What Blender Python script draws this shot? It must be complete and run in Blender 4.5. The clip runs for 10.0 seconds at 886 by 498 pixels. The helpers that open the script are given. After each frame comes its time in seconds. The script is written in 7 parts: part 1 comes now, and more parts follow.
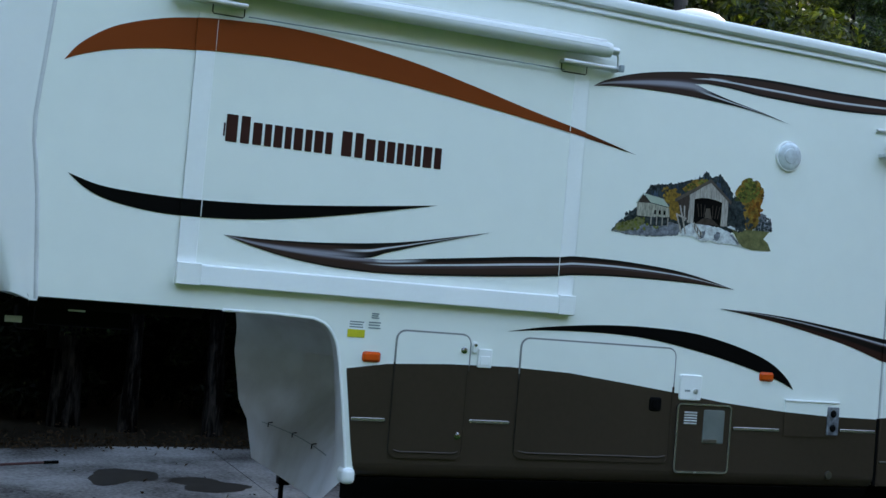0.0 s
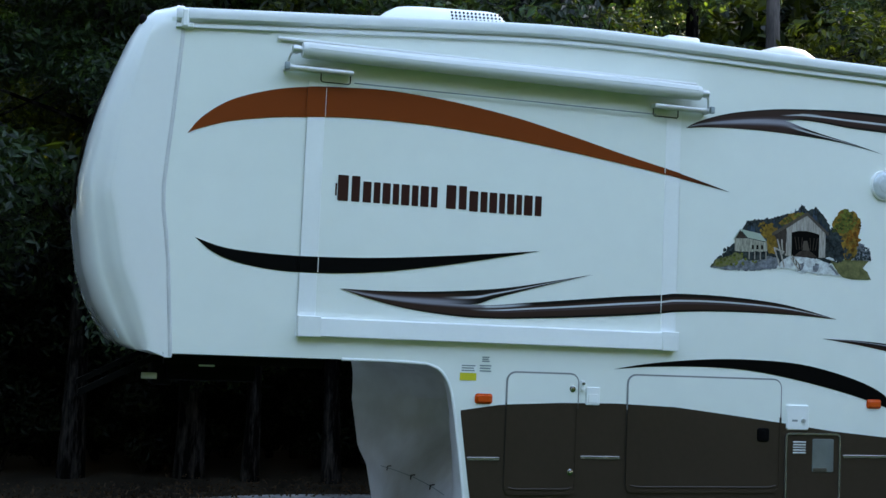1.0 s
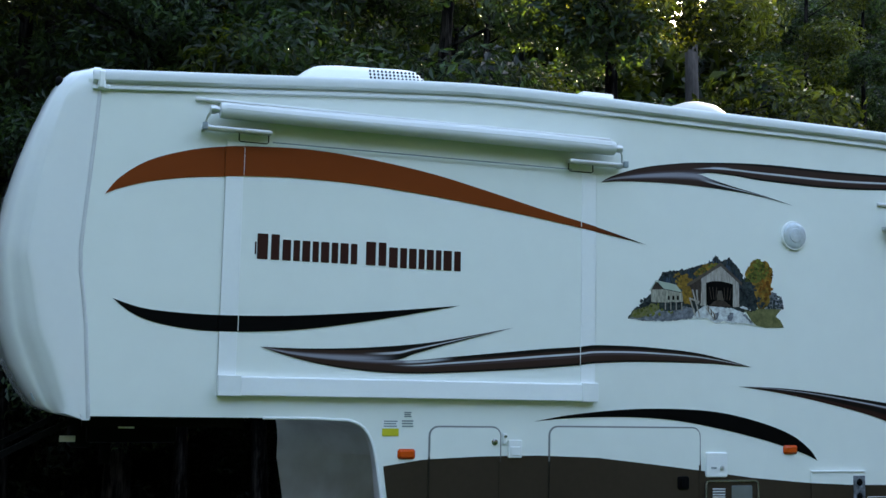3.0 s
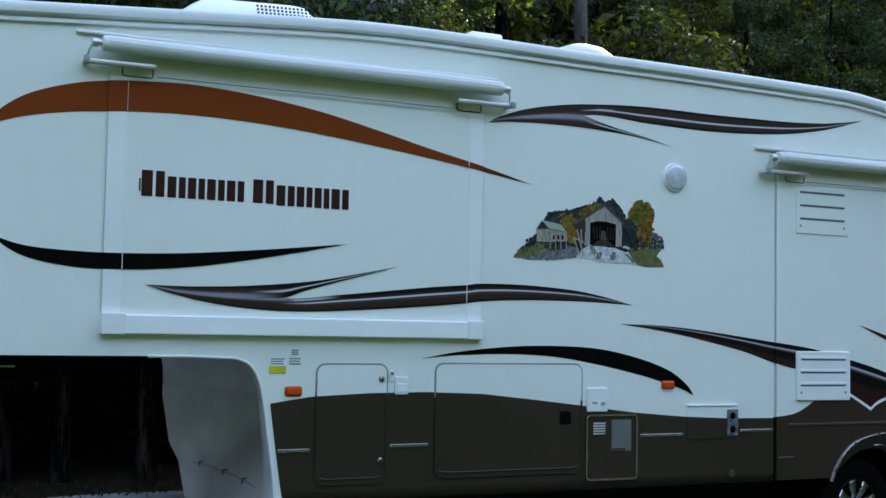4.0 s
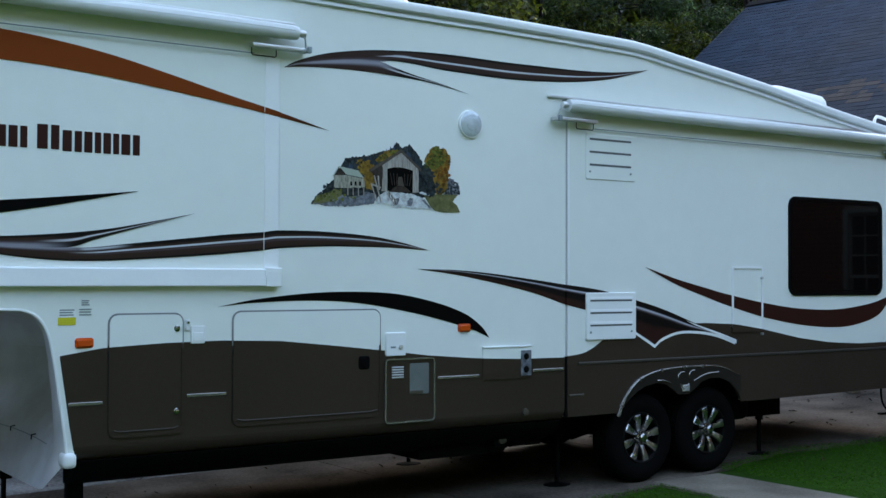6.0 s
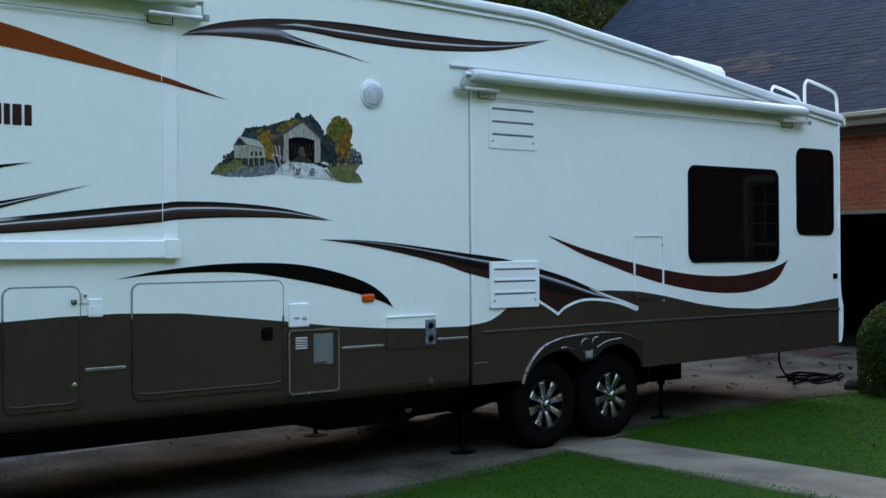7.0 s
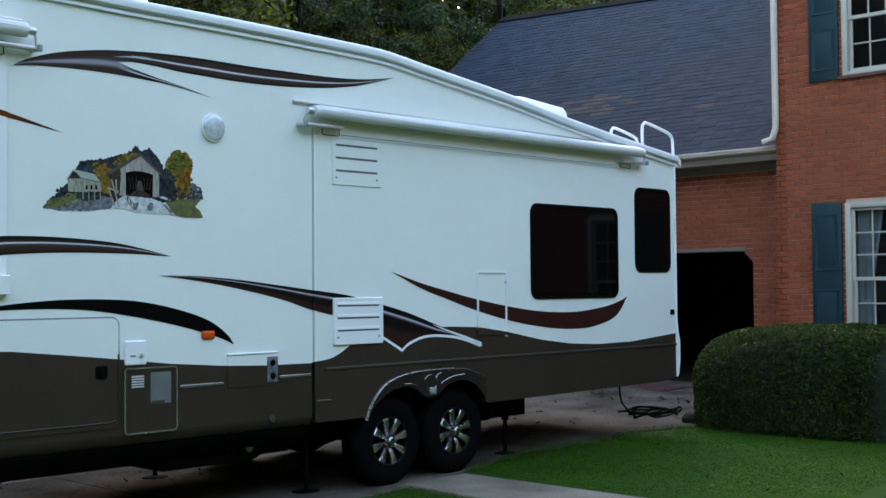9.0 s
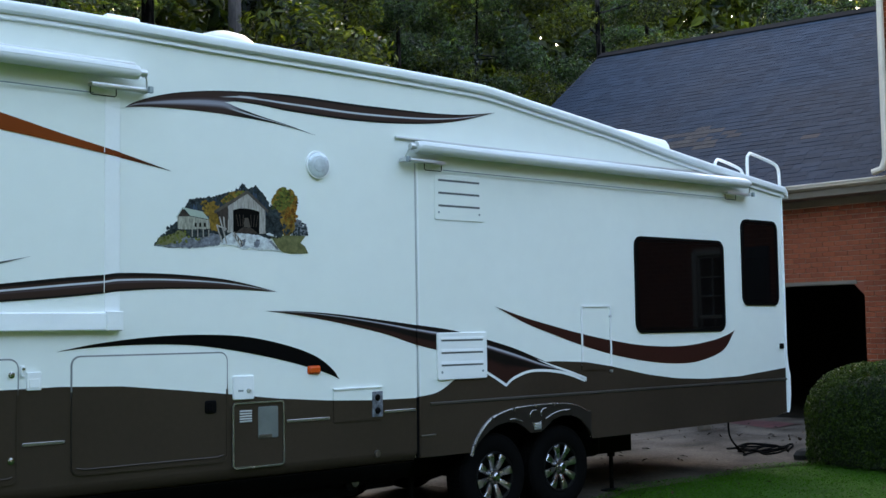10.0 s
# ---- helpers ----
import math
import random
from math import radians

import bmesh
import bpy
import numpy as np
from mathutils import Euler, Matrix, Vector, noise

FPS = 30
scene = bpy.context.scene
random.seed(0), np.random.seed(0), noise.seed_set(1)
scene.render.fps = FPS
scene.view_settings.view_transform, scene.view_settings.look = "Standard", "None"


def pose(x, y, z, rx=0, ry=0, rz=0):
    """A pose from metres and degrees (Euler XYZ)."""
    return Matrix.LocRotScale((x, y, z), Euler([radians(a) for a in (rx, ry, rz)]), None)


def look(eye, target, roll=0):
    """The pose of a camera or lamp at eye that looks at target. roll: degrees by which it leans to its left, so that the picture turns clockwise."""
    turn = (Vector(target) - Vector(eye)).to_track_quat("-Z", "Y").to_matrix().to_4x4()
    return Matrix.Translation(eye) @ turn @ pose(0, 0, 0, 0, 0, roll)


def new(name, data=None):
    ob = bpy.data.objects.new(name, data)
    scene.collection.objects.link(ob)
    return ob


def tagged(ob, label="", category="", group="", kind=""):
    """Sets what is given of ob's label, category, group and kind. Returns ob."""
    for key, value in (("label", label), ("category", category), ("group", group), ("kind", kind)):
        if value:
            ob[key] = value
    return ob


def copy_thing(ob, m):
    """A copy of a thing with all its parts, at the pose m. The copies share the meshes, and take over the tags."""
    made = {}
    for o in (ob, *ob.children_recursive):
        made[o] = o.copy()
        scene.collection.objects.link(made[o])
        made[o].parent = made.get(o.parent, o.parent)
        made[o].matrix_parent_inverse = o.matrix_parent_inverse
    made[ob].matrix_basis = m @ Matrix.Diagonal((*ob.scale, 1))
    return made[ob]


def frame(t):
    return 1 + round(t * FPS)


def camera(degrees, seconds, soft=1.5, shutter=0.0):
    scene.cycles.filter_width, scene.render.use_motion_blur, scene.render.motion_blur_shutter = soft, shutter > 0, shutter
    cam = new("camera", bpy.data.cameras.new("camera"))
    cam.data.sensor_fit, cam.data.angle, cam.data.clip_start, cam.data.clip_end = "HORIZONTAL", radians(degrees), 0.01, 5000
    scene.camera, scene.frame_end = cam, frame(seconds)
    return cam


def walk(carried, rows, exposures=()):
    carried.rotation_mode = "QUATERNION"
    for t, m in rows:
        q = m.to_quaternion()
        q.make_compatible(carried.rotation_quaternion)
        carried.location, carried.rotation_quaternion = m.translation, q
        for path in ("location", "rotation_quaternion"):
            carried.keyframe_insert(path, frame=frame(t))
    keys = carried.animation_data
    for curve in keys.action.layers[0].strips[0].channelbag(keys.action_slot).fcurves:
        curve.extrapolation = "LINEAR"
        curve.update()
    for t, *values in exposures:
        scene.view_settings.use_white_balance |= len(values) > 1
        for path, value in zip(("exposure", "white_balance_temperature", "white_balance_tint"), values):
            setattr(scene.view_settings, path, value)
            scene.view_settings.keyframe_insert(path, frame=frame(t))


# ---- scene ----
cam = camera(40.1, 10.0)
PATH = [
    (0, (-1.243, -7.212, 1.781), (-0.492, -5.361, 1.857), 4.8),
    (0.5, (-1.354, -7.437, 1.78), (-0.686, -5.553, 1.849), 1.4),
    (1, (-1.388, -7.551, 1.781), (-0.8, -5.644, 1.918), 2.4),
    (1.5, (-1.37, -7.575, 1.784), (-0.751, -5.686, 2.006), 1.6),
    (2, (-1.347, -7.591, 1.79), (-0.73, -5.703, 2.019), 1.2),
    (3.3, (-1.334, -7.667, 1.812), (-0.596, -5.821, 2.025), 0.9),
    (3.5, (-1.335, -7.678, 1.811), (-0.557, -5.845, 1.998), 0.7),
    (4, (-1.335, -7.686, 1.803), (-0.475, -5.885, 1.931), 1.1),
    (4.5, (-1.323, -7.694, 1.795), (-0.42, -5.911, 1.854), 2.0),
    (5, (-1.324, -7.708, 1.793), (-0.367, -5.953, 1.875), 0.8),
    (5.5, (-1.326, -7.706, 1.796), (-0.283, -6.001, 1.843), 0.9),
    (6, (-1.317, -7.7, 1.795), (-0.172, -6.061, 1.84), 0.2),
    (6.2, (-1.31, -7.706, 1.792), (-0.123, -6.096, 1.832), 0.4),
    (7.3, (-1.239, -7.759, 1.756), (0.041, -6.223, 1.762), -0.1),
    (7.5, (-1.23, -7.768, 1.753), (0.071, -6.249, 1.786), 1.0),
    (8, (-1.222, -7.782, 1.749), (0.116, -6.297, 1.814), 1.1),
    (8.5, (-1.207, -7.792, 1.746), (0.172, -6.344, 1.8), 0.4),
    (9, (-1.192, -7.807, 1.739), (0.244, -6.417, 1.803), -0.5),
    (9.5, (-1.19, -7.806, 1.719), (0.209, -6.38, 1.802), -0.4),
    (10, (-1.199, -7.781, 1.7), (0.116, -6.28, 1.83), -0.9),
]
walk(cam, [(t, look(eye, target, roll)) for t, eye, target, roll in PATH], [(0.0, 3.04, 7450, 10), (1.0, 3.09, 7500, 10), (3.5, 2.94, 7400, 10), (6.0, 3.03, 7500, 10), (9.0, 3.20, 7700, 10), (10.0, 3.25, 7700, 10)])

# ---- light ----
# Low sun behind the woods; the open sky on the other side lights the trailer.
SUN_ELEV, SUN_AZ = radians(23), radians(44)          # azimuth from +y towards +x
world = bpy.data.worlds.new("sky")
scene.world = world
world.use_nodes = True
wn = world.node_tree.nodes
sky = wn.new("ShaderNodeTexSky")
sky.sky_type, sky.sun_disc = "NISHITA", False
sky.sun_elevation, sky.sun_rotation = SUN_ELEV, SUN_AZ
sky.air_density, sky.dust_density, sky.ozone_density = 1.0, 1.2, 1.0
wn["Background"].inputs["Strength"].default_value = 0.15
world.node_tree.links.new(sky.outputs[0], wn["Background"].inputs["Color"])
sun = new("sun", bpy.data.lights.new("sun", "SUN"))
sun.data.energy, sun.data.angle, sun.data.color = 3.8, radians(0.6), (1.0, 0.86, 0.66)
to_sun = Vector((math.sin(SUN_AZ) * math.cos(SUN_ELEV), math.cos(SUN_AZ) * math.cos(SUN_ELEV), math.sin(SUN_ELEV)))
sun.matrix_world = look(to_sun * 60, (0, 0, 0))

# ---- materials ----


def material(name, colour, rough=0.5, metal=0.0, vary=0.12, scale=6.0, fine=60.0, bump=0.0, spec=0.5, coat=0.0, other=None, island=0.0, stretch=(1, 1, 1), low=0.35, high=1.15):
    """A principled surface whose colour varies at a large and a small scale, with fine relief."""
    m = bpy.data.materials.new(name)
    m.use_nodes = True
    n, l = m.node_tree.nodes, m.node_tree.links
    p = n["Principled BSDF"]
    co = n.new("ShaderNodeTexCoord")
    mp = n.new("ShaderNodeMapping")
    mp.inputs["Scale"].default_value = stretch
    l.new(co.outputs["Object"], mp.inputs["Vector"])
    big, small = n.new("ShaderNodeTexNoise"), n.new("ShaderNodeTexNoise")
    big.inputs["Scale"].default_value, big.inputs["Detail"].default_value = scale, 5
    small.inputs["Scale"].default_value, small.inputs["Detail"].default_value = fine, 3
    l.new(mp.outputs[0], big.inputs["Vector"]), l.new(mp.outputs[0], small.inputs["Vector"])
    add = n.new("ShaderNodeMath")
    add.operation = "MULTIPLY_ADD"
    add.inputs[1].default_value = 0.45
    l.new(small.outputs["Fac"], add.inputs[0]), l.new(big.outputs["Fac"], add.inputs[2])
    fac = add.outputs[0]
    if island:
        geo, more = n.new("ShaderNodeNewGeometry"), n.new("ShaderNodeMath")
        obj, both = n.new("ShaderNodeObjectInfo"), n.new("ShaderNodeMath")
        l.new(geo.outputs["Random Per Island"], both.inputs[0]), l.new(obj.outputs["Random"], both.inputs[1])
        both.operation = "ADD"
        frac = n.new("ShaderNodeMath")
        frac.operation = "FRACT"
        l.new(both.outputs[0], frac.inputs[0])
        more.operation = "MULTIPLY_ADD"
        more.inputs[1].default_value = island
        l.new(frac.outputs[0], more.inputs[0]), l.new(fac, more.inputs[2])
        fac = more.outputs[0]
    ramp = n.new("ShaderNodeMapRange")
    ramp.inputs["From Min"].default_value, ramp.inputs["From Max"].default_value = low, high + island
    l.new(fac, ramp.inputs["Value"])
    mix = n.new("ShaderNodeMix")
    mix.data_type = "RGBA"
    lo = [c * (1 - vary) for c in colour]
    hi = other if other else [min(1, c * (1 + vary)) for c in colour]
    mix.inputs["A"].default_value, mix.inputs["B"].default_value = (*lo, 1), (*hi, 1)
    l.new(ramp.outputs[0], mix.inputs["Factor"])
    l.new(mix.outputs["Result"], p.inputs["Base Color"])
    rr = n.new("ShaderNodeMapRange")
    rr.inputs["To Min"].default_value, rr.inputs["To Max"].default_value = rough * 0.85, min(1, rough * 1.2)
    l.new(big.outputs["Fac"], rr.inputs["Value"]), l.new(rr.outputs[0], p.inputs["Roughness"])
    p.inputs["Metallic"].default_value = metal
    p.inputs["Specular IOR Level"].default_value = spec
    p.inputs["Coat Weight"].default_value = coat
    if bump:
        b = n.new("ShaderNodeBump")
        b.inputs["Strength"].default_value, b.inputs["Distance"].default_value = bump, 0.01
        l.new(small.outputs["Fac"], b.inputs["Height"]), l.new(b.outputs[0], p.inputs["Normal"])
    return m


def leaf_material(name, dark, light, through_light=0.4, gloss=0.15, rare=2.2):
    m = bpy.data.materials.new(name)
    m.use_nodes = True
    n, l = m.node_tree.nodes, m.node_tree.links
    p, out = n["Principled BSDF"], n["Material Output"]
    geo, co, noi = n.new("ShaderNodeNewGeometry"), n.new("ShaderNodeTexCoord"), n.new("ShaderNodeTexNoise")
    noi.inputs["Scale"].default_value = 0.55
    l.new(co.outputs["Object"], noi.inputs["Vector"])
    # the higher rare is, the fewer leaves take the light colour
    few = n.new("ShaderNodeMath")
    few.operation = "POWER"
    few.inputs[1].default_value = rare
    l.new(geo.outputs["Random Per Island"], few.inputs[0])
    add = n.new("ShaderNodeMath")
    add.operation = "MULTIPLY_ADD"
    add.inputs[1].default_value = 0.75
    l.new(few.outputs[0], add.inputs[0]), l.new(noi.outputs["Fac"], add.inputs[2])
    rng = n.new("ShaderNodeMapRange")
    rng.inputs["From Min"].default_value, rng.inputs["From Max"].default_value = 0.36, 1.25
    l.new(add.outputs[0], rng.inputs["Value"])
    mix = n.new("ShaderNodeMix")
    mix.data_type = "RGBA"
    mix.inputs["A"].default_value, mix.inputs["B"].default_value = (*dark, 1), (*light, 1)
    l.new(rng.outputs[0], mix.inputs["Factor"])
    l.new(mix.outputs["Result"], p.inputs["Base Color"])
    p.inputs["Roughness"].default_value = 0.38
    p.inputs["Specular IOR Level"].default_value = gloss
    tr, ms = n.new("ShaderNodeBsdfTranslucent"), n.new("ShaderNodeMixShader")
    bright = n.new("ShaderNodeMix")
    bright.data_type, bright.blend_type = "RGBA", "MULTIPLY"
    bright.inputs["Factor"].default_value = 1.0
    bright.inputs["B"].default_value = (3.1, 2.7, 0.7, 1)
    l.new(mix.outputs["Result"], bright.inputs["A"]), l.new(bright.outputs["Result"], tr.inputs["Color"])
    ms.inputs[0].default_value = through_light
    l.new(p.outputs[0], ms.inputs[1]), l.new(tr.outputs[0], ms.inputs[2]), l.new(ms.outputs[0], out.inputs["Surface"])
    return m


def graded(name, head, tail, at, soft, glint=None, gloss=0.2):
    """Printed vinyl graded across its width: the stops of head turn into those of tail along it; glint is a bright spot at the upper edge (from, to, depth)."""
    m = bpy.data.materials.new(name)
    m.use_nodes = True
    n, l = m.node_tree.nodes, m.node_tree.links
    p, co, xy = n["Principled BSDF"], n.new("ShaderNodeTexCoord"), n.new("ShaderNodeSeparateXYZ")
    l.new(co.outputs["UV"], xy.inputs[0])
    ramps = []
    for stops in (head, tail):
        r = n.new("ShaderNodeValToRGB")
        while len(r.color_ramp.elements) < len(stops):
            r.color_ramp.elements.new(1.0)
        for e, (pos, col) in zip(r.color_ramp.elements, stops):
            e.position, e.color = pos, (*col, 1)
        l.new(xy.outputs["Y"], r.inputs["Fac"])
        ramps.append(r.outputs["Color"])

    def step(source, a, b):
        s = n.new("ShaderNodeMapRange")
        s.interpolation_type = "SMOOTHSTEP"
        s.inputs["From Min"].default_value, s.inputs["From Max"].default_value = a, b
        l.new(source, s.inputs["Value"])
        return s.outputs[0]

    def mixed(a, b, fac):
        x = n.new("ShaderNodeMix")
        x.data_type = "RGBA"
        l.new(fac, x.inputs["Factor"])
        l.new(a, x.inputs["A"])
        if isinstance(b, tuple):
            x.inputs["B"].default_value = b
        else:
            l.new(b, x.inputs["B"])
        return x.outputs["Result"]

    colour = mixed(ramps[0], ramps[1], step(xy.outputs["X"], at - soft / 2, at + soft / 2))
    if glint:
        a, b, depth = glint
        mid = (a + b) / 2
        on = n.new("ShaderNodeMath")
        on.operation = "MULTIPLY"
        l.new(step(xy.outputs["X"], a, a + 0.15 * (b - a)), on.inputs[0]), l.new(step(xy.outputs["X"], b, mid), on.inputs[1])
        edge = n.new("ShaderNodeMath")
        edge.operation = "MULTIPLY"
        dist = n.new("ShaderNodeMath")
        dist.operation = "SUBTRACT"
        l.new(xy.outputs["Y"], dist.inputs[0])
        dist.inputs[1].default_value = depth
        size = n.new("ShaderNodeMath")
        size.operation = "ABSOLUTE"
        l.new(dist.outputs[0], size.inputs[0])
        l.new(on.outputs[0], edge.inputs[0]), l.new(step(size.outputs[0], 0.14, 0.0), edge.inputs[1])
        colour = mixed(colour, (0.50, 0.52, 0.56, 1), edge.outputs[0])
    l.new(colour, p.inputs["Base Color"])
    wear = n.new("ShaderNodeTexNoise")
    wear.inputs["Scale"].default_value = 12
    l.new(co.outputs["Object"], wear.inputs["Vector"])
    rough = n.new("ShaderNodeMapRange")
    rough.inputs["To Min"].default_value, rough.inputs["To Max"].default_value = 0.28, 0.46
    l.new(wear.outputs["Fac"], rough.inputs["Value"]), l.new(rough.outputs[0], p.inputs["Roughness"])
    p.inputs["Specular IOR Level"].default_value = gloss
    return m


M_WHITE = material("white_gelcoat", (0.81, 0.845, 0.80), 0.22, vary=0.05, scale=0.45, fine=6, spec=0.45)
M_TRIM = material("white_trim", (0.84, 0.86, 0.85), 0.35, vary=0.04, scale=3, fine=40)
M_RAIL = material("weathered_white_rail", (0.70, 0.725, 0.725), 0.5, vary=0.08, scale=4, fine=60, bump=0.05)
M_CAP = material("white_cap", (0.79, 0.81, 0.80), 0.14, vary=0.03, scale=1.2, fine=20, coat=0.3)
M_RECESS = material("stained_white_plastic", (0.56, 0.53, 0.52), 0.35, vary=0.12, scale=1.3, fine=5, other=(0.78, 0.79, 0.83), low=0.42, high=0.92)
M_LINER = material("worn_white_plastic", (0.64, 0.63, 0.645), 0.4, vary=0.2, scale=2.2, fine=25)
M_BROWN = material("brown_paint", (0.0425, 0.0300, 0.0216), 0.22, vary=0.18, scale=1.1, fine=30, spec=0.22)
M_BLACK = material("black_vinyl", (0.003, 0.0028, 0.0028), 0.45, vary=0.1, spec=0.04)
M_MAROON = material("maroon_vinyl", (0.038, 0.011, 0.008), 0.4, vary=0.12, spec=0.15)
M_GLASS = material("tinted_glass", (0.004, 0.003, 0.003), 0.03, vary=0.05, spec=0.10)
M_RUBBER = material("rubber", (0.0038, 0.0038, 0.0038), 0.85, vary=0.2, fine=80, bump=0.1, spec=0.03)
M_STEEL = material("black_steel", (0.0035, 0.0035, 0.0035), 0.6, vary=0.3, fine=50, bump=0.1, spec=0.04)
M_CHROME = material("chrome", (0.40, 0.40, 0.41), 0.16, metal=1.0, vary=0.25, scale=14)
M_ALU = material("aluminium", (0.62, 0.63, 0.63), 0.32, metal=0.7, vary=0.08, fine=90)
M_BRONZE = material("bronze_metal", (0.085, 0.075, 0.065), 0.3, metal=0.5)
M_MOULD = material("bright_moulding", (0.30, 0.285, 0.27), 0.25, metal=0.8, vary=0.25, scale=8)
M_DULL = material("dull_metal", (0.15, 0.135, 0.12), 0.3, metal=0.8, vary=0.3, scale=8)
M_AWNING = material("awning_white", (0.66, 0.68, 0.68), 0.32, vary=0.06, scale=1.5, fine=50, stretch=(0.3, 1, 1))
M_AMBER = material("amber_lens", (0.65, 0.075, 0.008), 0.15, vary=0.1, fine=90)
M_YELLOW = material("yellow_sticker", (0.62, 0.55, 0.03), 0.4)
M_GREYTXT = material("grey_print", (0.22, 0.27, 0.28), 0.5)
M_BEIGE = material("aged_acrylic", (0.58, 0.57, 0.52), 0.35, vary=0.15, scale=4)
M_LENS = material("clear_lens", (0.57, 0.63, 0.67), 0.2, metal=0.15, vary=0.25, scale=18, fine=45, bump=0.3, coat=0.5)
# Brown stained concrete, darkened further for the shade under the trailer.
M_STAINEDSHADED = material("stained_shaded_concrete", (0.030, 0.022, 0.016), 0.9, spec=0.15, vary=0.3, scale=1.3, fine=30, bump=0.4, other=(0.150, 0.122, 0.098), low=0.50, high=0.95)
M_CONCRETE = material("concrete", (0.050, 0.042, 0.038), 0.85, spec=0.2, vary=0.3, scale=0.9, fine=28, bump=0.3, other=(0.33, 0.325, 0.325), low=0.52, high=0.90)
M_PATH = material("path_concrete", (0.095, 0.078, 0.058), 0.85, spec=0.2, vary=0.25, scale=1.6, fine=45, bump=0.25, other=(0.25, 0.215, 0.165), low=0.4, high=1.0)
M_GROUND = material("leaf_litter", (0.012, 0.009, 0.006), 0.95, spec=0.08, vary=0.4, scale=1.5, fine=25, bump=0.6, other=(0.040, 0.031, 0.021))
M_LAWN = material("lawn_soil", (0.0150, 0.0490, 0.0036), 0.9, vary=0.3, scale=1.2, fine=50, bump=0.15, other=(0.0240, 0.0690, 0.0044), spec=0.1)
M_GRASS = leaf_material("grass_blade", (0.0260, 0.0830, 0.0062), (0.0320, 0.0960, 0.0076), 0.2, 0.02)
M_BRICK = material("red_brick", (0.215, 0.046, 0.021), 0.85, vary=0.3, scale=3, fine=60, bump=0.3, other=(0.40, 0.098, 0.042), island=0.4, spec=0.2)
M_MORTAR = material("mortar", (0.50, 0.36, 0.29), 0.95, vary=0.2, fine=70, bump=0.3)
M_SHINGLE = material("slate_shingle", (0.0062, 0.0140, 0.0285), 0.85, vary=0.35, scale=0.5, fine=60, bump=0.4, other=(0.0200, 0.0365, 0.0625), low=0.45, high=1.05, island=0.4, spec=0.15)
# Tan tone stands in for faint sun patches on the roof.
M_SHINGLETAN = material("sunpatch_shingle", (0.024, 0.025, 0.030), 0.85, vary=0.35, scale=0.5, fine=60, bump=0.4, other=(0.068, 0.060, 0.056), island=0.5, spec=0.15)
M_TEAL = material("teal_shutter", (0.007, 0.035, 0.041), 0.5, spec=0.25, vary=0.15, scale=4)
M_CREAM = material("cream_paint", (0.62, 0.53, 0.43), 0.5, vary=0.1, scale=4)
M_SOFFIT = material("tan_soffit", (0.17, 0.135, 0.10), 0.6, vary=0.12)
M_WINWHITE = material("window_white", (0.46, 0.43, 0.355), 0.4, vary=0.06)
M_CURTAIN = material("curtain_cloth", (0.20, 0.23, 0.24), 0.9, vary=0.3, scale=8, stretch=(1, 6, 0.4))
M_INSIDESHADE = material("interior_shade", (0.006, 0.006, 0.006), 0.95, vary=0.3)
M_BARK = material("bark", (0.0018, 0.0014, 0.0012), 0.95, spec=0.06, vary=0.5, scale=9, fine=40, bump=1.0, other=(0.060, 0.052, 0.048), low=0.66, high=1.05, stretch=(1, 1, 0.18))
# Near-black leaves with rare light ones: gap shade and glints put into colour.
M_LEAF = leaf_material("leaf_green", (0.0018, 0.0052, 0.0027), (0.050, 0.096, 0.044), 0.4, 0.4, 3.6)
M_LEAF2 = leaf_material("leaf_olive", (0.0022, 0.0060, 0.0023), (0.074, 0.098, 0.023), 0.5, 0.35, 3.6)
M_PINEBARK = material("pine_bark", (0.030, 0.025, 0.025), 0.95, vary=0.4, scale=6, fine=30, bump=0.9, other=(0.105, 0.086, 0.082), low=0.5, high=1.05, stretch=(1, 1, 0.22))
M_NEEDLE = leaf_material("leaf_bluegreen", (0.006, 0.012, 0.007), (0.030, 0.048, 0.025), 0.3, 0.4)
M_SHADELEAF = leaf_material("leaf_shade", (0.004, 0.009, 0.004), (0.034, 0.050, 0.020), 0.35, 0.35)
# Leaf colour taken down to near-black for the shade under the trees.
M_SHADETHICKET = leaf_material("leaf_thicket_shade", (0.0016, 0.0034, 0.0017), (0.014, 0.021, 0.009), 0.3, 0.1, 3.0)
M_HEDGE = leaf_material("leaf_hedge", (0.0090, 0.0225, 0.0038), (0.0470, 0.0820, 0.0105), 0.2)
M_DRYLEAF = material("dry_leaf", (0.030, 0.018, 0.011), 0.9, spec=0.1, vary=0.4, other=(0.090, 0.058, 0.034), island=0.6)
M_DEBRIS = material("wet_leaf", (0.020, 0.014, 0.010), 0.9, vary=0.4, other=(0.055, 0.038, 0.026), island=0.6)
M_RED = material("red_plastic", (0.060, 0.009, 0.010), 0.5)
M_HILL = material("print_forest", (0.004, 0.007, 0.012), 0.4, vary=0.5, scale=26, fine=120, other=(0.045, 0.060, 0.060), spec=0.15, low=0.55, high=0.95)
M_AUTUMN = material("print_autumn", (0.022, 0.022, 0.006), 0.4, vary=0.3, scale=24, fine=110, other=(0.34, 0.19, 0.030), spec=0.2, low=0.46, high=0.95)
M_PLANK = material("print_planks", (0.16, 0.145, 0.12), 0.35, vary=0.2, scale=24, fine=110, other=(0.42, 0.38, 0.33), stretch=(4, 1, 0.5), low=0.5, high=0.95)
M_FOAM = material("print_pale_road", (0.40, 0.40, 0.42), 0.35, vary=0.3, scale=24, fine=90, other=(0.66, 0.70, 0.70), low=0.45, high=0.85)
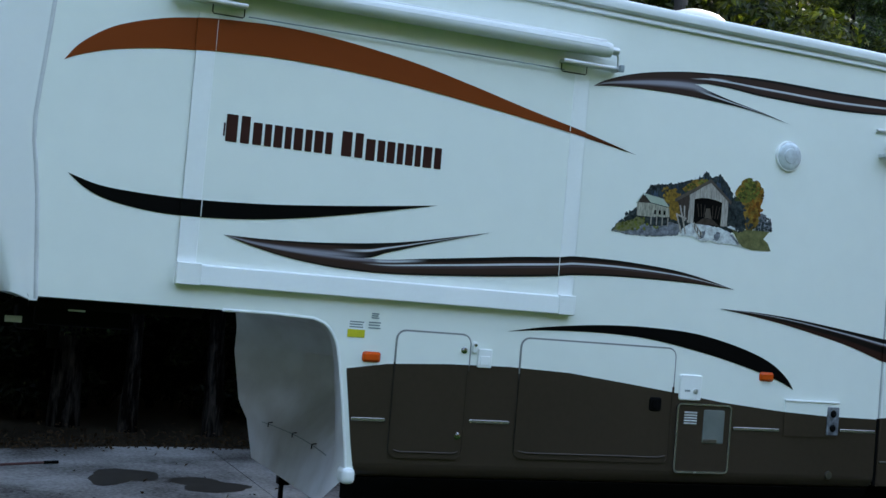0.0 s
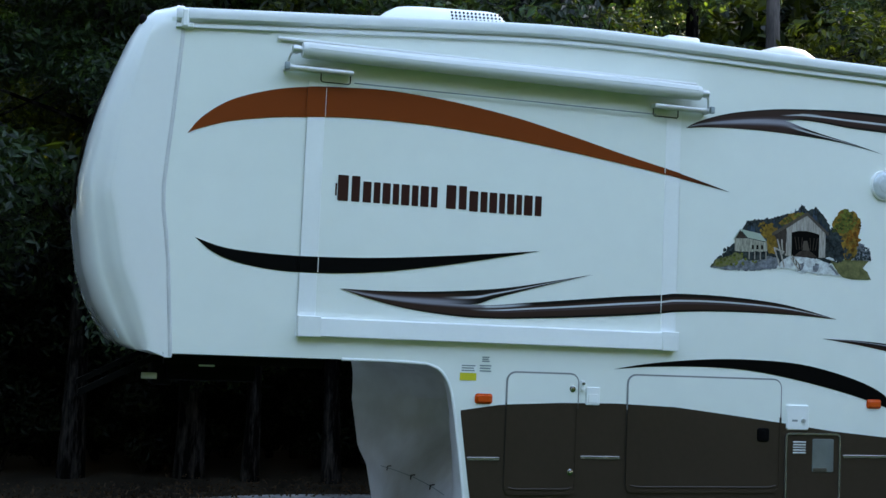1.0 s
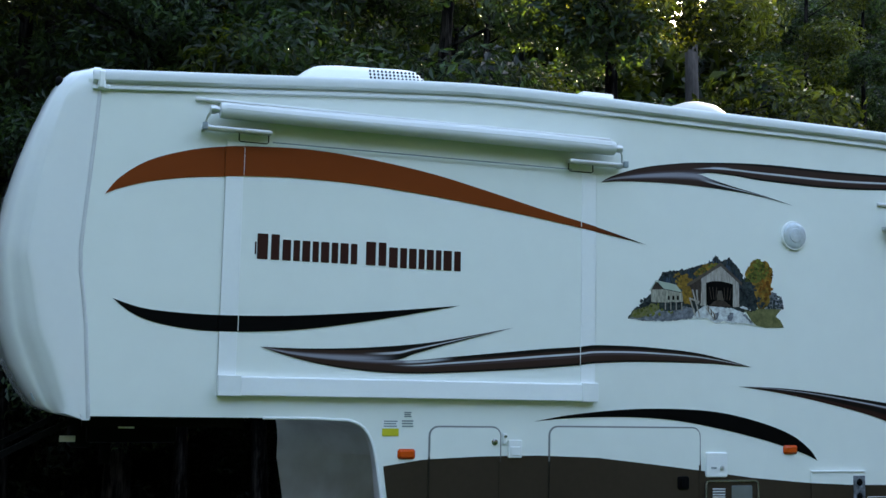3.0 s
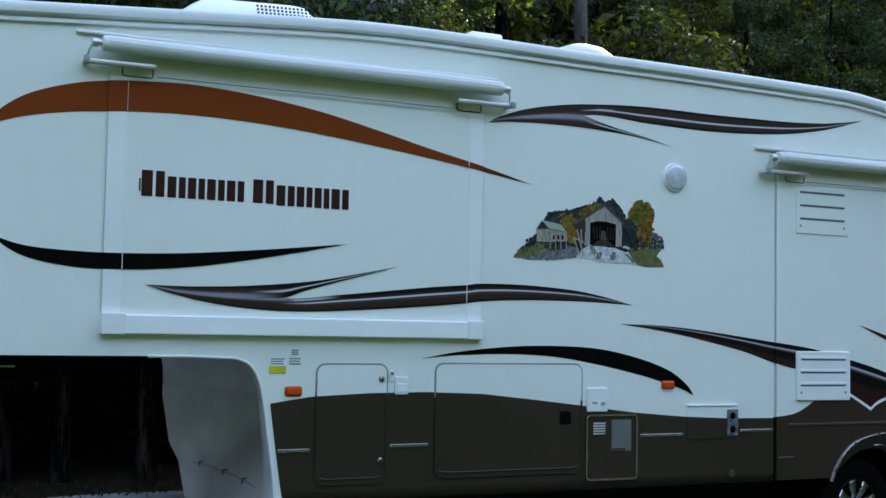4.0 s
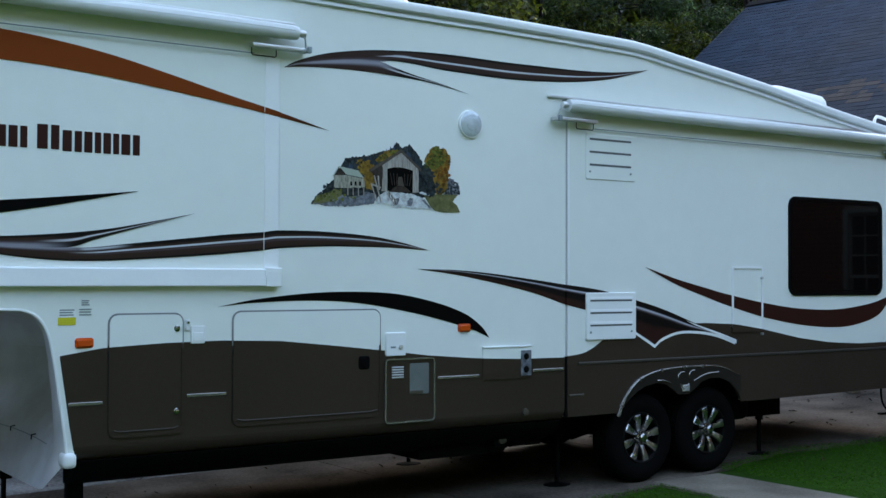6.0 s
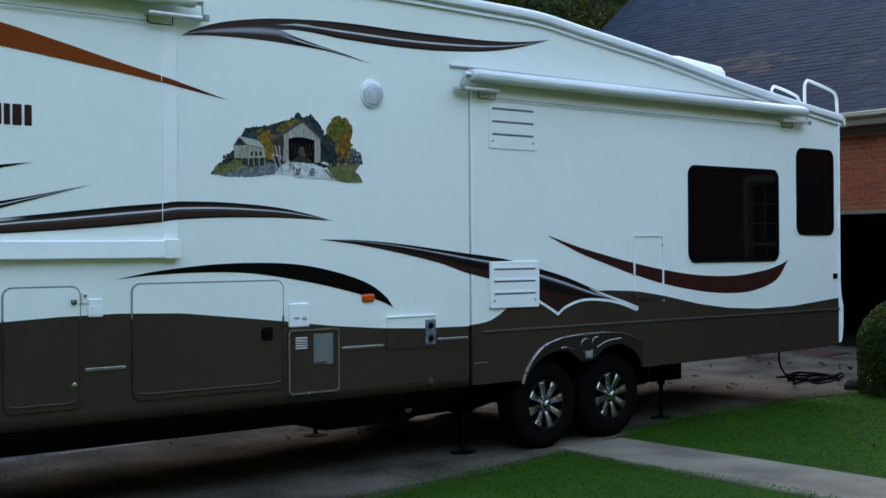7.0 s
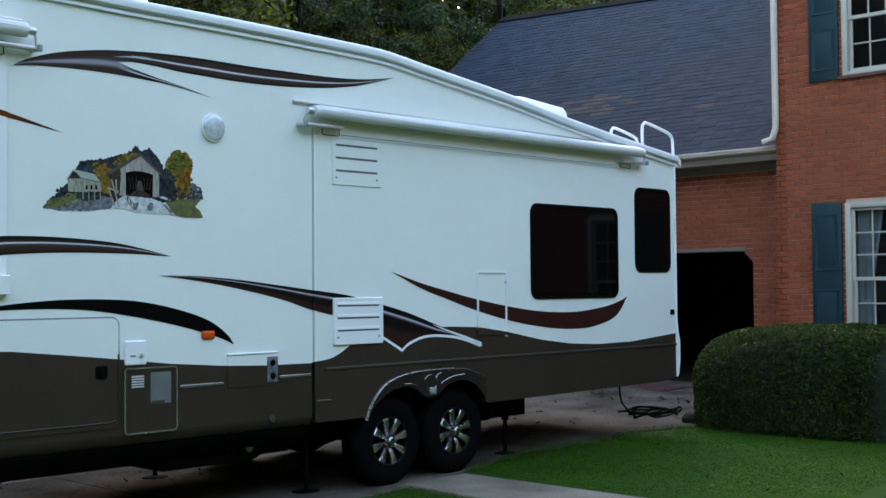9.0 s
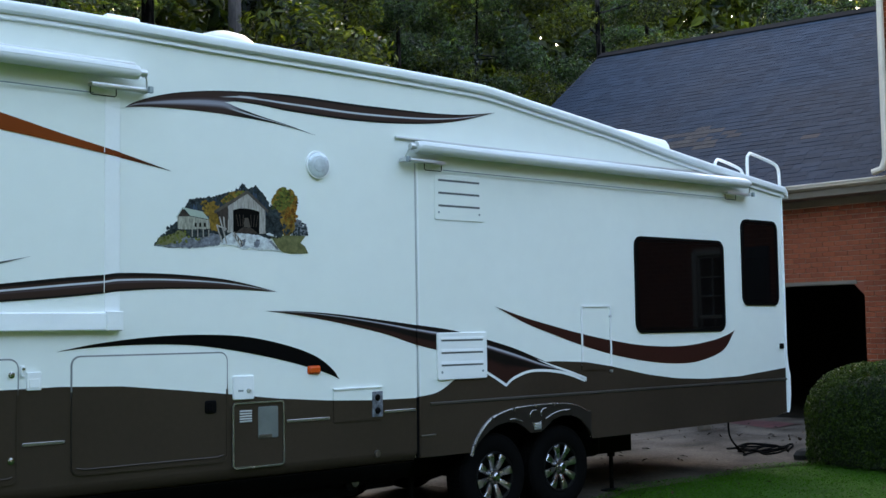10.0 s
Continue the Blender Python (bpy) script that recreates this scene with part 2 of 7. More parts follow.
M_MEADOW = material("print_meadow", (0.075, 0.085, 0.028), 0.35, vary=0.3, scale=24, fine=90, other=(0.19, 0.18, 0.07), low=0.45, high=1.0)
M_CONIFER = material("print_conifer", (0.005, 0.011, 0.024), 0.4, vary=0.3, scale=40, fine=140, other=(0.055, 0.090, 0.135), island=1.0, spec=0.15)
M_MILL = material("print_mill_planks", (0.15, 0.145, 0.11), 0.35, vary=0.2, scale=30, fine=110, other=(0.46, 0.44, 0.36), stretch=(4, 1, 0.5), low=0.5, high=0.95)
M_SHEDDARK = material("print_dark_planks", (0.018, 0.013, 0.010), 0.4, vary=0.3, scale=30, fine=120, other=(0.075, 0.055, 0.045), spec=0.15)
M_BRIDGE = material("print_bridge_planks", (0.22, 0.195, 0.175), 0.35, vary=0.2, scale=24, fine=110, other=(0.48, 0.44, 0.39), stretch=(4, 1, 0.5), low=0.5, high=0.95)
M_EAVE = material("print_weathered_wood", (0.035, 0.025, 0.019), 0.4, vary=0.25, scale=24, other=(0.095, 0.072, 0.055))
M_ROOFPRINT = material("print_green_roof", (0.36, 0.42, 0.35), 0.35, vary=0.15, scale=10)
M_STREAM = material("print_stream", (0.045, 0.052, 0.068), 0.35, vary=0.4, scale=28, fine=110, other=(0.25, 0.27, 0.31), low=0.5, high=0.95)

# ---- building helpers ----


def finish(bm, name, mats, smooth=True):
    bmesh.ops.recalc_face_normals(bm, faces=bm.faces)
    me = bpy.data.meshes.new(name)
    bm.to_mesh(me)
    bm.free()
    for m in mats if isinstance(mats, (list, tuple)) else [mats]:
        me.materials.append(m)
    if smooth:
        me.polygons.foreach_set("use_smooth", [True] * len(me.polygons))
        me.set_sharp_from_angle(angle=radians(32))
    return me


def part(name, bm, mats, parent, label="", smooth=True):
    ob = new(name, finish(bm, name, mats, smooth))
    ob.parent = parent
    if parent.parent is None and parent.type == "EMPTY":
        ob.matrix_parent_inverse = Matrix.Translation(parent.location).inverted()
    return tagged(ob, label)


def thing(name, at, label, category, group="", kind=""):
    ob = new(name)
    ob.empty_display_size = 0.2
    ob.location = at
    return tagged(ob, label, category, group, kind)


def solid(name, bm, mats, label, category="", group="", kind="", smooth=True):
    return tagged(new(name, finish(bm, name, mats, smooth)), label, category, group, kind)


def box(bm, x0, x1, y0, y1, z0, z1, bev=0.0, mi=0, seg=2):
    vs = [bm.verts.new((x, y, z)) for x in (x0, x1) for y in (y0, y1) for z in (z0, z1)]
    fs = [bm.faces.new([vs[i] for i in q]) for q in ((0, 1, 3, 2), (4, 6, 7, 5), (0, 4, 5, 1), (2, 3, 7, 6), (0, 2, 6, 4), (1, 5, 7, 3))]
    for f in fs:
        f.material_index = mi
    if bev:
        es = list({e for f in fs for e in f.edges})
        bmesh.ops.bevel(bm, geom=es, offset=bev, segments=seg, affect="EDGES", profile=0.5)


def boxed(x0, x1, y0, y1, z0, z1, bev=0.0, seg=2):
    bm = bmesh.new()
    box(bm, x0, x1, y0, y1, z0, z1, bev, 0, seg)
    return bm


def loft(bm, loops, closed=True, cap0=False, cap1=False, mi=0):
    rows = [[bm.verts.new(p) for p in loop] for loop in loops]
    n = len(rows[0])
    for a, b in zip(rows, rows[1:]):
        for i in range(n if closed else n - 1):
            j = (i + 1) % n
            f = bm.faces.new((a[i], a[j], b[j], b[i]))
            f.material_index = mi
    for cap, row in ((cap0, rows[0]), (cap1, rows[-1])):
        if cap:
            bm.faces.new(row).material_index = mi
    return rows


def rrect(x0, x1, z0, z1, r, seg=5):
    pts = []
    for cx, cz, a0 in ((x1 - r, z1 - r, 0), (x0 + r, z1 - r, 90), (x0 + r, z0 + r, 180), (x1 - r, z0 + r, 270)):
        for k in range(seg + 1):
            a = radians(a0 + 90 * k / seg)
            pts.append((cx + r * math.cos(a), cz + r * math.sin(a)))
    return pts


def rslab(bm, x0, x1, z0, z1, r, y0, y1, b=0.003, mi=0):
    """A slab with round corners on a wall in the xz plane, from y0 out to y1, its outer edge eased by b."""
    s = 1 if y1 < y0 else -1
    a, c = rrect(x0, x1, z0, z1, r), rrect(x0 + b, x1 - b, z0 + b, z1 - b, max(r - b, 0.001))
    loft(bm, [[(x, y0, z) for x, z in a], [(x, y1 + s * b, z) for x, z in a], [(x, y1, z) for x, z in c]], cap1=True, mi=mi)


def rring(bm, x0, x1, z0, z1, r, w, y0, y1, mi=0):
    a, c = rrect(x0, x1, z0, z1, r), rrect(x0 + w, x1 - w, z0 + w, z1 - w, max(r - w, 0.002))
    loft(bm, [[(x, y0, z) for x, z in a], [(x, y1, z) for x, z in a], [(x, y1, z) for x, z in c], [(x, y0, z) for x, z in c]], mi=mi)


def table(points):
    xs, zs = zip(*points)
    return lambda x: float(np.interp(x, xs, zs))


def panel(bm, xs, low, high, y0, y1, mi=0):
    """A plate between two curves low(x) and high(x), from y0 to y1."""
    loops = []
    for y in (y0, y1):
        loops.append([[(x, y, low(x)) for x in xs], [(x, y, high(x)) for x in xs]])
    grid = [[[bm.verts.new(p) for p in row] for row in side] for side in loops]
    n = len(xs)
    for i in range(n - 1):
        for s in (0, 1):
            bm.faces.new((grid[s][0][i], grid[s][0][i + 1], grid[s][1][i + 1], grid[s][1][i])).material_index = mi
        for e in (0, 1):
            bm.faces.new((grid[0][e][i], grid[0][e][i + 1], grid[1][e][i + 1], grid[1][e][i])).material_index = mi
    for i in (0, n - 1):
        bm.faces.new((grid[0][0][i], grid[0][1][i], grid[1][1][i], grid[1][0][i])).material_index = mi


def smooth_line(pts, n):
    """n points along a Catmull-Rom curve through pts, evenly by length."""
    p = [Vector(q) for q in pts]
    p = [2 * p[0] - p[1], *p, 2 * p[-1] - p[-2]]
    fine = []
    for a, b, c, d in zip(p, p[1:], p[2:], p[3:]):
        for k in range(16):
            t = k / 16
            fine.append(0.5 * (2 * b + (c - a) * t + (2 * a - 5 * b + 4 * c - d) * t * t + (3 * b - a - 3 * c + d) * t ** 3))
    fine.append(p[-2])
    run = np.r_[0, np.cumsum([(b - a).length for a, b in zip(fine, fine[1:])])]
    arr = np.array([list(f) for f in fine])
    return [tuple(np.interp(s, run, arr[:, k]) for k in range(arr.shape[1])) for s in np.linspace(0, run[-1], n)]


def ysurf(x, z):
    """How far the trailer's outer skin stands at a place of its side."""
    if -0.005 < x < 2.645 and 1.72 < z < 3.34:
        return -0.010
    if 5.305 < x < 9.87 and z < 3.12:
        return -0.012
    return 0.0


def swoosh(bm, top, bottom, lift=0.003, n=240, mi=0):
    """Vinyl striping between two curves on the trailer's skin."""
    a, b = smooth_line(top, 400), smooth_line(bottom, 400)
    if all(p[0] < q[0] for s in (a, b) for p, q in zip(s, s[1:])):
        x0, x1 = a[0][0], a[-1][0]
        cuts = [v for e in (-0.005, 2.645, 5.305, 9.87) for v in (e - 0.0005, e + 0.0005) if x0 < v < x1]
        xs = sorted({*np.linspace(x0, x1, n), *cuts})
        n = len(xs)
        a, b = ([(x, float(np.interp(x, [p[0] for p in s], [p[1] for p in s]))) for x in xs] for s in (a, b))
    else:
        a, b = smooth_line(top, n), smooth_line(bottom, n)
    rows = []
    for line in (a, b):
        rows.append([bm.verts.new((x, ysurf(x, z) - lift, z)) for x, z in line])
    mid = [bm.verts.new(((p[0] + q[0]) / 2, ysurf((p[0] + q[0]) / 2, (p[1] + q[1]) / 2) - lift, (p[1] + q[1]) / 2)) for p, q in zip(a, b)]
    uv = bm.loops.layers.uv.verify()
    for u, v, top in ((rows[0], mid, 0.0), (mid, rows[1], 0.5)):
        for i in range(n - 1):
            f = bm.faces.new((u[i], u[i + 1], v[i + 1], v[i]))
            f.material_index = mi
            for loop, at in zip(f.loops, ((i, top), (i + 1, top), (i + 1, top + 0.5), (i, top + 0.5))):
                loop[uv].uv = (at[0] / (n - 1), at[1])


def tube(bm, pts, r, seg=8, cap=True, mi=0):
    """A round bar along a line of points."""
    p = [Vector(q) for q in pts]
    rs = r if isinstance(r, (list, tuple)) else [r] * len(p)
    loops, side = [], None
    for i, q in enumerate(p):
        d = (p[min(i + 1, len(p) - 1)] - p[max(i - 1, 0)]).normalized()
        if side is None:
            side = d.orthogonal().normalized()
        side = (side - d * side.dot(d)).normalized()
        up = d.cross(side)
        loops.append([q + (side * math.cos(2 * math.pi * k / seg) + up * math.sin(2 * math.pi * k / seg)) * rs[i] for k in range(seg)])
    loft(bm, loops, cap0=cap, cap1=cap, mi=mi)


def lathe(bm, profile, centre, axis="y", seg=32, mi=0, cap=False):
    """Turns a profile of (radius, along) about an axis through centre."""
    loops = []
    for r, h in profile:
        loop = []
        for k in range(seg):
            a = 2 * math.pi * k / seg
            u, v = r * math.cos(a), r * math.sin(a)
            loop.append(Vector(centre) + Vector({"y": (u, h, v), "z": (u, v, h), "x": (h, u, v)}[axis]))
        loops.append(loop)
    loft(bm, loops, cap0=cap, cap1=cap, mi=mi)


def sweep(bm, path, section, mi=0, cap=True):
    """A section of (y, dz) drawn along a path of (x, z)."""
    loft(bm, [[(x, y, z + dz) for y, dz in section] for x, z in path], cap0=cap, cap1=cap, mi=mi)


def spaced(a, b, n, extra=()):
    return sorted({round(float(v), 4) for v in (*np.linspace(a, b, n), *(e for e in extra if a <= e <= b))})


def gz(x):
    """The ground's height: it climbs gently towards the garage."""
    return 0.023 * (min(max(x, -25), 24) - 6.5)

# ---- ground ----
bm = bmesh.new()
gx = [-400, -25, -6, 4, 6.3, 7.2, 10, 14, 18, 24, 400]
gy = [-400, -20, -6, -0.25, 6.2, 9, 16, 40, 400]
grid = [[bm.verts.new((x, y, gz(x) - 0.06)) for y in gy] for x in gx]
for i in range(len(gx) - 1):
    for j in range(len(gy) - 1):
        f = bm.faces.new((grid[i][j], grid[i + 1][j], grid[i + 1][j + 1], grid[i][j + 1]))
        f.material_index = 1 if gy[j + 1] <= 0 else 0
solid("ground", bm, [M_GROUND, M_LAWN], "dark ground of leaf litter and grass", "ground", kind="structure", smooth=False)

DRIVE_EDGE = table([(-30, -0.35), (4.4, -0.28), (6.3, -0.10), (7.2, 0.0), (7.4, 0.22), (8.4, 0.42), (9.4, 0.36), (10.2, 0.35), (10.6, 0.28), (11.0, 0.0), (12.2, -0.05), (15.6, -0.05)])
drive = thing("driveway", (5, 3, gz(5)), "grey weathered concrete driveway with dark oil stains", "driveway", kind="structure")
slab_x = [-26, -18, -10, -5, -1.6, 1.6, 4.6, 7.3, 10.3, 13.2, 15.55]
for i, (a, b) in enumerate(zip(slab_x, slab_x[1:])):
    for lane in (0, 1):
        bm = bmesh.new()
        xs = spaced(a + 0.006, b - 0.006, 7)
        split = 3.1
        rows = []
        for x in xs:
            y0, y1 = (DRIVE_EDGE(x), split - 0.006) if lane == 0 else (split + 0.006, 6.15 + 0.12 * math.sin(x * 1.7))
            rows.append([(x, y0, gz(x) - 0.10), (x, y0, gz(x) - 0.008), (x, y0 + 0.012, gz(x)), (x, y1 - 0.012, gz(x)), (x, y1, gz(x) - 0.008), (x, y1, gz(x) - 0.10)])
        loft(bm, rows, cap0=True, cap1=True)
        # slabs beneath and behind the trailer: brown stain plus painted shade
        part("concrete_slab", bm, M_STAINEDSHADED if a > (1.0 if lane == 0 else 4.0) else M_CONCRETE, drive, smooth=False)


def stain(name, cx, cy, rx, ry, label, seed):
    rnd = random.Random(seed)
    bm = bmesh.new()
    pts = []
    for k in range(28):
        a = 2 * math.pi * k / 28
        w = 1 + 0.28 * math.sin(2 * a + seed) + 0.18 * math.sin(3 * a + 2 * seed) + rnd.uniform(-0.08, 0.08)
        x, y = cx + rx * w * math.cos(a), cy + ry * w * math.sin(a)
        pts.append(bm.verts.new((x, y, gz(x) + 0.004)))
    bm.faces.new(pts)
    part(name, bm, M_STAIN, drive, label, smooth=False)


M_STAIN = material("oil_stain", (0.022, 0.018, 0.014), 0.7, vary=0.4, scale=5, fine=30)
stain("oil_stain", 0.42, 4.35, 0.26, 0.50, "dark oil stain", 1)
stain("oil_stain", 1.15, 3.85, 0.36, 0.32, "dark oil stain", 4)
stain("oil_stain", -2.6, 4.2, 0.35, 0.25, "dark oil stain", 7)
stain("oil_stain", 9.3, 1.75, 0.14, 0.08, "dark oil stain", 9)

# Front walk of concrete, from the driveway across the lawn.
bm = bmesh.new()
rows = []
for y in (*np.linspace(-0.02, -7, 15), -14, -22):
    c = 6.72 + 0.02 * y
    w = 0.42 + 0.05 * min(1, -y / 2)
    rows.append([(c - w, y, gz(c) - 0.08), (c - w, y, gz(c) - 0.01), (c - w + 0.015, y, gz(c) + 0.002), (c + w - 0.015, y, gz(c) + 0.002), (c + w, y, gz(c) - 0.01), (c + w, y, gz(c) - 0.08)])
loft(bm, rows, cap0=True, cap1=True)
solid("footpath", bm, M_PATH, "narrow grey concrete garden path across the lawn", "path", kind="structure", smooth=False)

# Lawn sheets either side of the walk.
for a, b in ((-24.0, 6.30), (7.18, 15.0)):
    bm = bmesh.new()
    rows = []
    for x in spaced(a, b, 40):
        e = DRIVE_EDGE(x) - 0.01 + 0.03 * math.sin(x * 9) + 0.02 * math.sin(x * 23)
        if x > 7.18:
            e = min(e, 0.02 + (x - 7.18) * 3)
        ys = [*np.linspace(e, -8.5, 14), -14, -22]
        beside = 1 if abs(x - 7.18) < 1e-6 else -1 if abs(x - 6.30) < 1e-6 else 0
        at = lambda y: 6.72 + 0.02 * y + beside * (0.415 + 0.05 * min(1, max(0, -y) / 2)) if beside else x
        rows.append([(at(y), y, gz(x) + (-0.02 if beside else 0.012 if k else -0.04) + 0.012 * math.sin(3 * x + 2 * y) * (not beside)) for k, y in enumerate(ys)])
    loft(bm, rows, closed=False)
    solid("lawn", bm, M_LAWN, "mown green lawn beside the driveway", "lawn", kind="structure")

# ---- fifth-wheel trailer ----
W = 2.44
trailer = thing("fifth_wheel_trailer", (5, 1.22, 0), "large white and brown fifth-wheel camper with curved stripes on a driveway", "camper trailer")
ROOF = [(-0.84, 3.70), (0.25, 3.78), (0.78, 3.82), (1.38, 3.86), (1.8, 3.88), (2.4, 3.885), (3.6, 3.87), (4.42, 3.865), (5.21, 3.855), (6.02, 3.84), (6.30, 3.815), (6.68, 3.765), (7.78, 3.63), (8.68, 3.49), (9.67, 3.36), (10.76, 3.23)]
roof_z = table(ROOF)
ARCH = [(5.88, 0.62), (5.94, 0.68), (6.01, 0.74), (6.10, 0.80), (6.20, 0.845), (6.34, 0.865), (6.45, 0.85), (6.54, 0.80), (6.61, 0.75), (6.74, 0.75), (6.81, 0.79), (6.90, 0.85), (7.02, 0.88), (7.16, 0.875), (7.28, 0.83), (7.37, 0.75), (7.43, 0.66), (7.45, 0.64)]
skirt_z = table([(1.18, 0.63), (5.87, 0.63), *ARCH, (10.45, 0.66), (10.72, 0.71)])
SIDE_LOW = [(-0.866, 1.585), (0.74, 1.585), (0.86, 1.575), (0.935, 1.55), (0.99, 1.50), (1.03, 1.42), (1.058, 1.30), (1.090, 1.11), (1.135, 0.81), (1.152, 0.66), (1.165, 0.63)]
side_low = table(SIDE_LOW + [(1.200, 0.63), (1.205, 0.70), (5.312, 0.70), (5.318, 0.63), (5.87, 0.63), (5.872, 1.05), (7.478, 1.05), (7.48, 0.65), (10.45, 0.66), (10.74, 0.71)])
BROWN_F = table([(1.10, 1.28), (1.39, 1.325), (1.8, 1.345), (2.22, 1.35), (2.66, 1.335), (3.13, 1.285), (3.52, 1.24), (3.92, 1.19), (4.4, 1.15), (4.84, 1.13), (5.32, 1.125)])
BROWN_R = table([(5.30, 1.135), (5.45, 1.145), (5.55, 1.17), (5.65, 1.22), (5.73, 1.27), (6.1, 1.31), (6.6, 1.375), (6.96, 1.38), (7.35, 1.362), (7.76, 1.305), (8.28, 1.21), (8.74, 1.155), (9.22, 1.13), (9.85, 1.135), (10.74, 1.20)])
brown_edge = table([(1.105, 1.27), (1.17, 0.84), (1.205, 0.63), (5.4, 0.63)])
ARCHX = [x for x, _ in ARCH]

# walls
bm = bmesh.new()
panel(bm, spaced(-0.866, 10.74, 120, [1.2, 1.205, 5.312, 5.318, 5.872, 7.478, 7.48] + [x for x, _ in SIDE_LOW] + ARCHX + [x for x, _ in ROOF]), side_low, lambda x: roof_z(x) - 0.05, 0.0, 0.05)
part("side_wall", bm, M_WHITE, trailer, "glossy white fibreglass side wall")
bm = bmesh.new()
panel(bm, spaced(-0.866, 10.74, 60, [x for x, _ in SIDE_LOW] + ARCHX), side_low, lambda x: roof_z(x) - 0.05, W - 0.05, W)
part("side_wall", bm, M_WHITE, trailer)
bm = bmesh.new()
box(bm, 10.70, 10.74, 0.05, W - 0.05, 0.70, 3.2)
part("rear_wall", bm, M_WHITE, trailer)
bm = bmesh.new()
loft(bm, [[(x, y, z) for y in (0.05, W - 0.05)] for x, z in SIDE_LOW[:2]], closed=False)
loft(bm, [[(x, y, z) for y in (0.05, W - 0.05)] for x, z in ((1.3, 0.64), (5.85, 0.64))], closed=False)
loft(bm, [[(x, y, z) for y in (0.32, W - 0.32)] for x, z in ((5.85, 0.64), (7.5, 0.64))], closed=False)
loft(bm, [[(x, y, z) for y in (0.05, W - 0.05)] for x, z in ((7.5, 0.64), (10.7, 0.68))], closed=False)
for y in (0.32, W - 0.32):
    loft(bm, [[(5.85, y, z) for z in (0.6, 1.05)], [(7.5, y, z) for z in (0.6, 1.05)]], closed=False)
for a, b in ((0.05, 0.32), (W - 0.32, W - 0.05)):
    loft(bm, [[(x, y, z) for y in (a, b)] for x, z in ((5.85, 0.6), (5.87, 1.03), (7.48, 1.03), (7.5, 0.6))], closed=False)
part("underbody", bm, M_STEEL, trailer, "black underside with wheel wells")

# roof sheet with eased edge rails
bm = bmesh.new()
path = smooth_line(ROOF, 70)
loft(bm, [[(x, y, z - 0.01 + 0.05 * math.sin(math.pi * (y - 0.05) / (W - 0.1))) for y in np.linspace(0.06, W - 0.06, 9)] for x, z in path], closed=False)
part("roof", bm, M_TRIM, trailer, "white membrane roof with a slight crown")
RAIL = [(0.0, -0.118), (-0.020, -0.116), (-0.024, -0.112), (-0.020, -0.090), (-0.003, -0.084), (-0.003, -0.074), (-0.034, -0.070), (-0.046, -0.060), (-0.048, -0.035), (-0.046, -0.014), (-0.040, -0.001), (-0.031, 0.008), (0.03, 0.009), (0.09, 0.009), (0.09, -0.02), (0.02, -0.06)]
for s in (0, 1):
    bm = bmesh.new()
    sweep(bm, path, [((W - y) if s else y, dz) for y, dz in RAIL])
    part("roof_edge_rail", bm, M_RAIL, trailer, "white rounded roof edge moulding")
bm = bmesh.new()
sweep(bm, [(10.60, 3.235), (10.76, 3.225), (10.82, 3.20), (10.84, 3.17)], [(y, dz) for y in (-0.02,) for dz in (-0.06, 0.01)] + [(W, 0.01), (W, -0.06)])
part("rear_roof_lip", bm, M_TRIM, trailer)

# Bead grey is part sealant, part the joint's shading put into the colour.
M_SEALANT = material("sealant_bead", (0.60, 0.61, 0.62), 0.45, vary=0.12, scale=5)
M_GASKET = material("grey_rubber", (0.42, 0.43, 0.44), 0.6)

# front cap, lofted by height
XF = table([(1.56, -0.80), (1.60, -1.00), (1.64, -1.08), (1.75, -1.16), (1.88, -1.235), (2.09, -1.31), (2.4, -1.36), (2.65, -1.36), (2.9, -1.32), (3.12, -1.262), (3.34, -1.19), (3.52, -1.12), (3.64, -1.06), (3.70, -1.00), (3.735, -0.92), (3.75, -0.85)])
XC = table([(1.56, -0.79), (1.60, -0.92), (1.89, -1.03), (2.09, -1.11), (2.56, -1.20), (2.97, -1.15), (3.32, -1.08), (3.58, -1.00), (3.70, -0.92), (3.75, -0.83)])
seam = table([(1.56, -0.762), (1.87, -0.785), (2.15, -0.807), (2.33, -0.831), (2.46, -0.852), (2.60, -0.859), (2.80, -0.846), (3.05, -0.827), (3.33, -0.808), (3.56, -0.795), (3.75, -0.792)])


def eased(pts):
    """The same line with three points on each stretch, rounded."""
    p = [Vector(q) for q in (pts[0], *pts, pts[-1])]
    out = []
    for a, b, c, d in zip(p, p[1:], p[2:], p[3:]):
        for t in (0, 0.33, 0.67):
            q = 0.5 * (2 * b + (c - a) * t + (2 * a - 5 * b + 4 * c - d) * t * t + (3 * b - a - 3 * c + d) * t ** 3)
            out.append((q.x, q.y))
    return out + [tuple(pts[-1])]


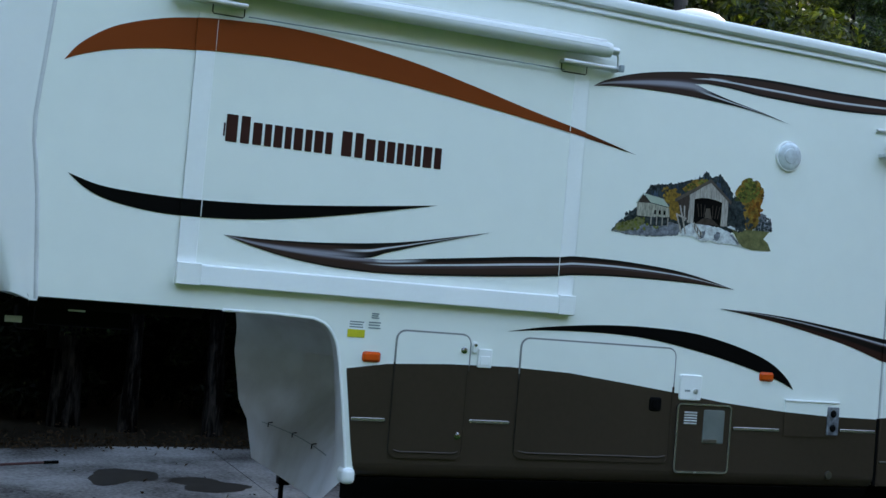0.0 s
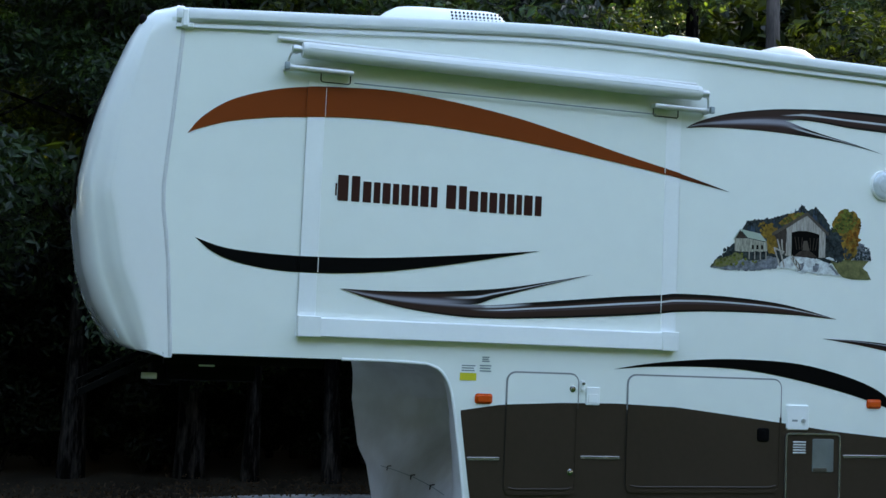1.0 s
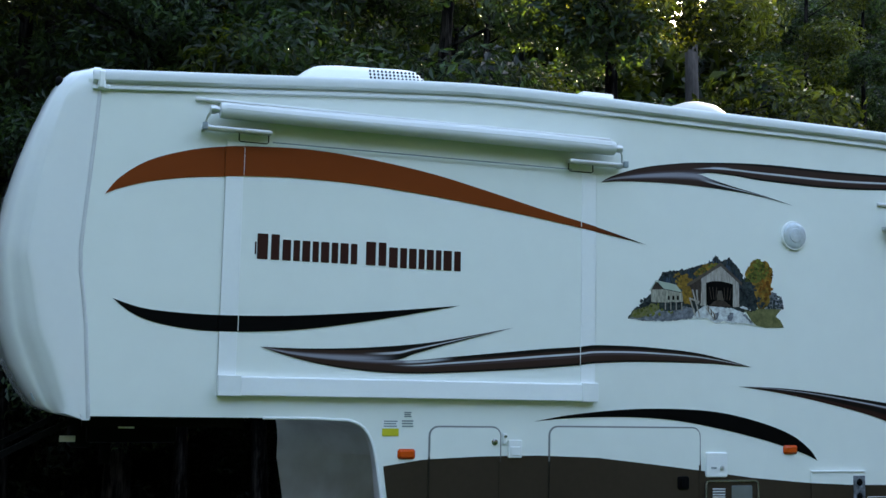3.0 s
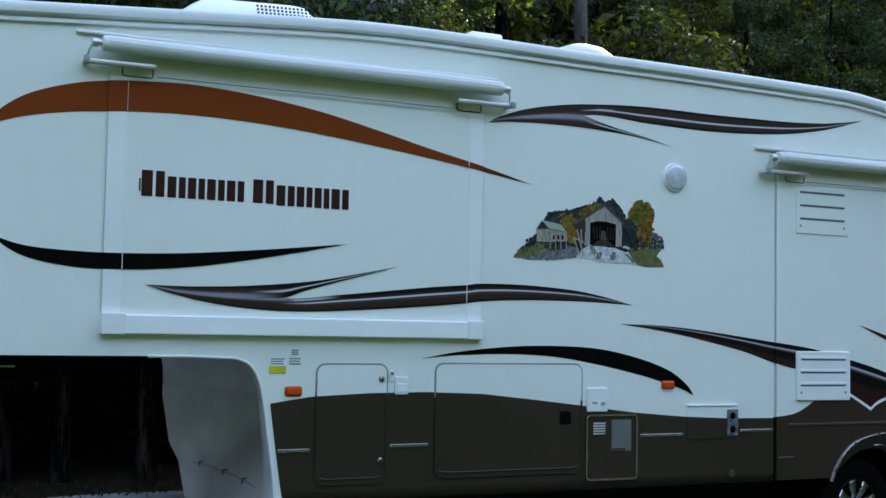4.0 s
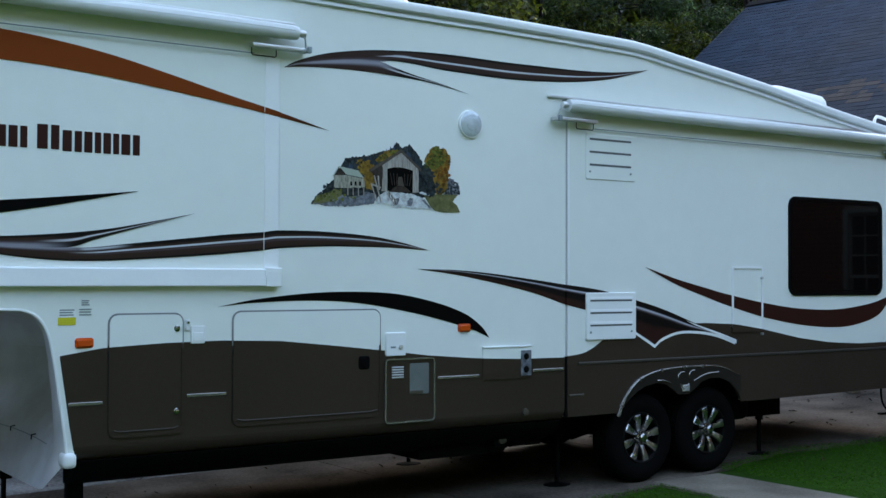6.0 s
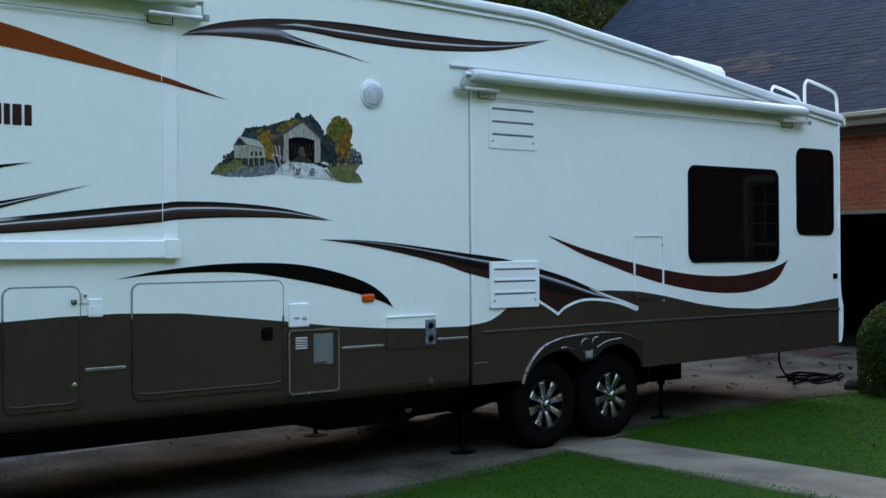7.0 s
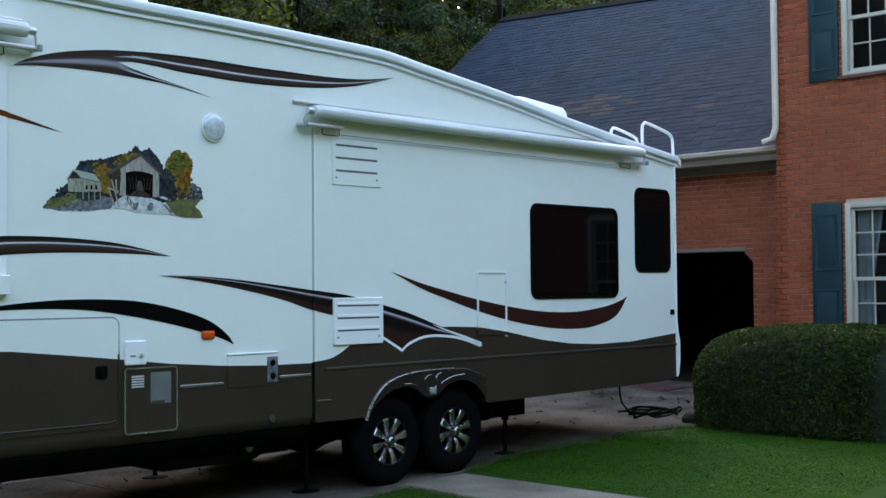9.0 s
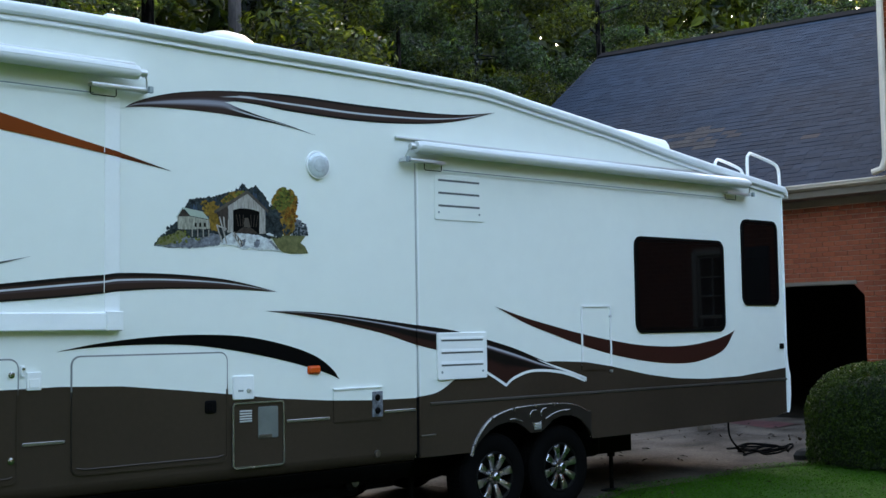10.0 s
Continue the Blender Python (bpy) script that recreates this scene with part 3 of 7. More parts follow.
def cap_plan(z):
    f, c = XF(z), XC(z)
    top = max(0.0, (z - 3.62) / 0.13)
    inset = 0.10 * top ** 2
    d, deep = f - c, float(np.interp(z, [1.6, 2.05, 2.5, 3.0, 3.7], [1.7, 1.6, 1.15, 0.8, 0.7]))
    half = [(seam(z) + 0.006, -0.003 + inset), (seam(z) - 0.04, -0.004 + inset), ((seam(z) + c - 0.3 * d) / 2, -0.004 + inset)]
    for u, y in ((-0.30, -0.002), (-0.12, 0.007), (0.06, 0.022), (0.22, 0.041), (0.38, 0.056)):
        half.append((c + u * d, y * deep + inset))
    for k in range(1, 7):
        a = k / 6 * math.pi / 2
        half.append((c + d * (0.38 + 0.62 * math.sin(a)), 0.056 * deep + inset + 0.37 * (1 - math.cos(a))))
    half = eased(half)
    half.append((f - 0.02, 0.8))
    half.append((f - 0.03, 1.22))
    return half + [(x, W - y) for x, y in reversed(half[:-1])]


bm = bmesh.new()
zs = [1.56, 1.58, 1.60, 1.64, *np.arange(1.70, 3.52, 0.06), 3.52, 3.60, 3.66, 3.70, 3.735, 3.75]
loft(bm, [[(x, y, z) for x, y in cap_plan(z)] for z in zs], cap0=True, cap1=True)
cap = part("front_cap", bm, M_CAP, trailer, "glossy moulded white fibreglass front cap")
bm = bmesh.new()
loft(bm, [[(seam(z) + dx, y, z) for dx, y in ((-0.015, 0.0), (-0.012, -0.005), (-0.005, -0.0095), (0.003, -0.0100), (0.009, -0.006), (0.011, 0.0))] for z in np.linspace(1.57, 3.66, 48)], cap0=True, cap1=True)
part("cap_seam", bm, M_SEALANT, trailer, "grey sealed bead along the edge of the cap")
bm = bmesh.new()
rslab(bm, -0.812, -0.765, 3.585, 3.705, 0.012, 0.0, -0.052, 0.012)
rslab(bm, -0.775, -0.735, 3.585, 3.618, 0.010, 0.0, -0.040, 0.008)
part("rail_end", bm, M_TRIM, trailer, "white moulded end of the roof rail")
bm = bmesh.new()
loft(bm, [[(XF(z) + dx, y, z) for dx, y in ((0.012, 0.47), (-0.016, 0.50), (-0.028, 0.58), (-0.034, 0.75), (-0.036, 1.22), (-0.034, W - 0.75), (-0.028, W - 0.58), (-0.016, W - 0.50), (0.012, W - 0.47))] for z in np.linspace(2.50, 3.27, 14)], closed=False)
part("front_window", bm, M_GLASS, trailer, "dark tinted front window")
bm = bmesh.new()
lathe(bm, [(0.001, -0.036), (0.012, -0.031), (0.021, -0.018), (0.024, 0.0), (0.021, 0.018), (0.012, 0.031), (0.001, 0.036)], (-1.036, 0.070, 3.628), "z", 16)
part("clearance_lamp", bm, M_STEEL, trailer, "small dark marker lamp")
bm = bmesh.new()
tube(bm, [(-1.095, 0.098, 1.715), (-1.085, 0.088, 1.690), (-1.07, 0.085, 1.668)], 0.006, 6)
part("cap_handle", bm, M_GREYTXT, trailer, "small grey grip low on the cap")

# hollow front of the lower body
PROF = [(0.30, 1.583), (0.55, 1.583), *[p for p in smooth_line(SIDE_LOW[1:10], 22)]]
bm = bmesh.new()
loops = []
for k, (x, z) in enumerate(PROF):
    f = min(1, max(0, (1.58 - z) / 0.40))
    row = []
    for u in np.linspace(0, 1, 33):
        v = max(0.0, (u - 0.05) / 0.95)
        deep = float(np.interp(z, [0.60, 0.66, 0.81, 1.0, 1.25, 1.45, 1.585], [0.02, 0.08, 0.26, 0.50, 0.62, 0.42, 0.0]))
        push = -0.035 * math.sin(math.pi * min(1, u / 0.16)) ** 2 * f + deep * max(0.0, math.sin(math.pi * v)) ** 0.9 - 0.10 * u ** 4 * float(np.interp(z, [0.6, 0.8, 1.2, 1.45, 1.58], [0.3, 1.2, 1.3, 0.8, 0.3]))
        row.append((x + push, 0.004 + u * (W - 0.008), z))
    loops.append(row)
for s in (0.5, 1.0):
    row = []
    for u in np.linspace(0, 1, 33):
        foot = 0.60 - 0.19 * min(1, u / 0.10) - 0.06 * u
        x = 1.15 - 0.09 * min(1, u / 0.10) + 0.10 * u
        a = loops[len(PROF) - 1][len(row)]
        row.append((a[0] + (x - a[0]) * s, a[1], a[2] + (foot - a[2]) * s))
    loops.append(row)
loft(bm, loops, closed=False)
part("front_recess", bm, M_RECESS, trailer, "scuffed white plastic recess below the overhang")
bm = bmesh.new()
edge = smooth_line([(x, z) for x, z in SIDE_LOW[2:10]], 26)
tube(bm, [(x, -0.002, z) for x, z in [(0.3, 1.585), (0.6, 1.585), *edge]], 0.010, 8)
part("recess_edge", bm, M_TRIM, trailer)
bm = boxed(1.125, 1.215, -0.035, 0.10, 0.565, 0.665, 0.03, 3)
part("corner_bumper", bm, M_TRIM, trailer, "white rounded corner bumper")
k = len(PROF) - 2
on_liner = lambda i, s: Vector(loops[k][i]).lerp(Vector(loops[k + 1][i]), s) + Vector((-0.010, 0, 0))
bm = bmesh.new()
tube(bm, smooth_line([on_liner(i, 0.70 + 0.28 * (28 - i) / 21) for i in (28, 24, 20, 16, 12, 9, 7)], 40), 0.003, 6)
part("wire", bm, M_GREYTXT, trailer, "thin grey cable along the recess")
for i, s in ((26, 0.78), (19, 0.90), (12, 0.98)):
    a = on_liner(i, s)
    bm = bmesh.new()
    tube(bm, [a + Vector((0.02, 0, 0.022)), a + Vector((-0.012, 0, 0.018)), a + Vector((-0.014, 0, -0.014))], 0.0045, 6)
    part("hook", bm, M_STEEL, trailer, "small black hook in the recess")

# hitch and landing gear
bm = bmesh.new()
box(bm, -0.70, -0.10, 0.92, 1.52, 1.38, 1.58, 0.02)
box(bm, -0.80, -0.66, 1.02, 1.42, 1.34, 1.55, 0.02)
tube(bm, [(-0.55, 1.22, 1.40), (-0.55, 1.22, 1.22)], 0.04, 12)
part("pin_box", bm, M_STEEL, trailer, "black steel kingpin box")
for y in (0.55, 1.9):
    bm = bmesh.new()
    loft(bm, [[(x, y + dy, z + dz) for dy, dz in ((-0.03, 0), (0.03, 0), (0.03, 0.045), (-0.03, 0.045))] for x, z in ((-1.28, 1.28), (-0.82, 1.52), (-0.3, 1.54))], cap0=True, cap1=True)
    part("hitch_bar", bm, M_STEEL, trailer, "black steel bar under the overhang")
for x, y in ((-0.84, 0.62), (-0.50, 0.35)):
    bm = boxed(x - 0.05, x + 0.05, y, y + 0.012, 1.40 if x < -0.6 else 1.50, 1.44 if x < -0.6 else 1.53, 0.003)
    part("tag", bm, M_LINER, trailer, "small pale tag under the overhang")
for y in (0.10, W - 0.20):
    part("chassis_rail", boxed(-0.79, 0.2, y, y + 0.10, 1.52, 1.575), M_STEEL, trailer)
for y in (0.36, 1.98):
    bm = bmesh.new()
    wide = 0.05 if y < 1 else 0.035
    box(bm, 1.27, 1.27 + wide + 0.05, y - 0.05, y + 0.05, 0.22, 0.75, 0.006)
    box(bm, 1.29, 1.28 + wide, y - 0.035, y + 0.035, gz(1.4), 0.4, 0.006)
    box(bm, 1.22, 1.41, y - 0.11, y + 0.11, gz(1.4), gz(1.4) + 0.02, 0.004)
    part("landing_leg", bm, M_STEEL, trailer, "black steel landing leg")

# brown lower panels
bm = bmesh.new()
xs = spaced(1.106, 5.295, 50, (1.14, 1.17, 1.194, 1.205))
panel(bm, xs, lambda x: max(brown_edge(x), 0.70), BROWN_F, -0.004, 0.0)
part("lower_panel", bm, M_BROWN, trailer, "dark olive-brown lower side panel")
bm = bmesh.new()
panel(bm, spaced(9.875, 10.70, 14), skirt_z, BROWN_R, -0.004, 0.0)
part("lower_panel", bm, M_BROWN, trailer)
bm = bmesh.new()
sweep(bm, [(1.196, 0), (5.295, 0)], [(0.0, 0.70), (-0.004, 0.70), (-0.002, 0.680), (0.006, 0.657), (0.020, 0.634), (0.040, 0.614), (0.066, 0.598), (0.10, 0.588), (0.10, 0.70)])
part("panel_foot", bm, M_BROWN, trailer, "rounded foot of the brown side panel")
bm = bmesh.new()
sweep(bm, [(1.26, 0), (5.28, 0)], [(0.03, 0.60), (0.06, 0.55), (0.16, 0.47), (0.30, 0.415), (0.40, 0.41), (0.40, 0.63)])
part("belly_pan", bm, M_STEEL, trailer, "black belly pan under the body")
# mouldings on the brown
for a, b, z in ((1.16, 1.385, 0.97), (1.96, 2.25, 0.985), (4.01, 4.41, 1.012), (4.955, 5.285, 1.03)):
    bm = bmesh.new()
    rslab(bm, a, b, z - 0.012, z + 0.012, 0.006, -0.004, -0.012, 0.004)
    part("side_moulding", bm, M_MOULD, trailer, "thin grey metal moulding")

# rear slide-out room, flush with the side
bm = bmesh.new()
panel(bm, spaced(5.32, 9.87, 70), BROWN_R, lambda x: 3.115, -0.012, 0.0)
part("rear_slide_face", bm, M_WHITE, trailer, "white face of the long rear slide-out room")
bm = bmesh.new()
panel(bm, spaced(5.32, 9.87, 60, ARCHX), skirt_z, lambda x: BROWN_R(x), -0.0125, 0.0)
part("rear_slide_skirt", bm, M_BROWN, trailer, "dark brown skirt with twin wheel arches")
bm = boxed(5.297, 5.318, -0.006, 0.012, 0.63, 1.132)
part("slide_gasket", bm, M_STEEL, trailer, "black rubber seal of the slide-out")
bm = boxed(5.308, 5.3185, -0.005, 0.0, 1.132, 3.11)
part("slide_gasket", bm, M_GASKET, trailer, "grey rubber seal of the slide-out")
bm = boxed(5.322, 5.336, -0.0145, -0.012, 0.64, 3.10, 0.001)
part("slide_edge_trim", bm, [M_TRIM], trailer)
bm = boxed(5.321, 5.337, -0.0155, -0.012, 0.635, 1.137, 0.001)
part("slide_edge_trim", bm, [M_BROWN], trailer)
bm = boxed(9.872, 9.880, -0.005, 0.0, 1.14, 3.11)
part("slide_gasket", bm, M_TRIM, trailer)
bm = boxed(9.872, 9.8745, -0.005, 0.0, 0.66, 1.134)
part("slide_gasket", bm, M_BROWN, trailer)
bm = bmesh.new()
sweep(bm, [(5.44, 1.068), (10.70, 1.072)], [(-0.0125, -0.013), (-0.020, -0.009), (-0.022, 0.0), (-0.020, 0.009), (-0.0125, 0.013)])
part("side_moulding", bm, M_BRONZE, trailer, "long dark metal moulding")
bm = bmesh.new()
rslab(bm, 5.34, 5.50, 0.800, 0.815, 0.005, -0.012, -0.016, 0.002)
part("side_moulding", bm, M_DULL, trailer)

# front slide-out room with its flanges
bm = bmesh.new()
panel(bm, spaced(0.0, 2.64, 4), lambda x: 1.72, lambda x: 3.345, -0.0085, 0.0)
part("front_slide_face", bm, M_WHITE, trailer, "white face of the front slide-out room")
for a, b in ((0.0, 0.115), (2.525, 2.64)):
    bm = bmesh.new()
    rslab(bm, a, b, 1.72, 3.335, 0.004, 0.0, -0.0112, 0.003)
    part("slide_flange", bm, M_TRIM, trailer, "white upright flange of the slide-out")
bm = bmesh.new()
loft(bm, [[(x, y, z) for y, z in ((0, 1.72), (-0.052, 1.722), (-0.056, 1.728), (-0.050, 1.835), (-0.030, 1.845), (0, 1.845))] for x in (0.0, 2.64)], cap0=True, cap1=True)
bar = part("slide_bottom_flange", bm, M_TRIM, trailer, "wide white bottom flange of the slide-out")
for a, b in ((-0.002, 0.145), (2.52, 2.642)):
    bm = bmesh.new()
    rslab(bm, a, b, 1.718, 1.850, 0.005, 0.0, -0.060, 0.004)
    for x in (a + 0.03, b - 0.03):
        lathe(bm, [(0.006, -0.064), (0.006, -0.06)], (x, 0, 1.82), "y", 8, cap=True)
    part("corner_plate", bm, M_TRIM, bar)

M_BRACKETCAP = material("slate_plastic", (0.24, 0.29, 0.31), 0.45)


def topper(x0, x1, z, tag):
    """A slide-out awning: fabric, roller, wall rail and end brackets."""
    aw = boxed(x0 - 0.14, x1 + 0.02, -0.022, 0.0, z + 0.055, z + 0.078, 0.004)
    aw = part("slide_awning", aw, M_ALU, trailer, tag)
    bm = bmesh.new()
    sec = [(0.0, z + 0.062), (-0.03, z + 0.060), (-0.09, z + 0.048), (-0.125, z + 0.038), (-0.15, z + 0.020), (-0.158, z - 0.005), (-0.156, z - 0.012)]
    loft(bm, [[(x, y, zz + 0.004 * math.sin(x * 2.1 + y * 20)) for y, zz in sec] for x in np.linspace(x0 + 0.04, x1 - 0.04, 24)], closed=False)
    part("fabric", bm, M_AWNING, aw, "white awning fabric")
    bm = bmesh.new()
    lathe(bm, [(0.02, x0), (0.048, x0 + 0.004), (0.052, x0 + 0.03), (0.052, x1 - 0.03), (0.048, x1 - 0.004), (0.02, x1)], (0, -0.105, z - 0.012), "x", 20, cap=True)
    part("roller", bm, M_AWNING, aw, "white roller tube")
    for x, s in ((x0, 1), (x1, -1)):
        bm = bmesh.new()
        tube(bm, [(x - s * 0.05, -0.105, z - 0.012), (x, -0.105, z - 0.012)], 0.018, 8)
        box(bm, x - s * 0.085 - 0.012, x - s * 0.085 + 0.012, -0.125, -0.0, z - 0.137, z - 0.108, 0.003)
        tube(bm, [(x - s * 0.045, -0.105, z - 0.012), (x - s * 0.070, -0.09, z - 0.05), (x - s * 0.085, -0.07, z - 0.115)], 0.007, 6)
        lathe(bm, [(0.012, x - s * 0.062), (0.026, x - s * 0.058), (0.030, x - s * 0.035), (0.022, x - s * 0.012), (0.022, x)], (0, -0.105, z - 0.012), "x", 12, cap=True)
        a, b = sorted((x - s * 0.10, x + s * 0.34))
        box(bm, a, b, -0.10, -0.03, z - 0.137, z - 0.112, 0.004)
        part("bracket", bm, M_ALU, aw, "grey metal awning bracket")
        bm = boxed(x - s * 0.088 - 0.016, x - s * 0.088 + 0.016, -0.130, -0.10, z - 0.146, z - 0.100, 0.005)
        part("bracket_cap", bm, M_BRACKETCAP, aw, "slate-grey plastic cap")
        bm = bmesh.new()
        a, b = x + s * 0.14, x + s * 0.33
        tube(bm, [(a, -0.05, z - 0.13), (a, -0.05, z - 0.18), (a + s * 0.01, -0.05, z - 0.19), (b - s * 0.01, -0.05, z - 0.19), (b, -0.05, z - 0.18), (b, -0.05, z - 0.13)], 0.004, 6)
        part("wire_hook", bm, M_STEEL, aw)
    bm = bmesh.new()
    tube(bm, [(x0 + 0.36, -0.036, z - 0.175), (x1 - 0.30, -0.036, z - 0.175)], 0.004, 6)
    part("drip_line", bm, M_GREYTXT, aw)
    return aw


topper(-0.07, 2.73, 3.521, "white slide-out awning rolled on the front slide")
topper(5.24, 9.93, 3.221, "white slide-out awning rolled on the rear slide")

# striping
bm = bmesh.new()
swoosh(bm, [(-0.735, 2.94), (-0.65, 3.05), (-0.48, 3.17), (-0.24, 3.255), (0.0, 3.30), (0.28, 3.32), (0.56, 3.325), (0.95, 3.297), (1.39, 3.235), (1.8, 3.147), (2.22, 3.047), (2.66, 2.95), (3.05, 2.85)],
       [(-0.735, 2.94), (-0.65, 2.98), (-0.48, 3.035), (-0.24, 3.08), (0.0, 3.105), (0.28, 3.125), (0.57, 3.130), (0.95, 3.118), (1.39, 3.082), (1.8, 3.035), (2.22, 2.98), (2.66, 2.915), (3.05, 2.85)])
RUST, UMBER = (0.215, 0.043, 0.0085), (0.022, 0.009, 0.006)
part("rust_stripe", bm, graded("rust_print", [(0.0, RUST), (1.0, RUST)], [(0.0, UMBER), (1.0, UMBER)], 0.90, 0.22, gloss=0.08), trailer, "rust-brown curved vinyl stripe fading to dark brown")
bm = bmesh.new()
swoosh(bm, [(-0.655, 2.30), (-0.48, 2.25), (-0.27, 2.23), (0.0, 2.223), (0.3, 2.23), (0.6, 2.247), (0.97, 2.28), (1.28, 2.312), (1.62, 2.35)],
       [(-0.655, 2.30), (-0.55, 2.22), (-0.41, 2.165), (-0.2, 2.13), (0.0, 2.12), (0.3, 2.13), (0.6, 2.16), (0.97, 2.22), (1.28, 2.28), (1.62, 2.35)])
part("black_stripe", bm, M_BLACK, trailer, "black curved vinyl stripe")
bm = bmesh.new()
swoosh(bm, [(2.18, 1.58), (2.47, 1.63), (2.88, 1.67), (3.26, 1.68), (3.65, 1.66), (4.01, 1.59), (4.28, 1.50), (4.44, 1.395), (4.51, 1.31)],
       [(2.18, 1.58), (2.47, 1.606), (2.88, 1.617), (3.26, 1.60), (3.66, 1.54), (4.02, 1.465), (4.28, 1.395), (4.42, 1.35), (4.51, 1.31)])
part("black_stripe", bm, M_BLACK, trailer, "black curved vinyl stripe")



def chrome_stripe(name, arms, label):
    """A printed stripe of one or more arms, each a top and a bottom curve with its own graded print."""
    ob = None
    for top, bottom, print_ in arms:
        bm = bmesh.new()
        swoosh(bm, top, bottom, 0.003, 260)
        ob = part(name if ob is None else "stripe_arm", bm, print_, ob or trailer, label if ob is None else "")
    return ob


SOOT, COCOA, PLUM, LILAC, PALE = (0.0045, 0.0035, 0.0038), (0.036, 0.018, 0.014), (0.070, 0.050, 0.054), (0.27, 0.26, 0.30), (0.56, 0.57, 0.60)
UP_HEAD = [(0.0, SOOT), (0.16, SOOT), (0.24, COCOA), (0.46, COCOA), (0.60, PLUM), (0.84, LILAC), (1.0, LILAC)]
UP_TAIL = [(0.0, SOOT), (0.30, SOOT), (0.40, COCOA), (0.46, PALE), (0.56, PALE), (0.62, COCOA), (0.70, SOOT), (1.0, SOOT)]
LOW_HEAD = [(0.0, LILAC), (0.10, LILAC), (0.26, PLUM), (0.36, COCOA), (0.82, COCOA), (0.90, SOOT), (1.0, SOOT)]
LOW_TAIL = [(0.0, SOOT), (0.16, SOOT), (0.24, COCOA), (0.32, COCOA), (0.35, PALE), (0.42, PALE), (0.45, COCOA), (0.52, PLUM), (0.60, COCOA), (0.86, COCOA), (0.92, SOOT), (1.0, SOOT)]
fork = [(0.261, 2.032), (0.50, 1.992), (0.80, 1.975), (1.143, 1.971)]
chrome_stripe("forked_stripe", [
    ([(0.261, 2.032), (0.543, 2.030), (0.866, 2.042), (1.197, 2.069), (1.446, 2.102), (1.769, 2.165), (2.010, 2.214)],
     [*fork, (1.311, 2.021), (1.538, 2.087), (1.769, 2.150), (2.010, 2.214)],
     graded("silver_brown_print", UP_HEAD, UP_TAIL, 0.46, 0.16)),
    ([*fork, (1.312, 1.975), (1.539, 2.001), (1.771, 2.026), (2.007, 2.052), (2.248, 2.078), (2.512, 2.100), (2.650, 2.116), (3.007, 2.116), (3.399, 2.092), (3.666, 2.052), (3.938, 1.993)],
     [(0.261, 2.032), (0.439, 1.980), (0.653, 1.933), (0.869, 1.904), (1.090, 1.888), (1.313, 1.886), (1.541, 1.896), (1.890, 1.918), (2.248, 1.946), (2.513, 1.972), (2.650, 1.989), (3.007, 2.008), (3.531, 2.010), (3.938, 1.993)],
     graded("silver_brown_print", LOW_HEAD, LOW_TAIL, 0.27, 0.08, (0.255, 0.36, 0.12)))],
    "dark brown forked vinyl stripe with a silvery streak")
fork = [(2.677, 3.277), (2.791, 3.318), (3.063, 3.364), (3.293, 3.392), (3.473, 3.402)]
chrome_stripe("forked_stripe", [
    ([(2.677, 3.277), (2.761, 3.326), (2.911, 3.382), (3.063, 3.423), (3.216, 3.452), (3.372, 3.476), (3.529, 3.492), (3.848, 3.514), (4.175, 3.523), (4.650, 3.520), (4.975, 3.524), (5.427, 3.531), (5.773, 3.549), (6.033, 3.579), (6.266, 3.618)],
     [*fork, (3.591, 3.418), (3.783, 3.414), (4.009, 3.397), (4.255, 3.390), (4.600, 3.385), (4.975, 3.396), (5.426, 3.432), (5.773, 3.486), (6.033, 3.550), (6.266, 3.618)],
     graded("silver_brown_print", [(0.0, SOOT), (0.15, COCOA), (0.62, COCOA), (0.85, PLUM), (1.0, LILAC)], [(0.0, SOOT), (0.10, SOOT), (0.18, COCOA), (0.48, COCOA), (0.51, PALE), (0.58, PALE), (0.61, PLUM), (0.70, COCOA), (0.86, COCOA), (0.92, SOOT), (1.0, SOOT)], 0.23, 0.05, (0.25, 0.31, 0.50))),
    ([*fork, (3.607, 3.370), (3.782, 3.332), (3.926, 3.306), (4.089, 3.276), (4.313, 3.226)],
     [(2.677, 3.277), (2.836, 3.297), (3.062, 3.309), (3.293, 3.313), (3.527, 3.309), (3.845, 3.292), (4.088, 3.264), (4.313, 3.226)],
     graded("silver_brown_print", [(0.0, LILAC), (0.25, LILAC), (0.48, PLUM), (0.60, COCOA), (1.0, COCOA)], [(0.0, SOOT), (0.28, SOOT), (0.34, PALE), (0.46, PALE), (0.52, COCOA), (0.62, SOOT), (1.0, SOOT)], 0.55, 0.14))],
    "dark brown forked vinyl stripe with a silvery streak")
# tail stripe with its white outline over the wheel skirt
bm = bmesh.new()
swoosh(bm, [(6.06, 1.336), (6.18, 1.276), (6.324, 1.200)], [(6.06, 1.310), (6.18, 1.250), (6.324, 1.172)], 0.0050, 30)
swoosh(bm, [(6.324, 1.200), (6.37, 1.234), (6.435, 1.265), (6.577, 1.304), (6.74, 1.315), (6.984, 1.297), (7.177, 1.258), (7.355, 1.206)],
       [(6.324, 1.172), (6.37, 1.208), (6.435, 1.239), (6.577, 1.280), (6.74, 1.291), (6.984, 1.271), (7.177, 1.230), (7.355, 1.174)], 0.0050)
swoosh(bm, [(6.72, 1.405), (6.86, 1.365), (7.06, 1.311), (7.20, 1.272), (7.375, 1.218)], [(6.72, 1.403), (6.86, 1.352), (7.06, 1.291), (7.20, 1.248), (7.375, 1.180)], 0.0050)
part("white_outline", bm, M_TRIM, trailer, "white pinstripe edging")
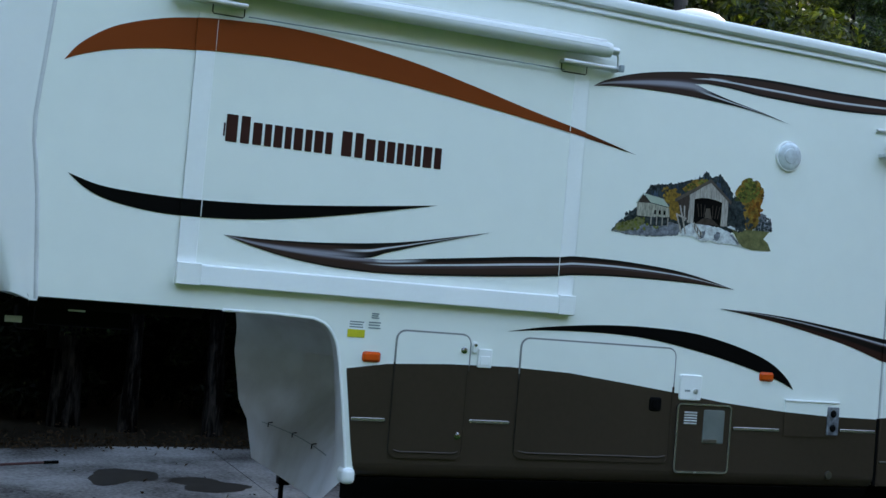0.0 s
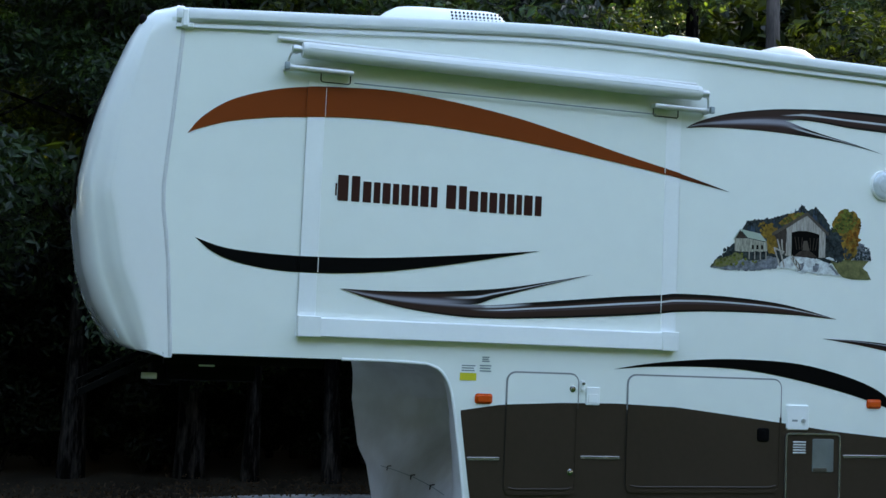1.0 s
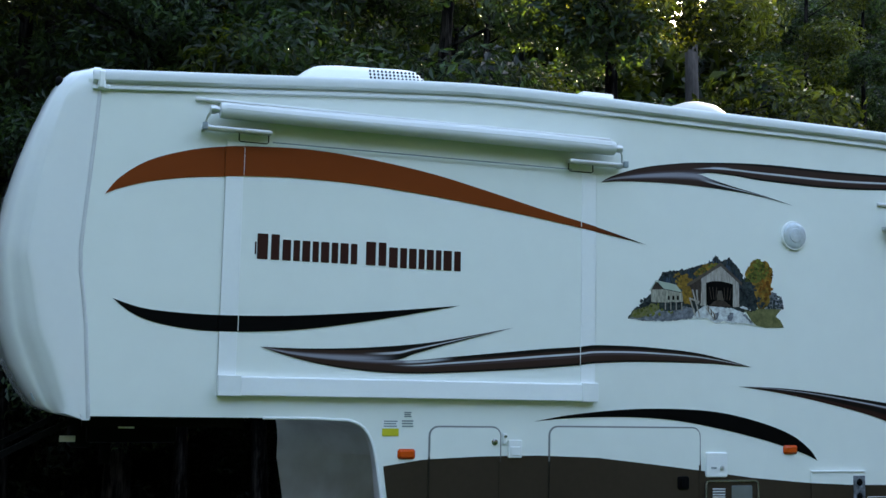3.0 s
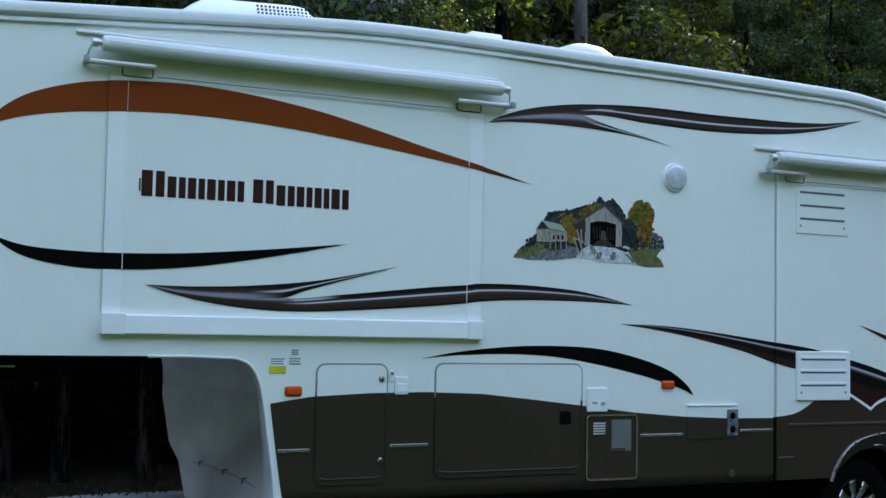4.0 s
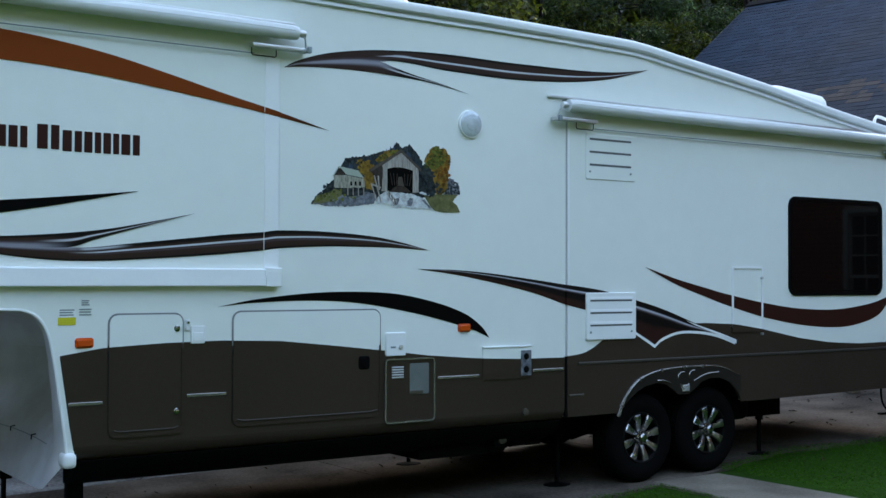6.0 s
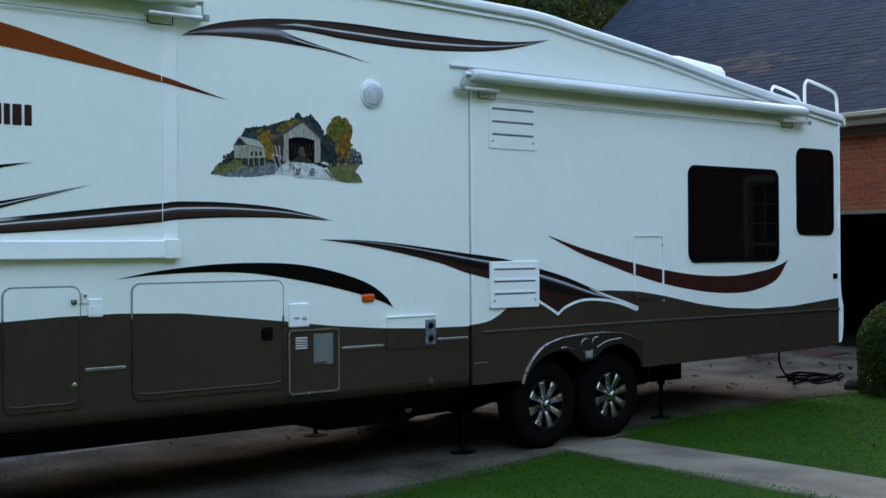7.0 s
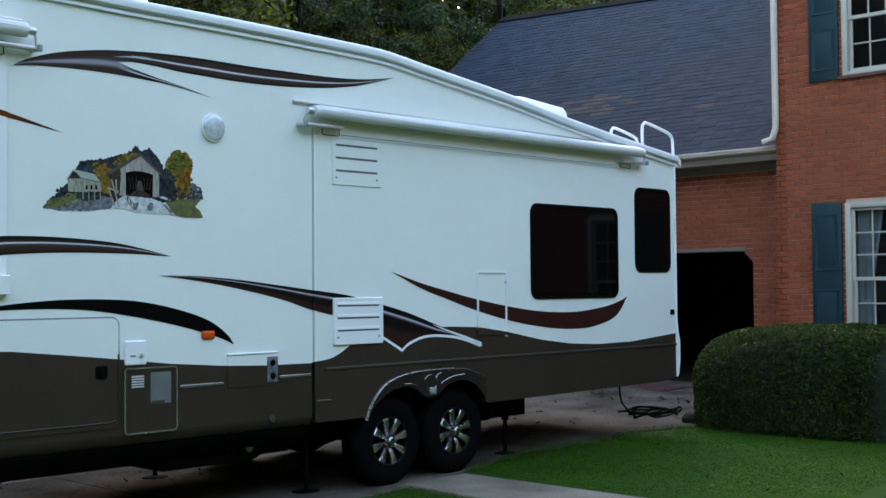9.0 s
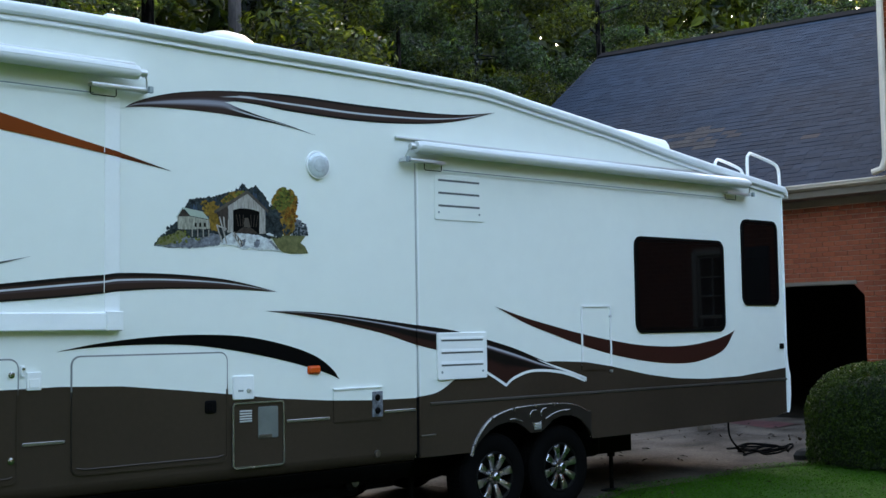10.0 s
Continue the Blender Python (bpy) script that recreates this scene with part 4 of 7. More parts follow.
top3 = [(3.82, 1.85), (4.16, 1.845), (4.52, 1.82), (4.97, 1.77), (5.3, 1.73), (5.7, 1.68), (6.106, 1.592), (6.43, 1.511), (6.775, 1.398), (7.06, 1.302), (7.36, 1.200)]
WINE = (0.030, 0.0105, 0.0085)
mid3 = [(3.82, 1.85), (4.16, 1.826), (4.52, 1.782), (4.97, 1.708), (5.3, 1.642), (5.7, 1.57), (6.106, 1.464), (6.43, 1.383), (6.74, 1.315), (6.984, 1.290), (7.177, 1.248), (7.36, 1.196)]
STREAK = [(0.0, SOOT), (0.34, SOOT), (0.40, LILAC), (0.45, (0.60, 0.60, 0.63)), (0.50, LILAC), (0.58, PLUM), (0.68, SOOT), (1.0, SOOT)]
WINED = [(0.0, SOOT), (0.12, SOOT), (0.40, WINE), (1.0, WINE)]
chrome_stripe("tail_stripe", [
    (top3, mid3, graded("silver_wine_print", STREAK, STREAK, 0.5, 0.1)),
    (mid3, [(3.82, 1.85), (4.16, 1.81), (4.52, 1.752), (4.97, 1.66), (5.3, 1.565), (5.7, 1.47), (6.06, 1.33), (6.18, 1.265), (6.324, 1.19), (6.37, 1.222), (6.435, 1.252), (6.577, 1.292), (6.74, 1.303), (6.984, 1.284), (7.177, 1.244), (7.36, 1.195)],
     graded("wine_print", WINED, WINED, 0.5, 0.1))], "dark maroon tapering vinyl stripe with a silvery streak")
bm = bmesh.new()
swoosh(bm, [(6.2, 1.885), (6.59, 1.78), (6.96, 1.70), (7.28, 1.635), (7.76, 1.555), (8.28, 1.495), (8.84, 1.48), (9.33, 1.525), (9.60, 1.58), (9.75, 1.63)],
       [(6.2, 1.885), (6.59, 1.73), (6.96, 1.62), (7.28, 1.53), (7.76, 1.42), (8.28, 1.34), (8.74, 1.305), (9.13, 1.32), (9.53, 1.42), (9.75, 1.63)])
part("maroon_stripe", bm, M_MAROON, trailer, "dark maroon curved vinyl stripe")

# cut lines of the vinyl along the slide-out's flanges
for x, z0, z1 in ((0.117, 3.118, 3.304), (0.117, 2.125, 2.226), (2.522, 2.945, 2.98), (2.522, 1.975, 2.108)):
    wide = 0.0011 if z0 > 3 else 0.0022
    part("cut_line", boxed(x - wide, x + wide, -0.0150, -0.010, z0, z1), M_TRIM, trailer)

# maker's name, as plain upright bars
name_bars = part("name_bars", boxed(0.205, 0.215, -0.0112, -0.0085, 2.62, 2.70), M_MAROON, trailer, "dark maroon lettering shown as plain bars")
for x0, x1, h in ((0.22, 0.365, 0.165), (0.385, 0.50, 0.135), (0.515, 0.625, 0.135), (0.64, 0.755, 0.135), (0.77, 0.885, 0.135), (0.945, 1.085, 0.155), (1.105, 1.23, 0.135), (1.245, 1.355, 0.135), (1.37, 1.475, 0.135), (1.49, 1.615, 0.135)):
    zb = 2.582 + (0.008 if x0 < 1 else 0)
    w = x1 - x0
    bm = bmesh.new()
    rslab(bm, x0, x0 + 0.48 * w, zb, zb + h, 0.006, -0.0085, -0.0115, 0.0005)
    rslab(bm, x0 + 0.62 * w, x1, zb, zb + h, 0.006, -0.0085, -0.0115, 0.0005)
    part("bar", bm, M_MAROON, name_bars)

# landscape print: covered bridge, mill, woods and falls


def flat(pts, lift, rough=0.0, seed=0):
    """A flat printed shape on the side wall with a ragged outline."""
    rnd = random.Random(seed)
    bm = bmesh.new()
    out = []
    for (x0, z0), (x1, z1) in zip(pts, pts[1:] + pts[:1]):
        n = max(1, int(math.hypot(x1 - x0, z1 - z0) / 0.012)) if rough else 1
        for k in range(n):
            u = k / n
            out.append((x0 + (x1 - x0) * u + (rnd.uniform(-rough, rough) if k else 0), z0 + (z1 - z0) * u + (rnd.uniform(-rough, rough) if k else 0)))
    f = bm.faces.new([bm.verts.new((x, -lift, z)) for x, z in out])
    f.normal_update()
    bmesh.ops.triangulate(bm, faces=[f], ngon_method="EAR_CLIP")
    return bm


scenery = part("landscape_print", flat([(2.90, 2.315), (2.93, 2.36), (3.00, 2.40), (3.03, 2.46), (3.10, 2.50), (3.14, 2.58), (3.18, 2.66), (3.30, 2.68), (3.42, 2.70), (3.50, 2.73), (3.58, 2.745), (3.63, 2.81), (3.68, 2.765), (3.75, 2.80), (3.82, 2.73), (3.86, 2.68), (3.88, 2.60), (3.92, 2.40), (3.60, 2.36), (3.30, 2.34), (3.05, 2.305)], 0.002, 0.007, 3), M_HILL, trailer, "printed covered bridge landscape with woods, mill and waterfall")
for name, pts, m, lift, rg, sd in (
    ("grove", [(3.30, 2.58), (3.33, 2.64), (3.38, 2.66), (3.43, 2.63), (3.45, 2.54), (3.42, 2.44), (3.36, 2.44), (3.33, 2.52)], M_AUTUMN, 0.003, 0.006, 4),
    ("hill_grass", [(3.44, 2.66), (3.52, 2.73), (3.60, 2.75), (3.66, 2.74), (3.58, 2.69), (3.48, 2.63)], M_AUTUMN, 0.003, 0.005, 5),
    ("river_bank", [(2.90, 2.315), (2.96, 2.345), (3.08, 2.375), (3.20, 2.395), (3.36, 2.42), (3.44, 2.41), (3.46, 2.36), (3.42, 2.332), (3.24, 2.308), (3.05, 2.302)], M_STREAM, 0.003, 0.005, 6),
    ("bush", [(2.91, 2.32), (2.95, 2.375), (3.03, 2.395), (3.09, 2.43), (3.15, 2.42), (3.16, 2.39), (3.10, 2.355), (3.0, 2.32)], M_MEADOW, 0.004, 0.006, 7),
    ("maple", [(3.89, 2.60), (3.88, 2.68), (3.92, 2.74), (3.96, 2.79), (4.02, 2.79), (4.08, 2.78), (4.125, 2.72), (4.12, 2.64), (4.10, 2.54), (4.10, 2.48), (4.06, 2.44), (4.04, 2.42), (4.00, 2.42), (3.97, 2.46), (3.95, 2.54)], M_AUTUMN, 0.004, 0.009, 8),
    ("dark_tree", [(3.84, 2.60), (3.88, 2.66), (3.93, 2.64), (3.96, 2.56), (3.99, 2.48), (3.98, 2.42), (3.93, 2.40), (3.87, 2.46)], M_HILL, 0.0045, 0.008, 9),
    ("far_houses", [(4.08, 2.52), (4.12, 2.56), (4.16, 2.55), (4.17, 2.50), (4.20, 2.53), (4.222, 2.46), (4.20, 2.43), (4.06, 2.41), (4.06, 2.47)], M_STREAM, 0.003, 0.004, 10),
    ("meadow", [(3.86, 2.435), (3.95, 2.425), (4.08, 2.43), (4.20, 2.432), (4.17, 2.40), (4.15, 2.375), (4.19, 2.35), (4.222, 2.295), (4.06, 2.288), (3.98, 2.30), (3.94, 2.33), (3.90, 2.385)], M_MEADOW, 0.0041, 0.0, 11),
    ("road", [(3.55, 2.438), (3.62, 2.428), (3.78, 2.42), (3.86, 2.395), (3.92, 2.34), (3.97, 2.302), (3.86, 2.315), (3.78, 2.305), (3.70, 2.325), (3.63, 2.305), (3.55, 2.34), (3.46, 2.335), (3.43, 2.345), (3.48, 2.40)], M_FOAM, 0.005, 0.004, 12),
    ("mill_wall", [(3.085, 2.530), (3.19, 2.535), (3.345, 2.515), (3.352, 2.452), (3.20, 2.435), (3.09, 2.440)], M_MILL, 0.005, 0.001, 14),
    ("mill_gable", [(3.080, 2.528), (3.128, 2.592), (3.188, 2.535)], M_SHEDDARK, 0.0052, 0.001, 15),
    ("mill_roof", [(3.128, 2.598), (3.292, 2.574), (3.344, 2.520), (3.190, 2.540)], M_ROOFPRINT, 0.006, 0.001, 16),
    ("mill_eave", [(3.074, 2.522), (3.126, 2.598), (3.134, 2.598), (3.084, 2.522)], M_ROOFPRINT, 0.0062, 0.0, 28),
    ("mill_piles", [(3.15, 2.438), (3.345, 2.450), (3.345, 2.395), (3.20, 2.375)], M_HILL, 0.0055, 0.003, 17),
    ("bridge_front", [(3.495, 2.43), (3.495, 2.62), (3.67, 2.732), (3.828, 2.615), (3.828, 2.435), (3.77, 2.43)], M_BRIDGE, 0.006, 0.001, 18),
    ("bridge_side", [(3.395, 2.58), (3.50, 2.64), (3.505, 2.60), (3.50, 2.445), (3.45, 2.46), (3.42, 2.55)], M_SHEDDARK, 0.0064, 0.002, 19),
    ("bridge_roof", [(3.382, 2.584), (3.67, 2.754), (3.857, 2.614), (3.850, 2.592), (3.67, 2.728), (3.390, 2.564)], M_EAVE, 0.0068, 0.001, 20),
    ("bridge_mouth", [(3.546, 2.428), (3.546, 2.600), (3.60, 2.614), (3.66, 2.617), (3.72, 2.611), (3.776, 2.598), (3.774, 2.43)], M_BLACK, 0.0068, 0.0, 21),
    ("bridge_light", [(3.635, 2.475), (3.645, 2.545), (3.675, 2.548), (3.695, 2.475)], M_EAVE, 0.0074, 0.003, 22),
    ("bridge_floor", [(3.56, 2.430), (3.63, 2.474), (3.70, 2.474), (3.765, 2.432)], M_SHEDDARK, 0.0072, 0.002, 29),
    ("side_rail", [(3.83, 2.432), (3.86, 2.442), (3.93, 2.422), (3.925, 2.410), (3.86, 2.422)], M_FOAM, 0.0064, 0.001, 30),
    ("falls_shadow", [(3.60, 2.315), (3.625, 2.38), (3.66, 2.39), (3.635, 2.335)], M_STREAM, 0.0056, 0.006, 25),
    ("falls_shadow", [(3.72, 2.33), (3.745, 2.39), (3.78, 2.385), (3.765, 2.33)], M_STREAM, 0.0056, 0.006, 26),
    ("falls_shadow", [(3.86, 2.375), (3.88, 2.385), (3.95, 2.318), (3.93, 2.315)], M_STREAM, 0.0056, 0.003, 27),
):
    part(name, flat(pts, lift, rg, sd), m, scenery, smooth=False)


def slat(name, x0, z0, x1, z1, wide, m, lift):
    """A thin printed bar from one place to another."""
    d = math.hypot(x1 - x0, z1 - z0)
    px, pz = -(z1 - z0) / d * wide / 2, (x1 - x0) / d * wide / 2
    part(name, flat([(x0 - px, z0 - pz), (x1 - px, z1 - pz), (x1 + px, z1 + pz), (x0 + px, z0 + pz)], lift), m, scenery, smooth=False)


for x0, x1 in ((3.590, 3.572), (3.612, 3.600), (3.628, 3.634), (3.704, 3.698), (3.722, 3.732), (3.744, 3.760)):
    slat("truss_post", x0, 2.480, x1, 2.570, 0.006, M_SHEDDARK, 0.0076)
for x0, z0, x1, z1 in ((3.43, 2.545, 3.49, 2.35), (3.405, 2.485, 3.455, 2.35), (3.465, 2.545, 3.475, 2.44), (3.405, 2.48, 3.49, 2.455), (3.55, 2.435, 3.63, 2.355), (3.545, 2.415, 3.615, 2.33)):
    slat("fence_rail", x0, z0, x1, z1, 0.012, M_BRIDGE, 0.0070)
for x0, z0 in ((3.56, 2.40), (3.585, 2.378), (3.61, 2.352)):
    slat("fence_gap", x0, z0 + 0.025, x0 + 0.006, z0 - 0.012, 0.008, M_SHEDDARK, 0.0072)
rnd = random.Random(52)
for k in range(26):
    x = 3.13 + 0.745 * k / 25 + rnd.uniform(-0.01, 0.01)
    top = float(np.interp(x, [3.13, 3.19, 3.32, 3.44, 3.56, 3.62, 3.68, 3.74, 3.80, 3.86, 3.90], [2.57, 2.645, 2.67, 2.705, 2.755, 2.800, 2.745, 2.790, 2.735, 2.67, 2.60])) + rnd.uniform(-0.022, 0.008)
    w, low = rnd.uniform(0.016, 0.028), top - rnd.uniform(0.09, 0.13)
    part("conifer", flat([(x - w, low), (x - 0.55 * w, low + 0.05), (x - 0.6 * w, low + 0.055), (x, top), (x + 0.5 * w, low + 0.06), (x + 0.65 * w, low + 0.045), (x + w, low)], 0.0024 + 0.00002 * k, 0.002, 60 + k), M_CONIFER, scenery, smooth=False)


def flecks(name, poly, n, size, mat, lift, seed, label=""):
    """Dabs of printed leaves scattered over a shape, slightly past its edge."""
    rnd = random.Random(seed)
    xs, zs = [p[0] for p in poly], [p[1] for p in poly]
    bm = bmesh.new()
    k = 0
    while k < n:
        x, z = rnd.uniform(min(xs), max(xs)), rnd.uniform(min(zs), max(zs))
        inside = False
        for (x0, z0), (x1, z1) in zip(poly, poly[1:] + poly[:1]):
            if (z0 > z) != (z1 > z) and x < (x1 - x0) * (z - z0) / (z1 - z0) + x0:
                inside = not inside
        if not inside:
            continue
        k += 1
        r, a0 = size * rnd.uniform(0.5, 1.3), rnd.uniform(0, 6.28)
        loop = [(x + r * rnd.uniform(0.5, 1.1) * math.cos(a0 + j * 1.047), -lift - k * 1.2e-5, z + r * rnd.uniform(0.4, 1.0) * math.sin(a0 + j * 1.047)) for j in range(6)]
        bm.faces.new([bm.verts.new(q) for q in loop])
    part(name, bm, mat, scenery, label, smooth=False)


M_DABDARK = material("print_dark_leaves", (0.004, 0.007, 0.010), 0.4, vary=0.2, other=(0.050, 0.070, 0.075), island=1.6, spec=0.15)
M_DABGOLD = material("print_gold_leaves", (0.060, 0.038, 0.008), 0.4, vary=0.3, other=(0.36, 0.21, 0.035), island=1.6, spec=0.15)
M_DABGREEN = material("print_green_leaves", (0.014, 0.022, 0.006), 0.4, vary=0.3, other=(0.20, 0.21, 0.040), island=1.6, spec=0.15)
M_DABOAK = material("print_brown_leaves", (0.020, 0.012, 0.004), 0.4, vary=0.3, other=(0.34, 0.13, 0.016), island=1.6, spec=0.15)
HILLS = [(3.10, 2.50), (3.18, 2.655), (3.30, 2.675), (3.42, 2.695), (3.50, 2.725), (3.58, 2.74), (3.63, 2.80), (3.68, 2.76), (3.75, 2.79), (3.82, 2.725), (3.86, 2.67), (3.88, 2.58), (3.60, 2.50)]
flecks("hill_leaves", HILLS, 70, 0.020, M_DABDARK, 0.0025, 41)
flecks("hill_leaves", [(2.93, 2.36), (3.03, 2.46), (3.12, 2.50), (3.12, 2.40), (3.0, 2.36)], 26, 0.020, M_DABDARK, 0.0026, 42)
flecks("bank_leaves", [(2.93, 2.33), (2.98, 2.38), (3.08, 2.41), (3.14, 2.43), (3.30, 2.37), (3.10, 2.34)], 34, 0.014, M_DABGREEN, 0.0046, 43)
flecks("grove_leaves", [(3.24, 2.60), (3.30, 2.66), (3.40, 2.63), (3.44, 2.50), (3.38, 2.46), (3.32, 2.55)], 40, 0.014, M_DABGOLD, 0.0035, 44)
flecks("hill_leaves", [(3.44, 2.66), (3.52, 2.72), (3.60, 2.745), (3.66, 2.74), (3.58, 2.69), (3.48, 2.63)], 26, 0.012, M_DABGREEN, 0.0036, 45)
flecks("maple_leaves", [(3.89, 2.62), (3.93, 2.72), (3.99, 2.80), (4.05, 2.78), (4.09, 2.74), (4.06, 2.66), (3.98, 2.62)], 110, 0.017, M_DABGREEN, 0.0062, 46)
flecks("maple_leaves", [(4.0, 2.66), (4.09, 2.77), (4.125, 2.68), (4.115, 2.56), (4.08, 2.47), (4.02, 2.46)], 50, 0.017, M_DABOAK, 0.0054, 47)
flecks("shade_leaves", [(3.86, 2.62), (3.93, 2.63), (4.0, 2.56), (4.04, 2.46), (4.0, 2.41), (3.90, 2.41)], 46, 0.016, M_DABDARK, 0.0060, 48)
flecks("far_village", [(4.08, 2.50), (4.12, 2.54), (4.20, 2.52), (4.22, 2.44), (4.08, 2.42)], 44, 0.014, M_DABDARK, 0.0034, 49)
for x0, z0 in ((3.225, 2.46), (3.262, 2.462), (3.30, 2.463)):
    part("mill_window", flat([(x0, z0), (x0 + 0.016, z0), (x0 + 0.016, z0 + 0.03), (x0, z0 + 0.03)], 0.0058), M_BLACK, scenery, smooth=False)
for x0 in (3.20, 3.245, 3.29, 3.335):
    part("mill_post", flat([(x0, 2.388), (x0 + 0.009, 2.388), (x0 + 0.009, 2.445), (x0, 2.445)], 0.0064), M_PLANK, scenery, smooth=False)

# lamps and small fittings
lamp = bmesh.new()
lathe(lamp, [(0.001, -0.02), (0.108, -0.02), (0.112, -0.008), (0.112, 0.0)], (4.315, 0, 2.994), "y", 28)
lamp = part("porch_lamp", lamp, M_TRIM, trailer, "round porch lamp with a ribbed clear lens")
bm = bmesh.new()
lathe(bm, [(0.001, -0.040), (0.030, -0.0395), (0.052, -0.038), (0.056, -0.0345), (0.078, -0.033), (0.090, -0.029), (0.099, -0.024), (0.103, -0.016)], (4.315, 0, 2.994), "y", 28)
part("lens", bm, M_LENS, lamp, "clear ribbed lens")
for x, z in ((1.26, 1.36), (4.265, 1.392)):
    base = bmesh.new()
    rslab(base, x - 0.06, x + 0.06, z - 0.033, z + 0.033, 0.018, 0.0, -0.010, 0.003)
    base = part("marker_lamp", base, M_AMBER, trailer, "amber side marker lamp")
    bm = bmesh.new()
    rslab(bm, x - 0.052, x + 0.052, z - 0.026, z + 0.026, 0.016, -0.010, -0.024, 0.008)
    part("lens", bm, M_AMBER, base)
sticker = part("sticker", flat([(1.09, 1.475), (1.205, 1.475), (1.205, 1.58), (1.09, 1.58)], 0.002), M_TRIM, trailer, "small printed white sticker with a yellow band")
part("band", flat([(1.09, 1.476), (1.204, 1.476), (1.204, 1.525), (1.09, 1.525)], 0.003), M_YELLOW, sticker)
for x0, x1, z in ((1.10, 1.195, 1.572), (1.10, 1.185, 1.556), (1.10, 1.19, 1.54), (1.225, 1.305, 1.575), (1.225, 1.30, 1.558), (1.225, 1.305, 1.54), (1.24, 1.29, 1.63), (1.24, 1.285, 1.617), (1.24, 1.292, 1.604)):
    part("print_bar", flat([(x0, z - 0.004), (x1, z - 0.004), (x1, z + 0.004), (x0, z + 0.004)], 0.003), M_GREYTXT, sticker)


M_SEAL = material("door_seal", (0.20, 0.21, 0.21), 0.6)
M_SEALB = material("brown_door_seal", (0.017, 0.013, 0.010), 0.5)


def cargo_door(x0, x1, z0, z1, r=0.055):
    """A baggage door, white above the colour line and brown below, with its seal."""
    bm = bmesh.new()
    rring(bm, x0 - 0.011, x1 + 0.011, z0 - 0.011, z1 + 0.011, r + 0.011, 0.018, 0.0, -0.005)
    zm = BROWN_F((x0 + x1) / 2)
    bmesh.ops.bisect_plane(bm, geom=bm.verts[:] + bm.edges[:] + bm.faces[:], plane_co=(0, 0, zm), plane_no=(0, 0, 1))
    for f in bm.faces:
        f.material_index = 0 if f.calc_center_median().z > zm else 1
    seal = part("baggage_door", bm, [M_SEAL, M_SEALB], trailer, "flush baggage door, white above and brown below")
    d = [(dx, r - math.sqrt(max(0, r * r - (r - dx) ** 2))) for dx in (0.0, 0.1 * r, 0.3 * r, 0.6 * r, r)]
    xs = [x0 + a for a, _ in d] + [x1 - a for a, _ in reversed(d)]
    cut = dict(zip(xs, [b for _, b in d] + [b for _, b in reversed(d)]))
    near = lambda x: cut[min(cut, key=lambda k: abs(k - x))] if x < x0 + r or x > x1 - r else 0.0
    xs = spaced(x0, x1, 14, xs)
    for a, b, m in ((lambda x: z0 + near(x), BROWN_F, M_BROWN), (BROWN_F, lambda x: z1 - near(x), M_WHITE)):
        bm = bmesh.new()
        panel(bm, xs, a, b, -0.0105, 0.0)
        part("door_panel", bm, m, seal)
    bm = bmesh.new()
    rring(bm, x0 - 0.006, x1 + 0.006, z0 - 0.008, z1, r + 0.004, 0.013, -0.0105, -0.0165)
    bmesh.ops.bisect_plane(bm, geom=bm.verts[:] + bm.edges[:] + bm.faces[:], plane_co=(0, 0, zm - 0.03), plane_no=(0, 0, 1), clear_outer=True)
    part("door_edge", bm, M_BROWN, seal)
    bm = bmesh.new()
    tube(bm, smooth_line([(x0 + 0.03, -0.010, z0 + 0.040), (x0 + 0.07, -0.012, z0 + 0.030), ((x0 + x1) / 2, -0.012, z0 + 0.030), (x1 - 0.07, -0.012, z0 + 0.030), (x1 - 0.03, -0.010, z0 + 0.040)], 16), 0.006, 6)
    part("lower_ridge", bm, M_BROWN, seal)
    return seal


door = cargo_door(1.425, 1.925, 0.745, 1.535)
for z in (0.888, 1.44):
    bm = bmesh.new()
    lathe(bm, [(0.001, -0.03), (0.014, -0.028), (0.016, -0.016), (0.022, -0.014), (0.022, -0.01)], (1.885, 0, z), "y", 12)
    part("lock", bm, M_CHROME, door, "round chrome lock")
door = cargo_door(2.30, 3.485, 0.762, 1.542)
bm = bmesh.new()
rslab(bm, 3.30, 3.395, 1.11, 1.205, 0.02, -0.0105, -0.022, 0.006)
latch = part("latch", bm, M_STEEL, door, "black paddle latch")
bm = bmesh.new()
rslab(bm, 3.318, 3.355, 1.125, 1.19, 0.01, -0.022, -0.030, 0.004)
part("paddle", bm, M_RUBBER, latch)
# catch and cable hatch by the first door
bm = bmesh.new()
rslab(bm, 1.985, 2.085, 1.335, 1.455, 0.008, 0.0, -0.016, 0.004)
hatch = part("cable_hatch", bm, M_TRIM, trailer, "small white plastic cable hatch")
bm = bmesh.new()
rslab(bm, 2.0, 2.07, 1.35, 1.41, 0.006, -0.016, -0.020, 0.003)
part("lid", bm, M_TRIM, hatch)
bm = bmesh.new()
rslab(bm, 1.945, 1.972, 1.425, 1.50, 0.008, 0.0, -0.018, 0.005)
catch = part("door_catch", bm, M_TRIM, trailer, "small white door holdback catch")
bm = bmesh.new()
lathe(bm, [(0.001, -0.036), (0.009, -0.034), (0.010, -0.018)], (1.958, 0, 1.478), "y", 10)
part("latch_pin", bm, M_CHROME, catch, "chrome latch pin")
# spray port
bm = bmesh.new()
rslab(bm, 3.535, 3.715, 1.195, 1.372, 0.015, 0.0, -0.018, 0.006)
port = part("spray_port", bm, M_TRIM, trailer, "square white outdoor water port")
bm = bmesh.new()
